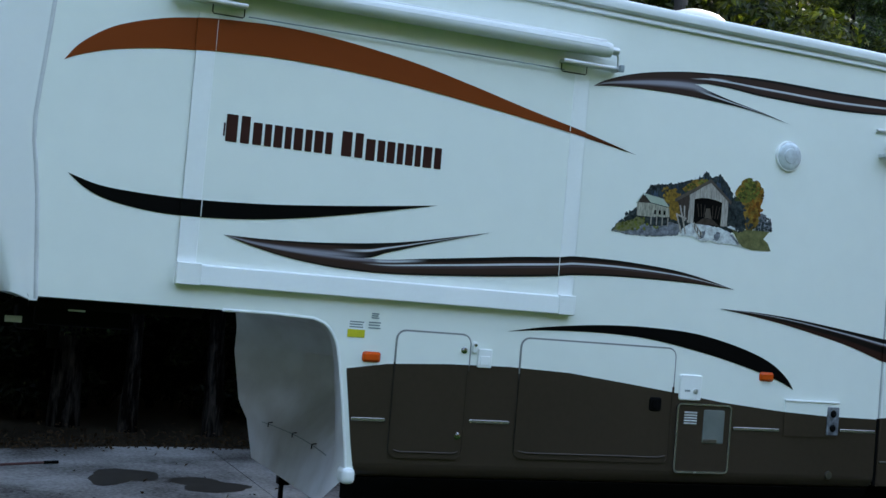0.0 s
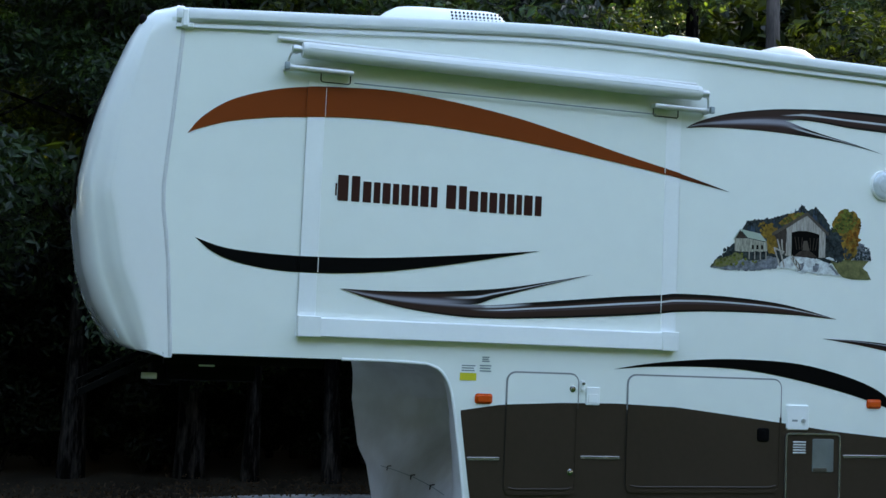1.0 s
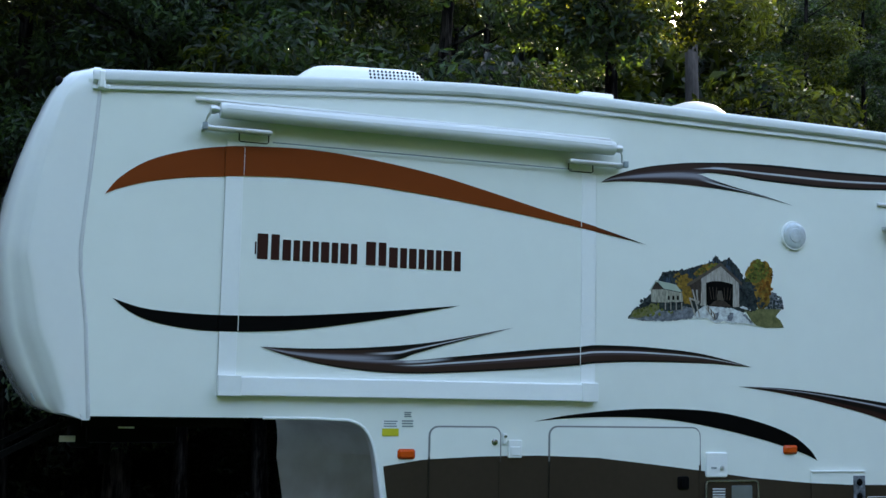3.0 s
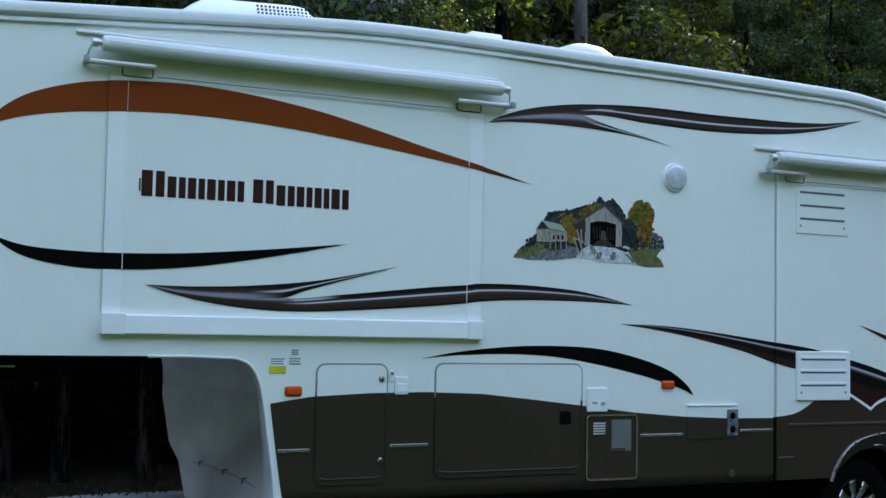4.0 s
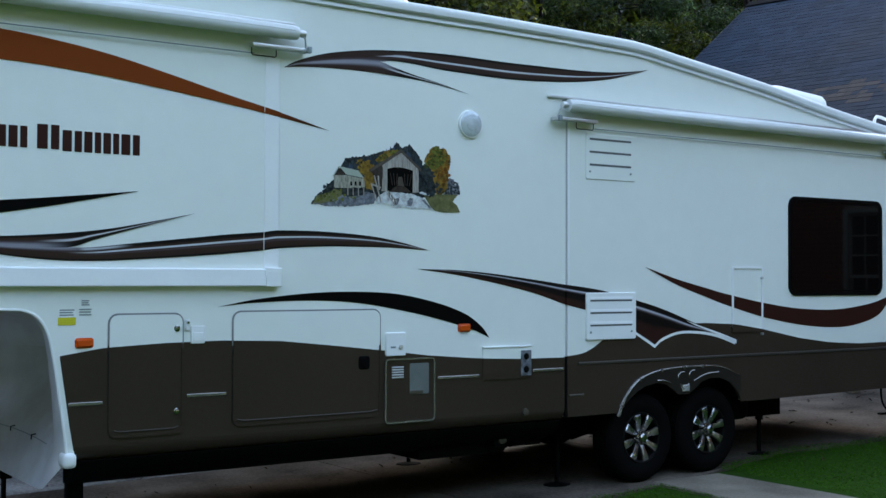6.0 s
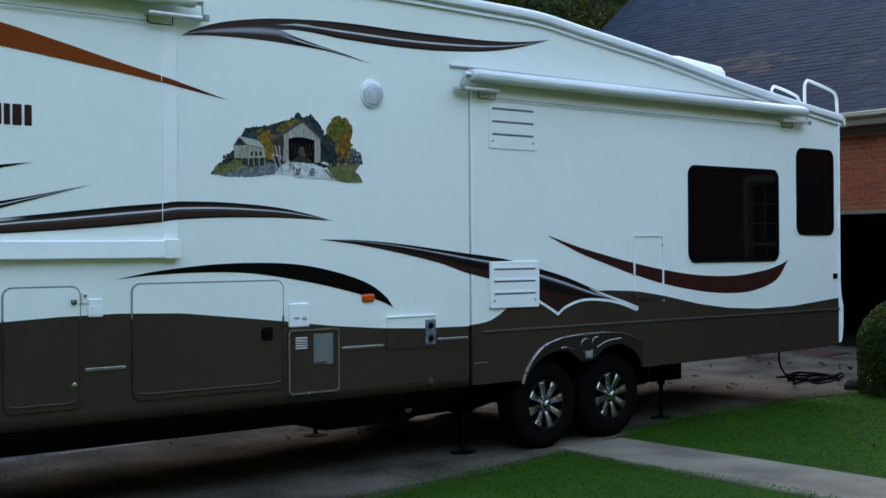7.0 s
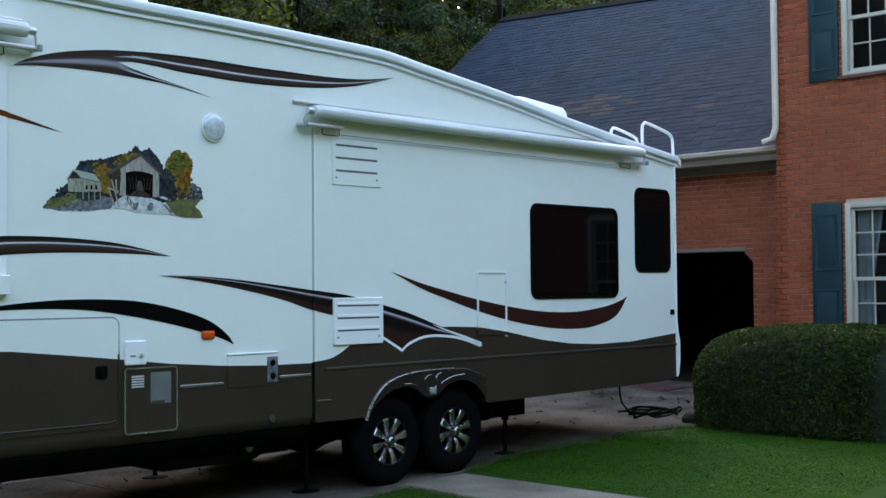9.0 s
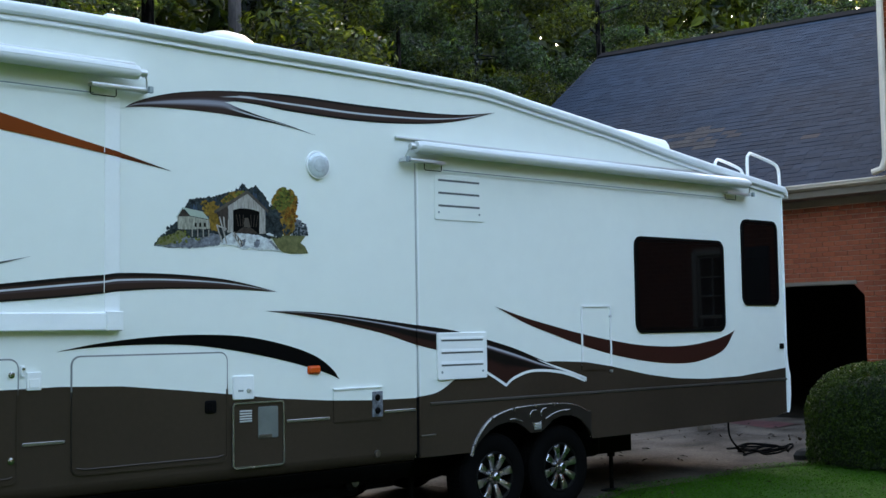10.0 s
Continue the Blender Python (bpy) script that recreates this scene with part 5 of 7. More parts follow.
lathe(bm, [(0.001, -0.03), (0.016, -0.028), (0.018, -0.018)], (3.665, 0, 1.262), "y", 12)
part("lock", bm, M_ALU, port)
part("print_bar", flat([(3.575, 1.255), (3.62, 1.255), (3.62, 1.268), (3.575, 1.268)], 0.0195), M_GREYTXT, port)
# water heater door
bm = bmesh.new()
rslab(bm, 3.53, 3.975, 0.695, 1.172, 0.03, 0.0, -0.012, 0.004)
heater = part("water_heater_door", bm, M_BROWN, trailer, "brown water heater door with a metal rim and vent")
bm = bmesh.new()
rring(bm, 3.525, 3.98, 0.69, 1.177, 0.035, 0.014, -0.010, -0.022)
part("rim", bm, M_MOULD, heater, "thin metal rim")
for k in range(5):
    bm = bmesh.new()
    rslab(bm, 3.59, 3.695, 1.028 + k * 0.019, 1.040 + k * 0.019, 0.004, -0.012, -0.018, 0.003)
    part("louvre", bm, M_ALU, heater)
bm = bmesh.new()
rslab(bm, 3.75, 3.925, 0.90, 1.135, 0.012, -0.012, -0.016, 0.002)
part("exhaust_screen", bm, material("screen_metal", (0.22, 0.245, 0.26), 0.3, metal=0.5, vary=0.3, fine=120), heater, "pale metal exhaust screen")
bm = bmesh.new()
rslab(bm, 3.755, 3.87, 0.902, 0.93, 0.006, -0.016, -0.020, 0.002)
part("screen_lip", bm, M_DULL, heater)
# utility hatch with outlets
bm = bmesh.new()
panel(bm, spaced(4.445, 4.925, 8), lambda x: 0.975, BROWN_F, -0.012, 0.0)
util = part("utility_hatch", bm, M_BROWN, trailer, "brown and white utility hatch with two outlets")
bm = bmesh.new()
panel(bm, spaced(4.445, 4.925, 8), BROWN_F, lambda x: 1.228, -0.012, 0.0)
part("upper_panel", bm, M_WHITE, util)
bm = boxed(4.44, 4.93, -0.020, 0.0, 1.226, 1.240, 0.004)
part("drip_cap", bm, M_TRIM, util)
bm = bmesh.new()
rslab(bm, 4.825, 4.93, 0.995, 1.20, 0.006, -0.012, -0.020, 0.003)
plate = part("outlet_plate", bm, M_STREAM, util, "grey outlet plate")
for z in (1.045, 1.15):
    bm = bmesh.new()
    lathe(bm, [(0.001, -0.030), (0.016, -0.030), (0.026, -0.022), (0.028, -0.02)], (4.877, 0, z), "y", 14)
    part("outlet", bm, M_STEEL, plate, "black round outlet")
bm = bmesh.new()
lathe(bm, [(0.001, -0.02), (0.028, -0.018), (0.032, 0.0)], (4.875, 0, 0.70), "y", 12)
part("drain_cap", bm, M_DULL, trailer, "small grey drain cap")

# refrigerator vents
# Slots are flat grey bars with their shade in the colour.
M_SLOT = material("shaded_slot", (0.10, 0.11, 0.115), 0.6)
for z0, z1, tag in ((2.62, 3.01, "flush white vent panel with three slots"), (1.262, 1.662, "white louvred vent panel with three slots")):
    bm = bmesh.new()
    d = 0.008 if z0 > 2 else 0.02
    rslab(bm, 5.515, 6.085, z0, z1, 0.02, -0.012, -0.012 - d, 0.005)
    vent = part("refrigerator_vent", bm, M_WHITE if z0 > 2 else M_TRIM, trailer, tag)
    for k in range(3):
        z = z0 + 0.115 + k * (0.109 if z0 > 2 else 0.105)
        bm = bmesh.new()
        rslab(bm, 5.555, 6.035, z, z + (0.018 if z0 > 2 else 0.014), 0.006, -0.012 - d, -0.0135 - d, 0.0008)
        part("slot", bm, M_SLOT, vent, "flat grey bar for a shaded slot")
        if z0 > 2:
            continue
        bm = bmesh.new()
        loft(bm, [[(x, y, zz) for y, zz in ((-0.012 - d, z + 0.040), (-0.014 - d, z + 0.034), (-0.0155 - d, z + 0.017), (-0.014 - d, z + 0.015), (-0.012 - d, z + 0.018))] for x in (5.55, 6.04)], cap0=True, cap1=True)
        part("louvre", bm, M_TRIM, vent)
    for x in (5.56, 6.03):
        bm = bmesh.new()
        lathe(bm, [(0.001, -0.016 - d), (0.010, -0.015 - d), (0.010, -0.012 - d)], (x, 0, z0 + 0.065), "y", 10)
        part("turn_lock", bm, M_GREYTXT, vent)
# small rear hatch
bm = bmesh.new()
rring(bm, 7.315, 7.745, 1.30, 1.90, 0.035, 0.022, -0.0125, -0.021)
hatch = part("side_hatch", bm, M_TRIM, trailer, "tall white framed hatch crossed by the maroon stripe")
bm = bmesh.new()
panel(bm, spaced(7.315, 7.745, 6), lambda x: 1.285, lambda x: BROWN_R(x), -0.023, -0.012)
part("lower_edge", bm, M_BROWN, hatch)
for z in (1.265, 1.79):
    bm = bmesh.new()
    lathe(bm, [(0.001, -0.035), (0.012, -0.033), (0.013, -0.012)], (7.725, 0, z), "y", 10)
    part("lock", bm, M_ALU, hatch)

# windows
for x0, x1, z0, z1 in ((8.125, 9.57, 1.63, 2.57), (9.935, 10.60, 1.905, 2.825)):
    bm = bmesh.new()
    y = -0.012 if x1 < 9.8 else 0.0
    rring(bm, x0 - 0.012, x1 + 0.012, z0 - 0.012, z1 + 0.012, 0.10, 0.03, y, y - 0.012)
    win = part("side_window", bm, M_STEEL, trailer, "dark tinted window with rounded corners")
    bm = bmesh.new()
    rslab(bm, x0 + 0.004, x1 - 0.004, z0 + 0.004, z1 - 0.004, 0.09, y, y - 0.008, 0.002)
    part("pane", bm, M_GLASS, win)
    bm = bmesh.new()
    rring(bm, x0 + 0.03, x1 - 0.03, z0 + 0.03, z1 - 0.03, 0.07, 0.012, y - 0.008, y - 0.010)
    part("inner_frame", bm, M_BLACK, win)
# rear corner post
bm = bmesh.new()
loft(bm, [[(10.70, -0.0, z), (10.70, -0.015, z), (10.715, -0.022, z), (10.715 + w, -0.022, z), (10.73 + w, -0.01, z), (10.73 + w, 0.06, z)] for z, w in ((0.70, 0.0), (0.74, 0.025), (0.9, 0.05), (1.12, 0.05), (1.20, 0.02), (1.35, 0.0), (3.18, 0.0))], cap0=True, cap1=True)
part("rear_corner_post", bm, M_TRIM, trailer, "white rear corner post thickened at the bumper")
bm = bmesh.new()
rslab(bm, 10.60, 10.66, 1.41, 1.47, 0.01, 0.0, -0.025, 0.006)
part("cable_inlet", bm, M_STEEL, trailer, "small black cable inlet")


# fender trim round the arches
bm = bmesh.new()
FT = smooth_line([(5.885, 0.60), (5.94, 0.72), (6.04, 0.84), (6.16, 0.918), (6.37, 0.972), (6.66, 0.992), (7.03, 0.99), (7.23, 0.96), (7.37, 0.90)], 50)
tube(bm, [(x, -0.022, z) for x, z in FT], [0.015 if i < 14 else 0.009 if i < 36 else 0.009 - 0.006 * (i - 36) / 14 for i in range(50)], 8)
fender = part("fender_trim", bm, M_MOULD, trailer, "bright curved metal trim over the wheel arches")
for k in (3, 12, 20, 28, 35):
    bm = bmesh.new()
    x, z = FT[k]
    lathe(bm, [(0.001, -0.040), (0.012, -0.039), (0.017, -0.030), (0.017, -0.012)], (x, 0, z - 0.006), "y", 10)
    part("rivet", bm, M_DULL, fender)
bm = bmesh.new()
panel(bm, spaced(5.90, 7.42, 60, ARCHX), lambda x: skirt_z(x), lambda x: float(np.interp(x, [p[0] for p in FT], [p[1] for p in FT])), -0.026, -0.0125)
part("fender", bm, material("fender_plastic", (0.022, 0.0175, 0.0145), 0.35, vary=0.15, spec=0.2), trailer, "glossy dark fender panel over both wheels")
curls = [smooth_line([(6.80, -0.03, 0.865), (6.90, -0.03, 0.905), (7.0, -0.03, 0.925), (7.12, -0.03, 0.93)], 14), smooth_line([(6.34, -0.03, 0.885), (6.42, -0.03, 0.885), (6.50, -0.03, 0.86)], 8)]
for cx, cz, a0, a1 in ((6.66, 0.905, 60, 200), (6.80, 0.915, 80, 210), (6.68, 0.862, 200, 340), (6.69, 0.835, 200, 330)):
    curls.append([(cx + 0.06 * math.cos(radians(a)), -0.03, cz + 0.045 * math.sin(radians(a))) for a in np.linspace(a0, a1, 10)])
for pts in curls:
    bm = bmesh.new()
    tube(bm, pts, 0.0055, 6)
    part("emblem_curl", bm, M_MOULD, fender, "raised curl in grey metal")
bm = boxed(6.655, 6.74, -0.034, -0.02, 0.775, 0.835, 0.003)
part("fender_badge", bm, M_ALU, trailer, "small pale badge between the wheels")

# wheels


M_SPOKE = material("machined_alloy", (0.44, 0.44, 0.45), 0.27, metal=1.0, vary=0.2, scale=10)


def wheel(cx, cz):
    R = 0.385
    rim = bmesh.new()
    lathe(rim, [(0.205, 0.30), (0.213, 0.075), (0.224, 0.058), (0.218, 0.052), (0.200, 0.060), (0.19, 0.16), (0.06, 0.17), (0.001, 0.17)], (cx, 0, cz), "y", 40)
    hub = part("wheel", rim, material("black_wheel", (0.005, 0.005, 0.005), 0.4, vary=0.1, spec=0.08), trailer, "alloy wheel with chrome spokes and a black tyre")
    bm = bmesh.new()
    lathe(bm, [(0.222, 0.062), (0.235, 0.052), (0.30, 0.042), (0.345, 0.048), (0.368, 0.062), (0.380, 0.082), (R, 0.11), (R, 0.25), (0.37, 0.285), (0.30, 0.30), (0.21, 0.29)], (cx, 0, cz), "y", 56)
    for k in range(56):
        a = 2 * math.pi * k / 56
        u, v = Vector((math.cos(a), 0, math.sin(a))), Vector((-math.sin(a), 0, math.cos(a)))
        for y0, y1 in ((0.088, 0.135), (0.145, 0.195), (0.205, 0.255)):
            c = Vector((cx, 0, cz)) + u * (R - 0.002)
            q = [c + v * s * 0.014 + Vector((0, y, 0)) + u * h for h in (0, 0.008) for s, y in ((-1, y0), (1, y0), (1, y1), (-1, y1))]
            vs = [bm.verts.new(p) for p in q]
            for f in ((4, 5, 6, 7), (0, 1, 5, 4), (1, 2, 6, 5), (2, 3, 7, 6), (3, 0, 4, 7)):
                bm.faces.new([vs[i] for i in f])
    part("tyre", bm, M_RUBBER, hub, "black rubber tyre")
    bm = bmesh.new()
    lathe(bm, [(0.2085, 0.070), (0.2075, 0.078), (0.203, 0.110), (0.198, 0.150)], (cx, 0, cz), "y", 48)
    part("rim_barrel", bm, M_SPOKE, hub, "polished inner rim")
    for k in range(8):
        a = 2 * math.pi * k / 8 + 0.25
        u, v = Vector((math.cos(a), 0, math.sin(a))), Vector((-math.sin(a), 0, math.cos(a)))
        bm = bmesh.new()
        rows = []
        for r, w, y in ((0.056, 0.018, 0.080), (0.080, 0.021, 0.066), (0.12, 0.026, 0.056), (0.155, 0.031, 0.049), (0.184, 0.035, 0.047), (0.202, 0.036, 0.049), (0.212, 0.034, 0.060)):
            c = Vector((cx, 0, cz)) + u * r
            rows.append([c + v * w * e + Vector((0, y + dy, 0)) for e, dy in ((-1.0, 0.030), (-1.0, 0.010), (-0.86, 0.003), (-0.3, 0.0), (0.3, 0.0), (0.86, 0.003), (1.0, 0.010), (1.0, 0.030))])
        loft(bm, rows, cap0=True, cap1=True)
        part("spoke", bm, M_SPOKE, hub, "bright alloy spoke")
    bm = bmesh.new()
    lathe(bm, [(0.001, 0.020), (0.030, 0.022), (0.040, 0.032), (0.042, 0.055), (0.062, 0.060), (0.064, 0.09)], (cx, 0, cz), "y", 24)
    part("hub_cap", bm, M_CHROME, hub, "chrome hub cap")
    for k in range(8):
        a = 2 * math.pi * k / 8
        bm = bmesh.new()
        lathe(bm, [(0.001, 0.036), (0.008, 0.037), (0.010, 0.062)], (cx + 0.053 * math.cos(a), 0, cz + 0.053 * math.sin(a)), "y", 8)
        part("lug_nut", bm, M_BRONZE, hub)


wheel(6.235, 0.385)
wheel(7.075, 0.40)
for cx, cz in ((6.235, 0.385), (7.075, 0.40)):
    bm = bmesh.new()
    lathe(bm, [(0.10, 2.14), (0.30, 2.14), (0.37, 2.16), (0.385, 2.2), (0.385, 2.33), (0.36, 2.37), (0.22, 2.38), (0.20, 2.30), (0.001, 2.30)], (cx, 0, cz), "y", 32)
    part("far_tyre", bm, M_RUBBER, trailer)
    bm = bmesh.new()
    tube(bm, [(cx, 0.25, cz), (cx, 2.2, cz)], 0.045, 10)
    part("axle", bm, M_STEEL, trailer, "black axle")
# underbody parts
bm = bmesh.new()
for y in (0.38, W - 0.46):
    box(bm, 1.3, 8.5, y + 0.03, y + 0.11, 0.42, 0.64)
part("chassis_beam", bm, M_STEEL, trailer)
part("waste_tank", boxed(4.0, 4.9, 0.25, 1.5, 0.34, 0.56, 0.05), M_STEEL, trailer, "black waste tank")
part("spare_carrier", boxed(7.55, 7.88, 0.25, 0.9, 0.42, 0.66, 0.07, 3), M_STEEL, trailer, "black box behind the wheels")
bm = bmesh.new()
tube(bm, [(4.95, 0.3, 0.42), (5.25, 0.3, 0.42), (5.25, 0.3, 0.55)], 0.045, 10)
part("drain_pipe", bm, M_STEEL, trailer, "black drain pipe")
bm = bmesh.new()
tube(bm, [(4.75, 0.18, 0.45), (4.75, 0.8, 0.47)], 0.05, 10)
part("drain_pipe", bm, M_STEEL, trailer)
bm = bmesh.new()
lathe(bm, [(0.001, -0.02), (0.04, -0.018), (0.045, 0.03)], (4.78, 0.18, 0.47), "y", 12)
part("pipe_cap", bm, M_DULL, trailer)
bm = bmesh.new()
for y in (0.6, 1.75):
    tube(bm, [(5.3, y, 0.5), (5.9, y, 0.36), (6.65, y, 0.50), (7.4, y, 0.38), (7.75, y, 0.5)], 0.03, 6)
part("leaf_spring", bm, M_STEEL, trailer)
for x, y in ((5.60, 0.45), (5.20, 2.20), (8.23, 0.45)):
    bm = bmesh.new()
    g = gz(x)
    tube(bm, [(x, y, 0.64), (x, y, 0.38)], 0.04, 10)
    tube(bm, [(x, y, 0.38), (x, y, g + 0.02)], 0.022, 10)
    loft(bm, [[(x + 0.13 * math.cos(a) * s, y + 0.10 * math.sin(a) * s, g + h) for a in np.linspace(0, 2 * math.pi, 12, endpoint=False)] for s, h in ((1.0, 0.0), (1.0, 0.008), (0.3, 0.022))], cap0=True, cap1=True)
    part("stabiliser_jack", bm, M_STEEL, trailer, "black stabiliser jack with a foot plate")

# on the roof
AX0, AX1, AY0, AY1 = 0.60, 1.68, 0.80, 1.64
bm = bmesh.new()
rows = []
for z, ix0, ix1, iy in ((3.86, 0.0, 0.0, 0.0), (4.02, 0.02, 0.01, 0.005), (4.07, 0.06, 0.03, 0.012), (4.11, 0.11, 0.06, 0.025), (4.145, 0.17, 0.085, 0.05), (4.165, 0.28, 0.12, 0.10), (4.172, 0.40, 0.2, 0.18)):
    tilt = lambda x: 0.045 * (x - 1.1) + 0.0
    loop = rrect(AX0 + ix0, AX1 - ix1, AY0 + iy, AY1 - iy, 0.10, 4)
    rows.append([(x, y, z + tilt(x)) for x, y in loop])
loft(bm, rows, cap1=True)
ac = part("air_conditioner", bm, M_TRIM, trailer, "white rooftop air conditioner shroud with perforated side")
for r in range(4):
    for c in range(14):
        x, z = 1.19 + c * 0.031 - r * 0.002, 4.040 + r * 0.027 + 0.045 * (1.19 + c * 0.031 - 1.1)
        bm = bmesh.new()
        lathe(bm, [(0.0095, -0.004), (0.001, -0.004)], (x, AY0 + 0.003 + max(0, (z - 4.05) * 0.3), z), "y", 8)
        part("grille_hole", bm, M_STEEL, ac)
bm = bmesh.new()
lathe(bm, [(0.33, -0.06), (0.32, 0.03), (0.28, 0.10), (0.20, 0.165), (0.10, 0.20), (0.001, 0.21)], (3.94, 0.80, 3.945), "z", 28)
part("skylight", bm, M_BEIGE, trailer, "pale domed skylight")
bm = boxed(2.83, 3.11, 0.60, 0.88, 3.90, 4.10, 0.02)
part("roof_vent", bm, M_TRIM, trailer, "low white roof vent lid")
bm = boxed(4.75, 4.95, 0.5, 0.7, 3.86, 4.0, 0.02)
part("roof_vent", bm, M_TRIM, trailer)
bm = bmesh.new()
rows = []
for z, a, b, iy in ((3.40, 0, 0, 0), (3.685, 0.0, 0.0, 0.0), (3.765, 0.02, 0.01, 0.01), (3.815, 0.08, 0.03, 0.04), (3.835, 0.2, 0.08, 0.1)):
    rows.append([(x, y, z - 0.075 * (x - 9.3)) for x, y in rrect(8.86 + a, 9.80 - b, 0.78 + iy, 1.62 - iy, 0.08, 4)])
loft(bm, rows, cap1=True)
part("roof_cover", bm, M_TRIM, trailer, "low white rear roof cover")
bm = bmesh.new()
tube(bm, smooth_line([(1.95, 1.0, 3.92), (2.02, 1.0, 4.05), (2.12, 1.0, 4.08), (2.2, 1.0, 4.03), (2.22, 1.0, 3.92)], 16), 0.008, 6)
tube(bm, [(9.95, 0.5, 3.33), (10.02, 0.55, 3.50)], 0.005, 5)
part("antenna", bm, M_GREYTXT, trailer, "thin roof antenna wire")
ladder = None
for y, x0 in ((0.12, 10.27), (0.60, 10.33)):
    bm = bmesh.new()
    tube(bm, smooth_line([(x0, y, roof_z(x0) - 0.02), (x0, y, roof_z(x0) + 0.24), (x0 + 0.03, y, roof_z(x0) + 0.30), (x0 + 0.10, y, roof_z(x0) + 0.31), (10.78, y, roof_z(10.6) + 0.275), (10.86, y, roof_z(10.6) + 0.22), (10.89, y, roof_z(10.6) + 0.10), (10.89, y, 2.6), (10.89, y, 0.9)], 60), 0.017, 10)
    rail = part("ladder", bm, M_TRIM, ladder or trailer, "white tubular rear ladder" if ladder is None else "")
    ladder = ladder or rail
for z in np.arange(1.0, 3.2, 0.3):
    bm = bmesh.new()
    tube(bm, [(10.89, 0.12, z), (10.89, 0.60, z)], 0.014, 8)
    part("rung", bm, M_TRIM, ladder)

# ---- house ----
GX, MX, BASE = 15.62, 15.02, 0.14
house = thing("house", (18, 1.1, BASE), "two-storey red brick house with a garage wing and slate-blue shingle roof", "house")
bm = bmesh.new()
# mortar backing: garage front with its opening, and the main front with window openings
GO0, GO1, GOZ, CH = 1.80, 4.30, 2.30, 0.20
box(bm, GX + 0.012, GX + 0.25, 1.05, GO0, BASE - 0.3, 3.62)
box(bm, GX + 0.012, GX + 0.25, GO0, GO1, GOZ, 3.62)
box(bm, GX + 0.012, GX + 0.25, GO1, 11.0, BASE - 0.3, 3.62)
box(bm, GX + 0.012, 24.6, 10.85, 11.0, BASE - 0.3, 3.62)
part("garage_wall", bm, M_MORTAR, house, "red brick garage wall")
WINS = [(-1.02, -0.01, 0.74, 2.88), (-4.55, -3.55, 0.74, 2.88), (-1.02, -0.01, 4.68, 6.30), (-4.55, -3.55, 4.68, 6.30)]
bm = bmesh.new()
ycuts, zcuts = [-10.0, -4.55, -3.55, -1.02, -0.01, 1.05], [BASE - 0.3, 0.74, 2.88, 4.68, 6.30, 7.2]
for y0, y1 in zip(ycuts, ycuts[1:]):
    for z0, z1 in zip(zcuts, zcuts[1:]):
        if not any(a == y0 and b == y1 and c == z0 and d == z1 for a, b, c, d in WINS):
            box(bm, MX + 0.012, MX + 0.25, y0, y1, z0, z1)
box(bm, MX + 0.012, 24.6, 0.9, 1.05, BASE - 0.3, 7.2)
box(bm, MX + 0.25, 24.6, -10.0, -9.85, BASE - 0.3, 7.2)
main_wall = part("main_wall", bm, M_MORTAR, house, "red brick front wall")
# garage interior: near-black lining, its shade put into the colour
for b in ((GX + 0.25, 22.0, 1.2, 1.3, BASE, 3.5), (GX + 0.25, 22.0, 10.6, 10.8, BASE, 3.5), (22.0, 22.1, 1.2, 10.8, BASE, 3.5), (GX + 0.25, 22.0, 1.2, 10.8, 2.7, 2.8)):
    part("garage_lining", boxed(*b), M_INSIDESHADE, house, "garage interior with its shade painted near-black")
bm = bmesh.new()
loft(bm, [[(x, GO0, GOZ - CH), (x, GO0 + CH, GOZ), (x, GO0, GOZ)] for x in (GX + 0.005, GX + 0.25)], cap0=True, cap1=True)
part("corner_brace", bm, material("brown_trim", (0.26, 0.066, 0.032), 0.85), house)
bm = bmesh.new()
box(bm, GX - 0.006, GX + 0.25, GO0 + CH * 0.6, GO1, GOZ - 0.03, GOZ + 0.03, 0.004)
part("door_head", bm, M_SOFFIT, house)
# eaves and gutter of the garage wing
bm = bmesh.new()
box(bm, GX - 0.02, GX + 0.10, 1.08, 11.2, 3.50, 3.62)
part("frieze_board", bm, M_SOFFIT, house, "tan board under the eaves")
bm = bmesh.new()
box(bm, GX - 0.42, GX + 0.2, 1.08, 11.2, 3.60, 3.63)
part("soffit", bm, M_SOFFIT, house)
bm = bmesh.new()
loft(bm, [[(GX - 0.42, y, 3.705), (GX - 0.46, y, 3.708), (GX - 0.51, y, 3.74), (GX - 0.52, y, 3.775), (GX - 0.535, y, 3.782), (GX - 0.53, y, 3.80), (GX - 0.51, y, 3.795), (GX - 0.50, y, 3.745), (GX - 0.45, y, 3.72), (GX - 0.42, y, 3.72)] for y in (1.09, 6, 11.2)], cap0=True, cap1=True)
part("gutter", bm, M_CREAM, house, "cream metal gutter")
part("fascia_board", boxed(GX - 0.425, GX - 0.40, 1.085, 11.2, 3.60, 3.80, 0.004), M_SOFFIT, house, "brown fascia board behind the gutter")
bm = bmesh.new()
tube(bm, smooth_line([(MX - 0.05, 1.02, 7.3), (MX - 0.05, 1.02, 4.4), (MX - 0.05, 1.02, 4.05), (MX - 0.06, 1.05, 3.92), (MX - 0.06, 1.11, 3.86), (MX - 0.06, 1.22, 3.845)], 24), 0.05, 8)
part("downspout", bm, M_CREAM, house, "cream downspout ending above the garage roof")
# garage roof: shingles laid in courses
PITCH = 0.80
RX0, RZ0, RX1 = GX - 0.50, 3.80, 20.45


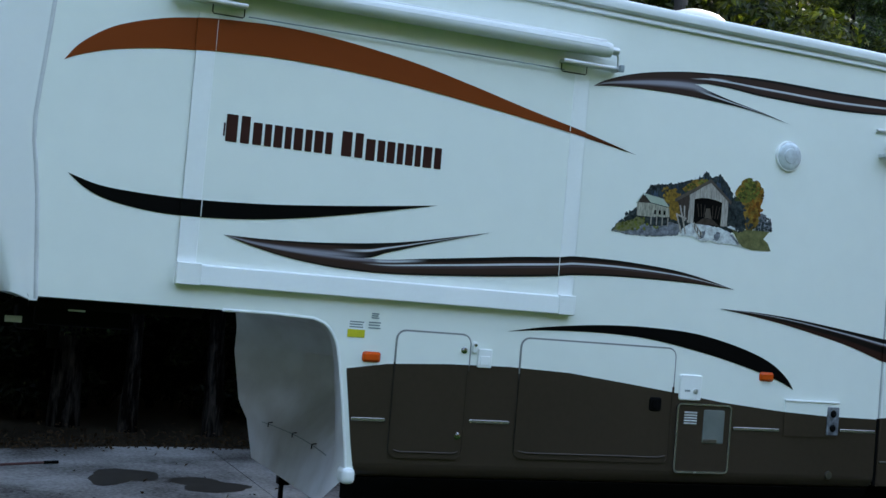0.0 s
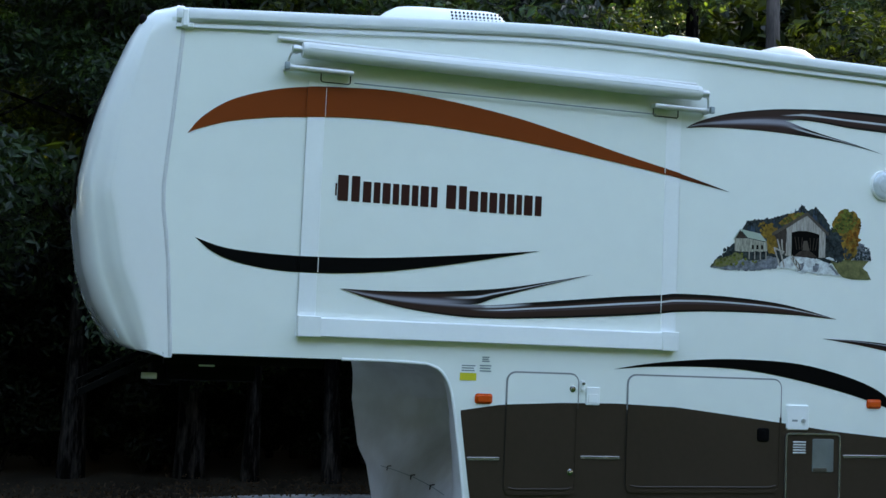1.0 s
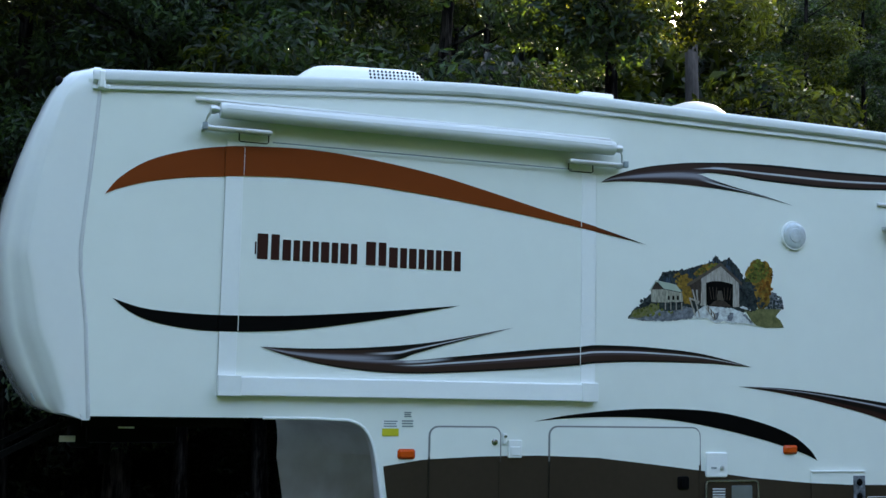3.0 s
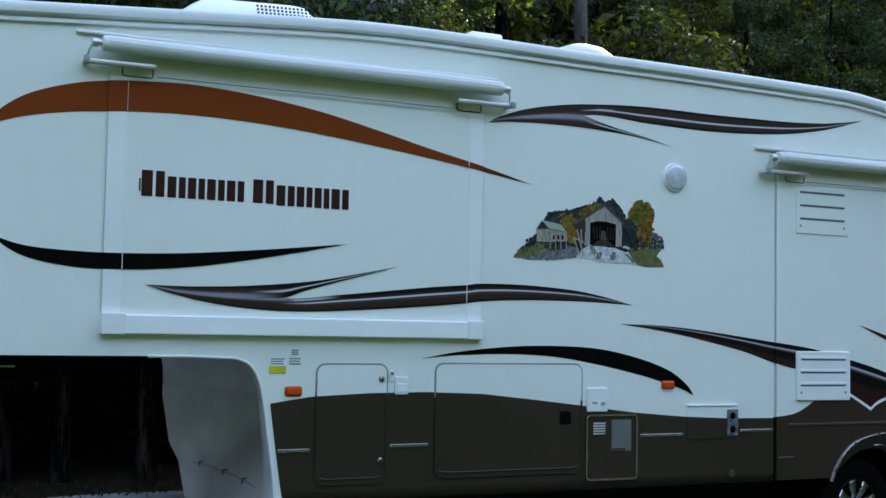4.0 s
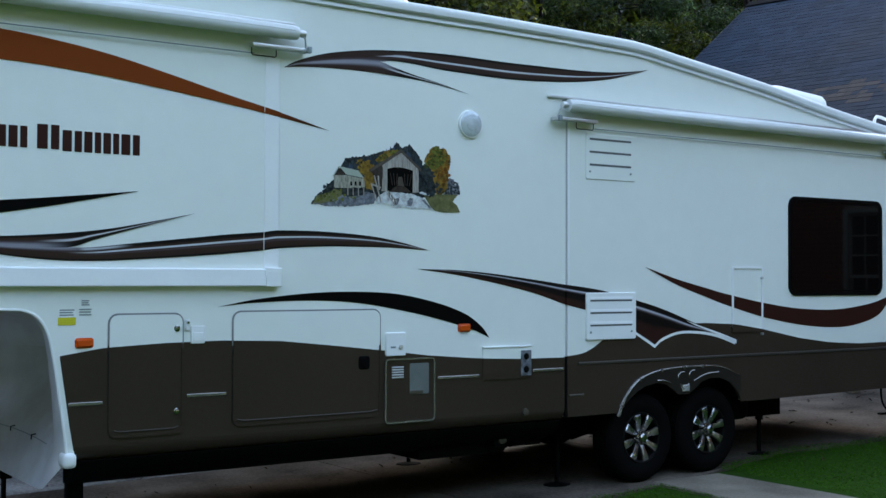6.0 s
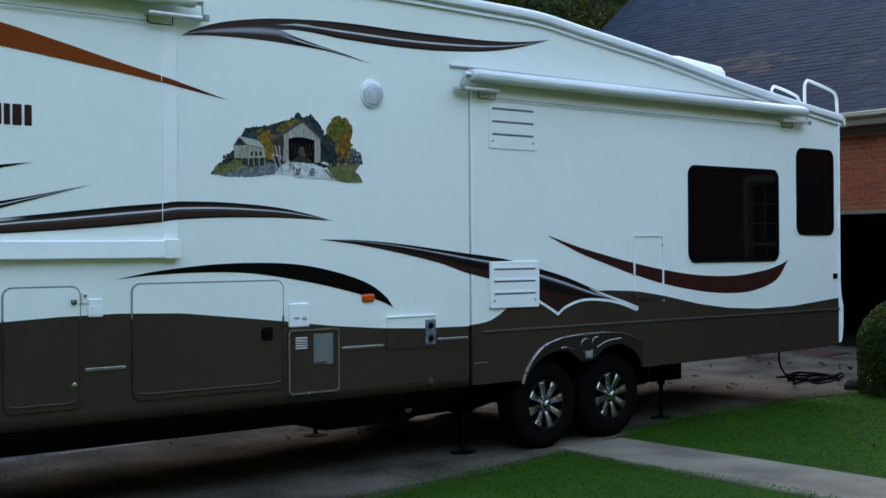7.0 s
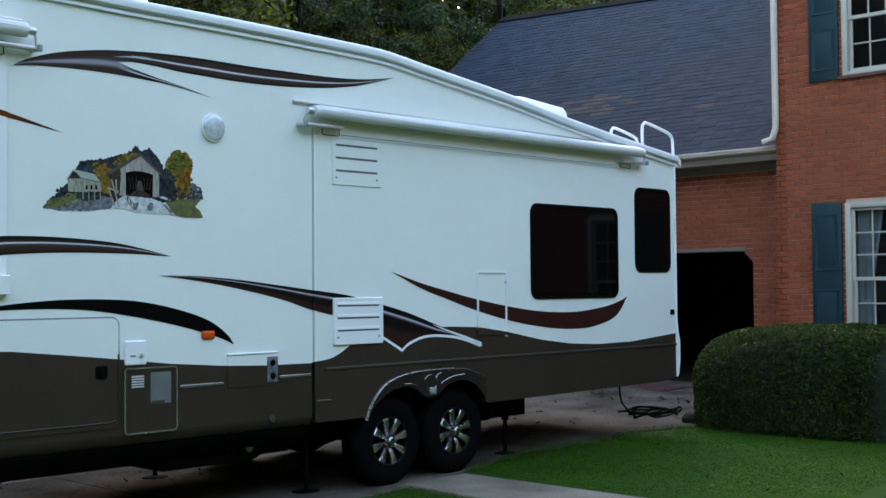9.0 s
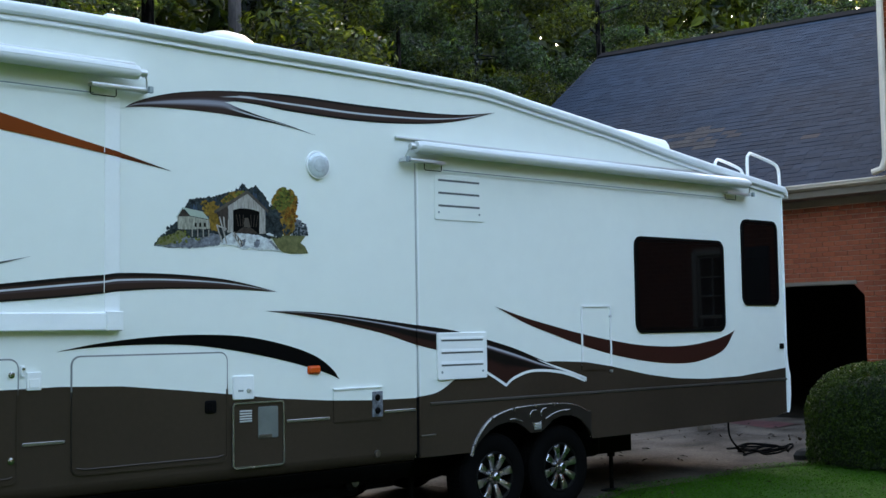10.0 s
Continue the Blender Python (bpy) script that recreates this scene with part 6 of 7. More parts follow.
def steep(y):
    """The roof's pitch: its ridge settles a little towards the main house."""
    return PITCH + 0.01 - 0.0095 * (11.1 - y)


roof_bm = bmesh.new()
ROOF_Y = list(np.linspace(1.1, 11.1, 9))
loft(roof_bm, [[(x, y, RZ0 - 0.03 + steep(y) * (x - RX0)) for y in ROOF_Y] for x in (RX0, RX1)], closed=False)
loft(roof_bm, [[(x, y, RZ0 - 0.03 + steep(y) * (2 * RX1 - x - RX0)) for y in ROOF_Y] for x in (RX1, RX1 + 5)], closed=False)
roof_deck = part("garage_roof", roof_bm, M_SHINGLE, house, "steep slate-blue shingle roof")
bm = bmesh.new()
box(bm, RX0, RX0 + 0.02, 11.08, 11.13, 3.6, 3.8)
loft(bm, [[(x, y, z + dz) for y, dz in ((11.08, -0.2), (11.13, -0.2), (11.13, 0.0), (11.08, 0.0))] for x, z in ((RX0, RZ0), (RX1, RZ0 + steep(11.1) * (RX1 - RX0)), (RX1 + 5, RZ0 + PITCH * (RX1 - RX0 - 5)))], cap0=True, cap1=True)
part("rake_board", bm, M_SOFFIT, house)
rnd = random.Random(5)
norm = Vector((-PITCH, 0, 1)).normalized()
verts, faces, tones, shingle_mesh = [], [], [], {}
run = 0.145
up = Vector((1, 0, PITCH)).normalized()
length = (RX1 - RX0) * math.sqrt(1 + PITCH ** 2)
for c in range(int(length / run)):
    y = 1.09 - rnd.uniform(0, 0.3)
    while y < 11.1:
        w = rnd.choice((0.30, 0.32, 0.34, 0.16))
        y0, y1 = max(y, 1.09), min(y + w - 0.006, 11.12)
        if y1 - y0 > 0.02:
            s0 = c * run - 0.01
            p = Vector((RX0, 0, RZ0)) + up * s0
            q = Vector((RX0, 0, RZ0)) + up * (s0 + run + 0.03)
            lift = rnd.uniform(0.004, 0.008)
            # two ovals of tan shingles, painted as faint patches of sun
            sunpatch = max(1 - ((y0 - cy) / ry) ** 2 - ((s0 - cs) / rs) ** 2 for cy, cs, ry, rs in ((5.75, 2.0, 1.5, 0.50), (2.6, 1.6, 0.6, 0.8)))
            tan = sunpatch * (0.95 if y0 > 4 else 0.15) > rnd.random()
            if c < 19 and 1.3 < y0 < 5.2 and abs(y1 - y0 - (w - 0.006)) < 1e-6:
                key = (w, tan)
                if key not in shingle_mesh:
                    me = bpy.data.meshes.new("shingle")
                    vs = [tuple(Vector((up.x, 0, up.x * steep(3.2))) * r + norm * h + Vector((0, yy, 0))) for yy in (0, w - 0.006) for r, h in ((0, 0.0), (0, 0.006), (run + 0.03, 0.002))]
                    me.from_pydata(vs, [], [(0, 3, 4, 1), (1, 4, 5, 2), (0, 1, 2), (3, 5, 4)])
                    me.materials.append(M_SHINGLETAN if tan else M_SHINGLE)
                    shingle_mesh[key] = me
                ob = new("shingle", shingle_mesh[key])
                ob.parent = roof_deck
                at = Vector((RX0, y0, RZ0)) + up * s0
                at.z += (steep(y0) - PITCH) * (at.x - RX0) + (lift - 0.006)
                ob.location = at
                ob.rotation_euler = (math.atan(0.0095 * (at.x - RX0)), 0, 0)
                y += w
                continue
            i = len(verts)
            for yy in (y0, y1):
                for b, h in ((p, 0.0), (p, lift), (q, 0.002)):
                    v = b + norm * h
                    v.z += (steep(yy) - PITCH) * (b.x - RX0)
                    verts.append((v.x, yy, v.z))
            faces += [(i, i + 3, i + 4, i + 1), (i + 1, i + 4, i + 5, i + 2)]
            tones += [int(tan)] * 2
        y += w
me = bpy.data.meshes.new("shingles")
me.from_pydata(verts, [], faces)
me.materials.append(M_SHINGLE)
me.materials.append(M_SHINGLETAN)
me.polygons.foreach_set("material_index", tones)
ob = new("shingles", me)
ob.parent = roof_deck
tagged(ob, "overlapping slate-blue asphalt shingles", kind="stuff")
bm = bmesh.new()
zr = RZ0 + PITCH * (RX1 - RX0)
loft(bm, [[(RX1 - 0.15, y, zr - 0.115), (RX1 - 0.145, y, zr - 0.075), (RX1, y, zr + 0.045), (RX1 + 0.15, y, zr - 0.09), (RX1 + 0.16, y, zr - 0.115)] for y in np.linspace(1.09, 11.12, 30) for zr in (RZ0 + steep(y) * (RX1 - RX0),)], closed=False)
part("ridge_cap", bm, material("ridge_shingle", (0.003, 0.0035, 0.0045), 0.9, vary=0.3, spec=0.1), house)
bm = bmesh.new()
loft(bm, [[(x, y, z) for y in (-10.3, 1.3)] for x, z in ((MX - 0.4, 7.1), (20.0, 11.0), (25.0, 7.1))], closed=False)
box(bm, MX - 0.4, MX + 0.1, -10.3, 1.3, 7.0, 7.15)
part("main_roof", bm, M_SHINGLE, house)


def house_window(y0, y1, z0, z1, rows, shutter, dressed):
    bm = bmesh.new()
    for a in ((y0, y0 + 0.085, z0, z1), (y1 - 0.085, y1, z0, z1), (y0 + 0.085, y1 - 0.085, z1 - 0.07, z1), (y0 + 0.085, y1 - 0.085, z0, z0 + 0.05)):
        box(bm, MX - 0.03, MX + 0.12, *a, 0.006)
    win = part("window", bm, M_WINWHITE, house, "white double-hung window with small panes")
    zm = (z0 + z1) / 2
    for s, (a, b) in enumerate(((z0 + 0.05, zm + 0.02), (zm - 0.02, z1 - 0.07))):
        bm = bmesh.new()
        x = MX + 0.05 - 0.035 * s
        ya, yb = y0 + 0.085, y1 - 0.085
        for q in ((ya, ya + 0.045, a, b), (yb - 0.045, yb, a, b), (ya + 0.045, yb - 0.045, a, a + 0.05), (ya + 0.045, yb - 0.045, b - 0.04, b)):
            box(bm, x, x + 0.03, *q, 0.003)
        for k in range(1, 3):
            yy = ya + 0.045 + (yb - ya - 0.09) * k / 3
            box(bm, x + 0.005, x + 0.025, yy - 0.009, yy + 0.009, a + 0.04, b - 0.03)
        for k in range(1, rows):
            zz = a + 0.05 + (b - a - 0.09) * k / rows
            box(bm, x + 0.004, x + 0.026, ya + 0.04, yb - 0.04, zz - 0.009, zz + 0.009)
        part("sash", bm, M_WINWHITE, win, smooth=False)
        ycut = [ya + 0.03] + [ya + 0.045 + (yb - ya - 0.09) * k / 3 for k in (1, 2)] + [yb - 0.03]
        zcut = [a + 0.03] + [a + 0.05 + (b - a - 0.09) * k / rows for k in range(1, rows)] + [b - 0.03]
        for p0, p1 in zip(ycut, ycut[1:]):
            for q0, q1 in zip(zcut, zcut[1:]):
                glass = part("pane", boxed(x + 0.012, x + 0.017, p0 + 0.001, p1 - 0.001, q0 + 0.001, q1 - 0.001), M_HGLASS, win, smooth=False)
                glass.visible_shadow = False
    bm = bmesh.new()
    box(bm, MX - 0.06, MX + 0.1, y0 - 0.05, y1 + 0.05, z0 - 0.05, z0, 0.008)
    part("sill", bm, M_BRICKTRIM, win)
    if dressed:
        bm = bmesh.new()
        for a, b in ((y1 - 0.40, y1 - 0.06), (y0 + 0.06, y0 + 0.30)):
            loft(bm, [[(MX + 0.16 + 0.02 * math.sin(u * 60), u, z) for u in np.linspace(a - (0.08 if z > zm else -0.06), b, 16)] for z in (z0 + 0.02, zm, z1 - 0.05)], closed=False)
        part("curtain", bm, M_CURTAIN, win, "pale drawn curtain")
    # near-black sheet stands in for the unlit room behind the panes
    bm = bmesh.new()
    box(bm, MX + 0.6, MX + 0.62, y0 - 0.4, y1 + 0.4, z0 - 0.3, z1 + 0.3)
    part("room_shade", bm, M_INSIDESHADE, win)
    if shutter:
        bm = bmesh.new()
        a, b = y1 + 0.05, y1 + 0.50
        box(bm, MX - 0.035, MX - 0.002, a, b, z0 - 0.04, z1 + 0.02, 0.004)
        sh = part("shutter", bm, M_TEAL, win, "dark teal panelled shutter")
        hh = (z1 - z0)
        for c, d in ((z0 + 0.05, z0 + hh * 0.46), (z0 + hh * 0.53, z1 - 0.09)):
            bm = bmesh.new()
            loft(bm, [[(x, yy, zz) for yy, zz in ((a + i, c + i), (b - i, c + i), (b - i, d - i), (a + i, d - i))] for x, i in ((MX - 0.034, 0.055), (MX - 0.046, 0.062), (MX - 0.040, 0.085), (MX - 0.040, 0.095), (MX - 0.048, 0.115))], cap1=True)
            part("raised_panel", bm, M_TEAL, sh)


M_BRICKTRIM = material("brick_sill", (0.13, 0.055, 0.04), 0.85, vary=0.3, fine=40, bump=0.3)
M_HGLASS = bpy.data.materials.new("house_glass")
M_HGLASS.use_nodes = True
hp = M_HGLASS.node_tree.nodes["Principled BSDF"]
hp.inputs["Base Color"].default_value = (0.75, 0.8, 0.8, 1)
hp.inputs["Roughness"].default_value = 0.02
hp.inputs["Transmission Weight"].default_value = 1.0
hp.inputs["IOR"].default_value = 1.15
for i, (y0, y1, z0, z1) in enumerate(WINS):
    house_window(y0, y1, z0, z1, 3 if i < 2 else 2, True, i < 2)

# ---- hedge ----
hedge = thing("hedge", (11.6, -1.6, gz(11.6)), "clipped rounded green hedge in front of the house", "hedge")
HX0, HX1, HY0, HY1, HZ = 10.75, 12.55, -5.5, 0.10, 1.14


def hedge_point(u, v):
    """A place and way out on the hedge: u goes round it, v from its foot to the middle of its top."""
    cx, cy = (HX0 + HX1) / 2, (HY0 + HY1) / 2
    hx, hy = (HX1 - HX0) / 2, (HY1 - HY0) / 2
    a = 2 * math.pi * u
    def sq(c, e):
        return math.copysign(abs(c) ** e, c)
    e = 0.42
    ring = (sq(math.cos(a), e), sq(math.sin(a), e * 0.55))
    b = v * math.pi / 2
    rr, zz = math.cos(b) ** 0.42 if v < 1 else 0.0, math.sin(b) ** 0.62
    low = 0.965 + 0.035 * min(1, v / 0.25)
    p = Vector((cx + hx * ring[0] * rr * low, cy + hy * ring[1] * rr ** 0.62 * low, gz(11.6) + HZ * zz))
    n = Vector((ring[0] * math.cos(b), ring[1] * math.cos(b) * 0.6, math.sin(b) ** 1.5 * 1.3)).normalized()
    return p, n


# dark core: the shade between the leaves, put into a solid's colour
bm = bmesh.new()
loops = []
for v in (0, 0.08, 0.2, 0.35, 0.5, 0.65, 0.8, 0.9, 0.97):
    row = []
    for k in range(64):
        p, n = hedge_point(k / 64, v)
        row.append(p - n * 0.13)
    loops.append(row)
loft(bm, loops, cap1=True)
part("shaded_core", bm, material("hedge_core_shade", (0.010, 0.020, 0.008), 0.9, vary=0.4), hedge)


def leaf_cloud(name, spots, size, mats, seed, fold=0.25):
    """Many small folded leaves, one pair of triangles each, at spots of (place, way out)."""
    rnd = np.random.RandomState(seed)
    n = len(spots)
    c = np.array([s[0] for s in spots], float)
    d = np.array([s[1] for s in spots], float)
    d += rnd.normal(0, 0.65, (n, 3))
    d /= np.linalg.norm(d, axis=1)[:, None] + 1e-9
    t = rnd.normal(0, 1, (n, 3))
    t -= d * (t * d).sum(1)[:, None]
    t /= np.linalg.norm(t, axis=1)[:, None] + 1e-9
    w = np.cross(d, t)
    s = size * rnd.uniform(0.6, 1.4, (n, 1))
    v = np.stack([c - t * s, c + w * s * 0.45 + d * s * fold, c + t * s, c - w * s * 0.45 + d * s * fold], 1).reshape(-1, 3)
    f = (np.arange(n)[:, None] * 4 + np.array([[0, 1, 2], [0, 2, 3]]).reshape(1, -1)).reshape(-1, 3)
    me = bpy.data.meshes.new(name)
    me.from_pydata(v.tolist(), [], f.tolist())
    me.materials.append(mats)
    return me


rnd = random.Random(11)
spots = []
ring = [hedge_point(k / 1440, 0.3)[0] for k in range(1441)]
around = np.r_[0, np.cumsum([(b - a).length for a, b in zip(ring, ring[1:])])]
rib = [hedge_point(0.5, v)[0] for v in np.linspace(0, 0.97, 60)]
upward = np.r_[0, np.cumsum([(b - a).length for a, b in zip(rib, rib[1:])])]
for _ in range(90000):
    u = float(np.interp(rnd.random() * around[-1], around, np.linspace(0, 1, 1441)))
    v = float(np.interp(rnd.random() ** 0.9 * upward[-1], upward, np.linspace(0, 0.97, 60)))
    p, n = hedge_point(u, v)
    lump = noise.noise(p * 2.2) * 0.05
    spots.append((p + n * (lump + -0.10 * rnd.random() ** 1.6 + 0.02), n))
ob = new("foliage", leaf_cloud("foliage", spots, 0.020, M_HEDGE, 3))
ob.parent = hedge
ob.matrix_parent_inverse = Matrix.Translation(hedge.location).inverted()
tagged(ob, "dense small clipped leaves")

# ---- woods ----


def limbs(seed, height, girth, spread, low):
    """Trunk and limbs of one tree, and the middles of its leaf clumps."""
    rnd = random.Random(seed)
    bm = bmesh.new()
    lean = Vector((rnd.uniform(-0.03, 0.03), rnd.uniform(-0.03, 0.03), 0))
    pts = [Vector((0, 0, -0.3)) + lean * 0] + [Vector((rnd.uniform(-0.05, 0.05), rnd.uniform(-0.05, 0.05), height * k / 8)) + lean * height * k / 8 for k in range(1, 9)]
    rs = [girth * 1.35] + [girth * (1 - 0.8 * k / 8) for k in range(1, 9)]
    n, line = 44, smooth_line(pts, 44)
    wide = np.interp(np.linspace(0, 1, n), np.linspace(0, 1, 9), rs)
    loops = []
    for i, (p, r) in enumerate(zip(line, wide)):
        loop = []
        for k in range(26):
            a = 2 * math.pi * k / 26
            ridge = noise.noise(Vector((5 * math.cos(a), 5 * math.sin(a), i * 0.35 + seed))) * 0.10 + noise.noise(Vector((11 * math.cos(a), 11 * math.sin(a), i * 0.9 + seed))) * 0.07
            rr = r * (1 + ridge)
            loop.append((p[0] + rr * math.cos(a), p[1] + rr * math.sin(a), p[2]))
        loops.append(loop)
    loft(bm, loops, cap0=True, cap1=True)
    clumps = []
    for k in range(rnd.randint(13, 17)):
        z = height * (low + (0.97 - low) * (k + 0.5) / 15)
        a = k * 2.4 + rnd.uniform(-0.5, 0.5)
        far = spread * (0.45 + 0.55 * math.sin(math.pi * min(1, (z / height - low) / (1 - low) * 0.8 + 0.25))) * rnd.uniform(0.7, 1.15)
        base = lean * z + Vector((0, 0, z))
        tip = base + Vector((far * math.cos(a), far * math.sin(a), far * rnd.uniform(0.05, 0.45)))
        mid = (base + tip) / 2 + Vector((0, 0, rnd.uniform(-0.1, 0.25)))
        g = girth * 0.32 * (1 - 0.6 * z / height)
        tube(bm, smooth_line([base, mid, tip], 7), list(np.linspace(g, g * 0.15, 7)), 5)
        for s in (0.55, 0.8, 1.0):
            c = base.lerp(tip, s) + Vector((rnd.uniform(-0.5, 0.5), rnd.uniform(-0.5, 0.5), rnd.uniform(-0.3, 0.4)))
            clumps.append((c, rnd.uniform(0.55, 1.05) * spread * 0.30))
    return bm, clumps


def crown_spots(clumps, count, seed):
    rnd = np.random.RandomState(seed)
    total = sum(r * r for _, r in clumps)
    out = []
    for c, r in clumps:
        n = int(count * r * r / total)
        v = rnd.normal(0, 1, (n, 3))
        v /= np.linalg.norm(v, axis=1)[:, None]
        rad = r * rnd.uniform(0.25, 1.0, (n, 1)) ** 0.6
        p = np.array(c) + v * rad * np.array([1, 1, 0.62])
        v[:, 2] += 0.5
        out += list(zip(p, v))
    return out


def tree(name, seed, height, girth, spread, low, leaves, size, leaf, label, bark=M_BARK):
    root = thing(name, (0, 0, 0), label, "tree", group="woods behind the trailer")
    bm, clumps = limbs(seed, height, girth, spread, low)
    part("trunk", bm, bark, root, "rough dark bark")
    ob = new("crown", leaf_cloud("crown", crown_spots(clumps, leaves, seed), size, leaf, seed))
    ob.parent = root
    return root


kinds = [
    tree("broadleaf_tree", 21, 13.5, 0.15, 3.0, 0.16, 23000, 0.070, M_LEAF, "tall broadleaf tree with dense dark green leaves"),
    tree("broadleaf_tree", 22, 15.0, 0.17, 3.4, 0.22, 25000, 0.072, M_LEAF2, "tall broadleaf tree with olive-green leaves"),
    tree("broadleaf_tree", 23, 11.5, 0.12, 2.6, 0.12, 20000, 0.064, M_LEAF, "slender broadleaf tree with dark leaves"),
    tree("pine_tree", 24, 19.0, 0.21, 2.6, 0.52, 9000, 0.11, M_NEEDLE, "tall straight pine with a bare reddish-grey trunk", M_PINEBARK),
]
placed = [
    (1, 0.25, 8.4, 0.95, 0), (2, 0.95, 7.9, 0.80, 70), (2, 1.95, 7.6, 0.9, 150), (3, 12.35, 14.0, 1.02, 40), (0, -1.2, 8.6, 0.95, 130),
    (2, -2.9, 9.5, 0.9, 10), (0, 3.9, 7.0, 0.92, 200), (1, 6.6, 7.0, 0.84, 260), (0, 8.6, 12.4, 0.75, 310),
    (1, 15.3, 14.4, 0.80, 75), (0, 17.4, 15.2, 0.85, 120), (2, 20.3, 15.5, 0.95, 210), (1, 23.8, 14.5, 0.9, 20), (0, 27.4, 15.5, 1.0, 95),
    (0, -5.0, 10.8, 0.95, 190), (1, -8.0, 12.4, 1.0, 250), (0, -0.6, 12.2, 1.0, 340), (1, 2.4, 13.4, 0.95, 65), (0, 5.2, 15.2, 1.0, 170),
    (1, 8.2, 17.6, 1.0, 280), (0, 11.2, 20.2, 1.0, 15), (1, 20.4, 20.8, 1.0, 240), (0, 22.0, 20.5, 1.05, 55), (1, 26.6, 20.0, 1.05, 145),
    (0, 31.5, 20.4, 1.1, 300), (1, -4.2, 16.0, 1.05, 100), (2, 18.6, 17.6, 1.15, 20), (0, 7.0, 13.0, 0.9, 110), (2, -0.4, 15.5, 1.2, 220), (1, 3.6, 18.5, 1.0, 320), (2, 0.6, 10.4, 1.0, 90),
    # the last four stand out of view, added to block light from the left
    (3, 23.0, 23.0, 1.1, 80), (0, 38.5, 16.5, 1.3, 30), (1, 44.5, 18.5, 1.3, 100), (0, -5.9, 3.2, 0.8, 140), (1, -7.6, -1.5, 0.8, 210), (2, -9.5, 4.6, 1.0, 40), (1, -12.5, -4.0, 0.9, 220),
]
used = set()
for k, x, y, s, a in placed:
    m = pose(x, y, gz(x) - 0.06, 0, 0, a) @ Matrix.Diagonal((s, s, s, 1))
    if k not in used:
        used.add(k)
        kinds[k].matrix_basis = m
    else:
        o = copy_thing(kinds[k], m)
        o.scale = (s, s, s)

# undergrowth along the edge of the woods
shrubs = []
for v in range(2):
    root = thing("understory_shrub", (0, 0, 0), "leafy green shrub at the edge of the woods, darkened for shade", "shrub", group="undergrowth")
    rnd = random.Random(60 + v)
    clumps = []
    for k in range(9):
        a, far, h = k * 2.4, rnd.uniform(0.3, 1.1), rnd.uniform(0.9, 3.4)
        tip = (far * math.cos(a), far * math.sin(a), h)
        bm = bmesh.new()
        tube(bm, smooth_line([(0, 0, -0.1), (far * 0.35 * math.cos(a), far * 0.35 * math.sin(a), h * 0.5), tip], 6), list(np.linspace(0.03, 0.008, 6)), 5)
        part("stem", bm, M_BARK, root)
        clumps += [(Vector(tip), rnd.uniform(0.5, 0.8)), (Vector(tip) * 0.7, rnd.uniform(0.45, 0.7))]
    ob = new("foliage", leaf_cloud("foliage", crown_spots(clumps, 7500, 70 + v), 0.062, M_SHADETHICKET, 70 + v))
    ob.parent = root
    shrubs.append(root)
rnd = random.Random(77)
n = 0
# past x = 4.6 the shrubs are unseen, kept to block light
for x in (*np.arange(-8.0, 4.6, 1.6), *np.arange(7.5, 31, 4.2)):
    for row in (0, 1) if x < 4.6 else (1,):
        s = rnd.uniform(0.75, 1.2) * (1.0 if row == 0 else 1.5)
        y = 9.6 + 4.2 * row + rnd.uniform(-0.6, 0.8) + max(0, (x - 8) * 0.25)
        m = pose(x + rnd.uniform(-0.7, 0.7), y, gz(x) - 0.06, 0, 0, rnd.uniform(0, 360)) @ Matrix.Diagonal((s, s, s, 1))
        if n < 2:
            shrubs[n].matrix_basis = m
        else:
            copy_thing(shrubs[n % 2], m).scale = (s, s, s)
        n += 1

# hidden row behind the trailer, added to shade the ground there
for k, x in enumerate(np.arange(3.4, 13.6, 1.3)):
    s = rnd.uniform(1.1, 1.3)
    copy_thing(shrubs[k % 2], pose(x, rnd.uniform(6.9, 7.3), gz(x) - 0.06, 0, 0, 70 * k)).scale = (s, s, s)

# taller shrubs towards the low sun, added to block it
for k, (x, y) in enumerate(((11.4, 12.0), (13.0, 12.7), (14.5, 12.4), (15.9, 13.0), (17.4, 13.4), (19.0, 13.2))):
    s = rnd.uniform(1.55, 1.75)
    copy_thing(shrubs[k % 2], pose(x, y, gz(x) - 0.06, 0, 0, 50 * k)).scale = (s, s, s)

# low thicket under the trees
thicket = None
rnd = random.Random(90)
for k in range(16):
    x, y, s = -5.2 + k * 0.62, rnd.uniform(8.9, 10.6), rnd.uniform(0.7, 1.05)
    if thicket is None:
        thicket = thing("low_thicket", (0, 0, 0), "low leafy thicket under the trees, painted near-black for shade", "shrub", group="undergrowth")
        clumps = []
        for j in range(12):
            a, far, h = j * 2.4, rnd.uniform(0.2, 0.9), rnd.uniform(0.3, 1.9)
            tip = (far * math.cos(a), far * math.sin(a), h)
            bm = bmesh.new()
            tube(bm, smooth_line([(0, 0, -0.1), (far * 0.4 * math.cos(a), far * 0.4 * math.sin(a), h * 0.5), tip], 5), list(np.linspace(0.02, 0.006, 5)), 5)
            part("stem", bm, M_BARK, thicket)
            clumps.append((Vector(tip), rnd.uniform(0.4, 0.6)))
        ob = new("foliage", leaf_cloud("foliage", crown_spots(clumps, 5500, 91), 0.07, M_SHADETHICKET, 91))
        ob.parent = thicket
        thicket.matrix_basis = pose(x, y, gz(x) - 0.06) @ Matrix.Diagonal((s, s, s, 1))
    else:
        copy_thing(thicket, pose(x, y, gz(x) - 0.06, 0, 0, k * 77)).scale = (s, s, s)

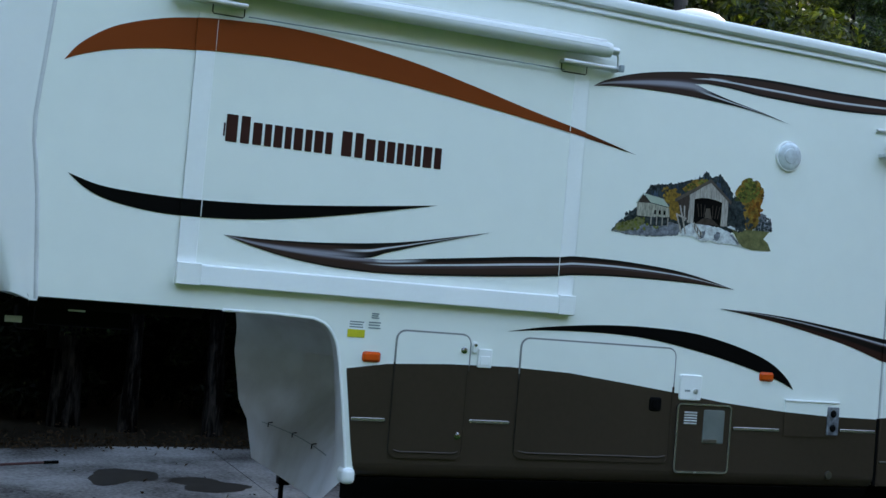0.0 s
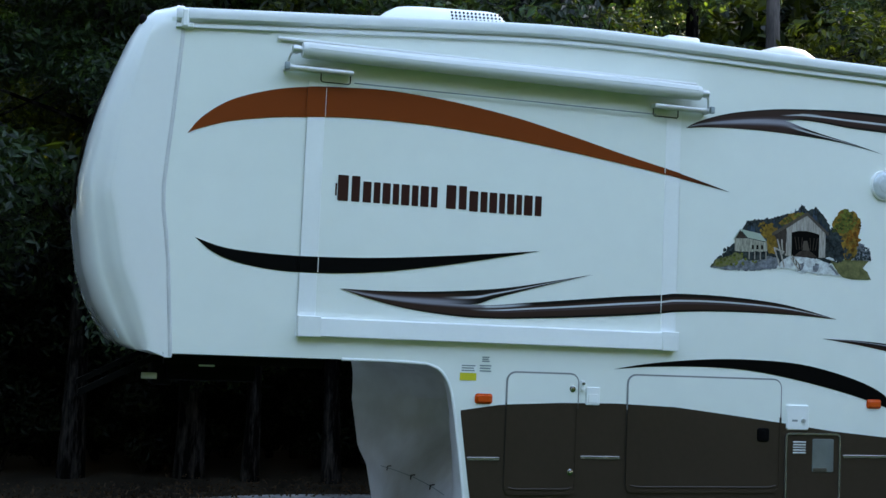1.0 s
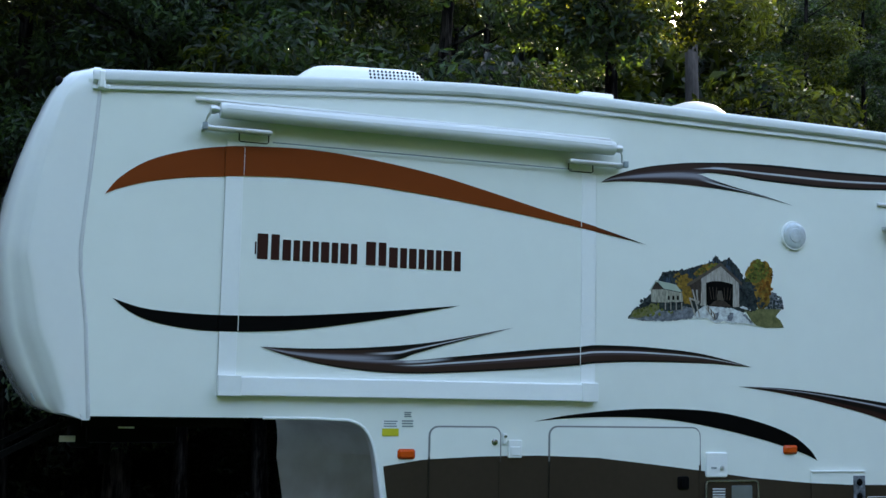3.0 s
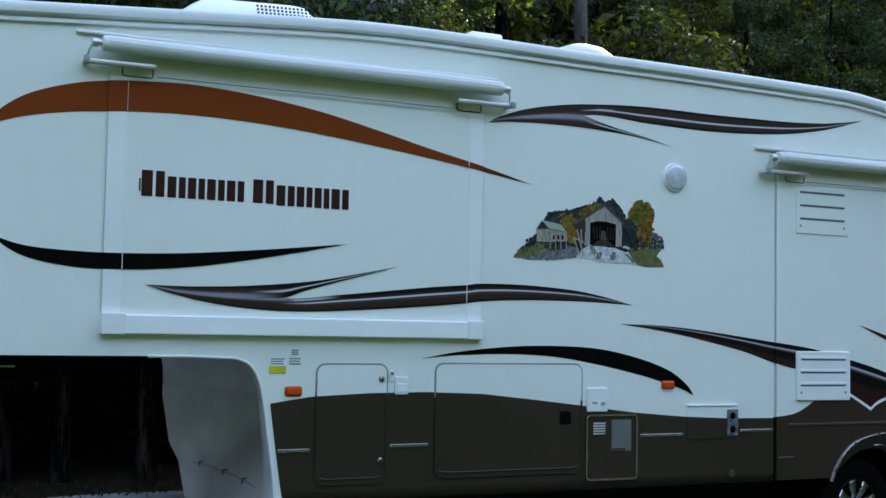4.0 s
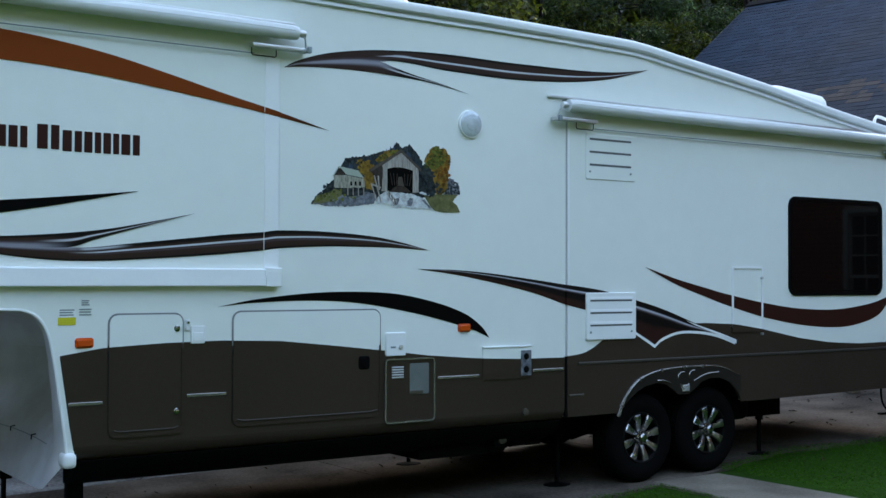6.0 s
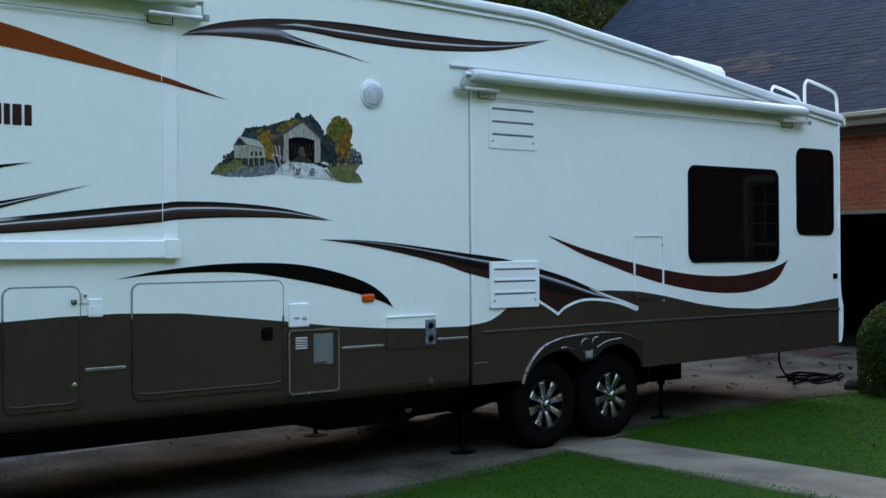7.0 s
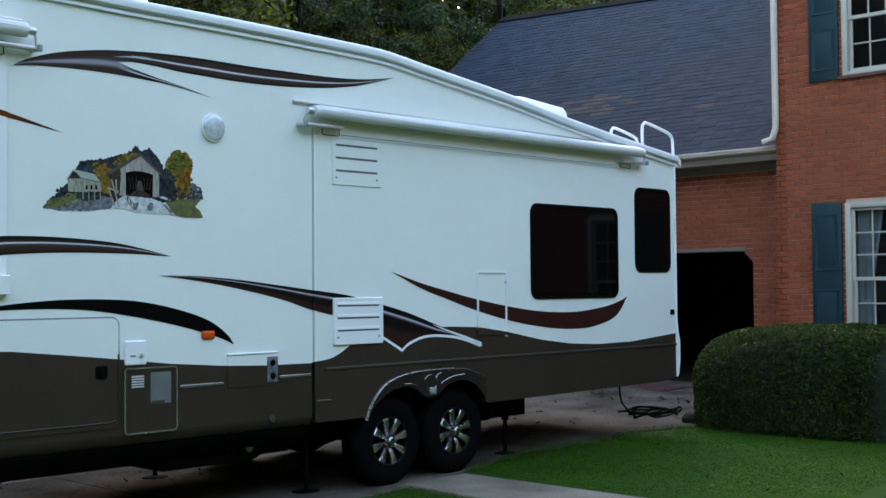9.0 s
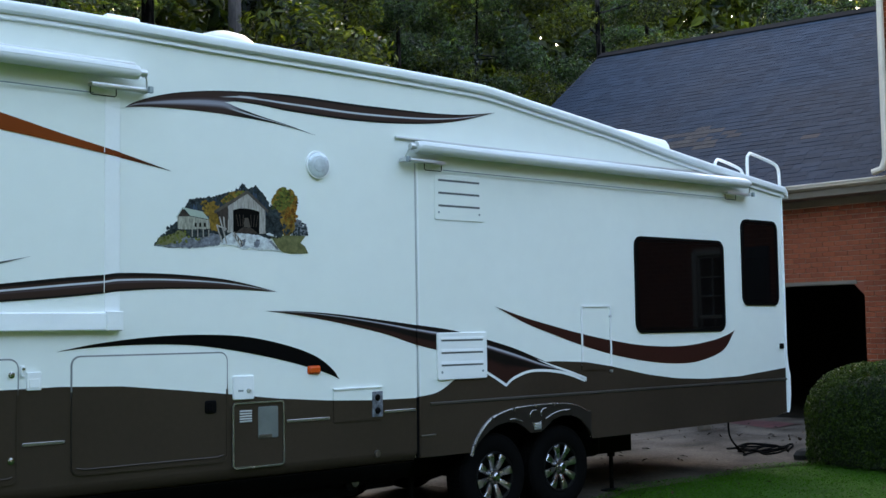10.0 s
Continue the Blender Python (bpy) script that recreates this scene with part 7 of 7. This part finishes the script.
# deep woods, closing the view
rs = np.random.RandomState(8)
N = 175000
px, py = rs.uniform(-34, 84, N), rs.uniform(25, 34, N)
px[:34000] = rs.uniform(-9, 11, 34000)
px[34000:70000] = rs.uniform(12, 27, 36000)
px[70000:112000] = rs.uniform(26, 56, 42000)
tall = np.interp(px, [-34, 7, 12, 17.6, 18.4, 24.2, 25.0, 27, 40, 45, 52, 84], [20.0, 20.0, 17.0, 16.8, 12.6, 12.6, 16.8, 17.6, 19.5, 22.0, 25.0, 25.0])
pz = rs.uniform(0, 1, N) ** 0.85 * (tall + 1.4 * np.sin(px * 0.35) + 1.2 * np.sin(px * 0.9 + 1))
spots = list(zip(np.stack([px, py, pz], 1), np.tile([0, -0.6, 0.5], (N, 1))))
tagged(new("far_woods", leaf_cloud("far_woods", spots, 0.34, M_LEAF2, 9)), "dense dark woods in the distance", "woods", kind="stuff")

# unseen belt of trees behind the viewer; blocks the low sky, darkens reflections
N = 95000
ang = rs.uniform(-0.15, 1.30, N) * math.pi
far = rs.uniform(30, 38, N)
px, py = 4 + far * 1.5 * np.cos(ang), -2 - far * np.sin(ang)
keep = ((py < -9) | (px < -20)) & ~((px > 12) & (py > -16))
pz = rs.uniform(0, 1, N) ** 0.9 * (19.0 + 2.5 * np.sin(px * 0.3) + 2.0 * np.sin(px * 0.8 + 1))
spots = list(zip(np.stack([px, py, pz], 1)[keep], np.tile([0, 0.6, 0.5], (keep.sum(), 1))))
tagged(new("unseen_woods", leaf_cloud("unseen_woods", spots, 0.55, M_SHADELEAF, 19)), "unseen dark belt of trees added to block the low sky", "woods", kind="stuff")

# ---- small things ----
cord = bmesh.new()
pts = [(10.66, 0.76, 0.70), (10.66, 0.76, 0.46), (10.69, 0.74, 0.34), (10.78, 0.70, 0.24), (10.96, 0.74, 0.16), (11.25, 0.95, gz(11) + 0.025)]
for k in range(52):
    a = k * 0.42
    pts.append((11.70 + 0.16 * math.sin(k * 0.16) + (0.48 - 0.004 * k) * math.cos(a) + 0.08 * math.sin(k * 0.9), 1.03 + 0.10 * math.cos(k * 0.13) + (0.27 + 0.06 * math.sin(k * 0.31)) * math.sin(a), gz(11.7) + 0.015 + 0.012 * (k % 4)))
tube(cord, smooth_line(pts, 260), 0.012, 6)
solid("power_cord", cord, M_RUBBER, "thick black power cord coiled on the concrete", "cable")
bm = bmesh.new()
box(bm, 13.26, 13.46, 3.08, 3.18, gz(13.3), gz(13.3) + 0.085, 0.010)
solid("concrete_block", bm, M_SOFFIT, "small pale concrete block on the driveway", "block")
bm = bmesh.new()
rows = []
for k in range(14):
    a = k / 13
    rows.append([(14.0 + 0.5 * a, 2.4 + 1.3 * a + 0.05 * math.sin(9 * a), gz(14.2) + 0.004), (14.55 + 0.4 * a, 2.4 + 1.3 * a, gz(14.2) + 0.03 + 0.012 * math.sin(5 * a)), (14.9 + 0.3 * a, 2.4 + 1.3 * a, gz(14.2) + 0.004)])
loft(bm, rows, closed=False)
solid("red_tarp", bm, material("faded_red_sheet", (0.050, 0.011, 0.011), 0.8, vary=0.4, scale=9, fine=40, other=(0.130, 0.036, 0.034)), "crumpled dark red tarpaulin on the driveway", "tarp")
brush = thing("long_brush", (-1.0, 4.6, gz(-1)), "long-handled brush with a thin dark red pole lying on the driveway", "brush")
bm = bmesh.new()
tube(bm, [(-0.82, 4.69, gz(-0.8) + 0.040), (-0.50, 4.84, gz(-0.5) + 0.033), (-0.22, 4.975, gz(-0.2) + 0.026)], 0.013, 8)
part("handle", bm, M_RED, brush, "thin dark red pole")
bm = bmesh.new()
tube(bm, [(-0.22, 4.975, gz(-0.2) + 0.026), (-0.08, 5.04, gz(-0.1) + 0.022)], 0.016, 8)
part("grip", bm, M_RUBBER, brush, "black grip at the end")
bm = bmesh.new()
tube(bm, [(-1.07, 4.55, gz(-1) + 0.050), (-0.82, 4.69, gz(-0.8) + 0.040)], 0.017, 8)
part("collar", bm, M_LINER, brush, "pale plastic collar")
part("brush_head", boxed(-1.40, -1.05, 4.40, 4.56, gz(-1.3) + 0.0, gz(-1.3) + 0.075, 0.02), M_RUBBER, brush, "black bristle head")
bm = bmesh.new()
rows = []
for z, r in ((0.0, 0.15), (0.05, 0.16), (0.10, 0.12), (0.125, 0.05)):
    rows.append([(11.36 + r * (1 + 0.15 * math.sin(3 * a)) * math.cos(a), 0.20 + 0.8 * r * (1 + 0.12 * math.sin(2 * a + 1)) * math.sin(a), gz(11.4) + z) for a in np.linspace(0, 2 * math.pi, 14, endpoint=False)])
loft(bm, rows, cap0=True, cap1=True)
solid("garden_stone", bm, material("dark_stone", (0.015, 0.014, 0.012), 0.9, vary=0.4, fine=30, bump=0.4), "rounded dark stone at the end of the hedge", "stone")

# fallen leaves and twigs
rs = np.random.RandomState(14)
sp = []
for _ in range(260):
    x, y = rs.uniform(-4, 14), rs.uniform(0.9, 6.0)
    sp.append(((x, y, gz(x) + 0.012), (0, 0, 1)))
for _ in range(6500):
    x, y = rs.uniform(-7, 13), 6.0 + abs(rs.normal(0, 0.8))
    sp.append(((x, y, gz(x) - 0.02 + rs.uniform(0, 0.05)), (0, 0, 1)))
for _ in range(40):
    x, y = rs.uniform(7.4, 11), rs.uniform(-3, 0.4)
    sp.append(((x, y, gz(x) + 0.06), (0, 0, 1)))
tagged(new("fallen_leaves", leaf_cloud("fallen_leaves", sp, 0.026, M_DRYLEAF, 15)), "scattered brown fallen leaves", "leaves", kind="stuff")

sp = []
for _ in range(75):
    x, y = rs.uniform(7.6, 14.5), rs.uniform(1.0, 5.0)
    sp.append(((x, y, gz(x) + 0.014), (0, 0, 1.4)))
tagged(new("leaf_debris", leaf_cloud("leaf_debris", sp, 0.045, M_DEBRIS, 16)), "larger dark wet leaves scattered on the concrete", "leaves", kind="stuff")

# grass blades of the near lawn
rs = np.random.RandomState(31)
N = 90000
gx_, gy_ = rs.uniform(3.6, 12.4, N), -rs.uniform(0, 1, N) ** 1.2 * 4.2 + 0.85
edge = np.array([DRIVE_EDGE(x) for x in gx_])
keep = (gy_ < edge - 0.005 + 0.03 * rs.normal(0, 1, N)) & ((gx_ < 6.30 + 0.02 * gy_) | (gx_ > 7.17 + 0.02 * gy_ + 0.0)) & ((gx_ < 7.16) | (gy_ < 0.02 + (gx_ - 7.16) * 3))
gx_, gy_ = gx_[keep], gy_[keep]
n = len(gx_)
z0 = 0.023 * (gx_ - 6.5) + 0.013 + 0.012 * np.sin(3 * gx_ + 2 * gy_)
h, ang = rs.uniform(0.007, 0.016, n), rs.uniform(0, 2 * np.pi, n)
w = 0.005
base = np.stack([gx_, gy_, z0], 1)
side = np.stack([np.cos(ang), np.sin(ang), 0 * ang], 1) * w
tip = base + np.stack([rs.normal(0, 0.018, n), rs.normal(0, 0.018, n), h], 1)
v = np.stack([base - side, base + side, tip], 1).reshape(-1, 3)
me = bpy.data.meshes.new("grass")
me.from_pydata(v.tolist(), [], (np.arange(n)[:, None] * 3 + np.arange(3)).tolist())
me.materials.append(M_GRASS)
tagged(new("grass", me), "short mown green grass", "grass", kind="stuff")

# ---- bricks, last ----
BL, BH, JO = 0.200, 0.068, 0.0105


def brick_mesh(w):
    bm = bmesh.new()
    rows = [[(0.0, s * (w / 2), t * (BH / 2)) for s, t in ((-1, -1), (1, -1), (1, 1), (-1, 1))]]
    rows.insert(0, [(0.03, y, z) for _, y, z in rows[0]])
    rows[1] = [(0.002, y, z) for _, y, z in rows[1]]
    rows.append([(0.0, s * (w / 2 - 0.003), t * (BH / 2 - 0.003)) for s, t in ((-1, -1), (1, -1), (1, 1), (-1, 1))])
    loft(bm, rows, cap1=True)
    return finish(bm, "brick", M_BRICK, False)


meshes = {}
stuff_v, stuff_f = [], []
count = 0
for wall, x, y0, y1, z0, z1, near in ((main_wall, MX, -9.9, 1.05, BASE - 0.1, 7.0, (-0.5, 1.05, 2.2, 4.6)), (house, GX, 1.06, 5.4, BASE - 0.1, 3.5, (1.1, 3.2, 2.3, 3.5))):
    course = 0
    z = z0 + BH / 2
    holes = WINS if wall is main_wall else [(GO0, GO1, -1, GOZ)]
    taken = 0
    rnd = random.Random(int(x * 10))
    while z < z1:
        y = y0 + (course % 2) * (BL + JO) / 2 - 0.05
        while y < y1 - 0.03:
            a, b = max(y, y0), min(y + BL, y1)
            y += BL + JO
            spans = [(a, b)]
            for h0, h1, c0, c1 in holes:
                if c0 - BH / 2 < z < c1 + BH / 2:
                    nxt = []
                    for p, q in spans:
                        if q <= h0 or p >= h1:
                            nxt.append((p, q))
                        else:
                            nxt += [(p, h0)] * (p < h0 - 0.02) + [(h1, q)] * (q > h1 + 0.02)
                    spans = nxt
            for p, q in spans:
                w = round(q - p, 3)
                if w < 0.03:
                    continue
                xx, c = x + rnd.uniform(-0.0015, 0.0015), (p + q) / 2
                if near[0] < c < near[1] and near[2] < z < near[3] and taken < 290 and abs(w - BL) < 0.002:
                    if w not in meshes:
                        meshes[w] = brick_mesh(w)
                    ob = new("brick", meshes[w])
                    ob.parent = wall if wall is main_wall else None
                    ob.location = (xx, c, z)
                    if wall is not main_wall:
                        ob.parent = bpy.data.objects["garage_wall"]
                    taken += 1
                else:
                    i = len(stuff_v)
                    for xo, m in ((0.03, 0.0), (0.002, 0.0), (0.0, 0.003)):
                        stuff_v += [(xx + xo, p + m, z - BH / 2 + m), (xx + xo, q - m, z - BH / 2 + m), (xx + xo, q - m, z + BH / 2 - m), (xx + xo, p + m, z + BH / 2 - m)]
                    for r in (0, 4):
                        for k in range(4):
                            stuff_f.append((i + r + k, i + r + (k + 1) % 4, i + r + 4 + (k + 1) % 4, i + r + 4 + k))
                    stuff_f.append((i + 8, i + 9, i + 10, i + 11))
        z += BH + JO
        course += 1
me = bpy.data.meshes.new("brickwork")
me.from_pydata(stuff_v, [], stuff_f)
me.materials.append(M_BRICK)
ob = new("brickwork", me)
ob.parent = main_wall
tagged(ob, "rows of weathered red bricks", kind="stuff")
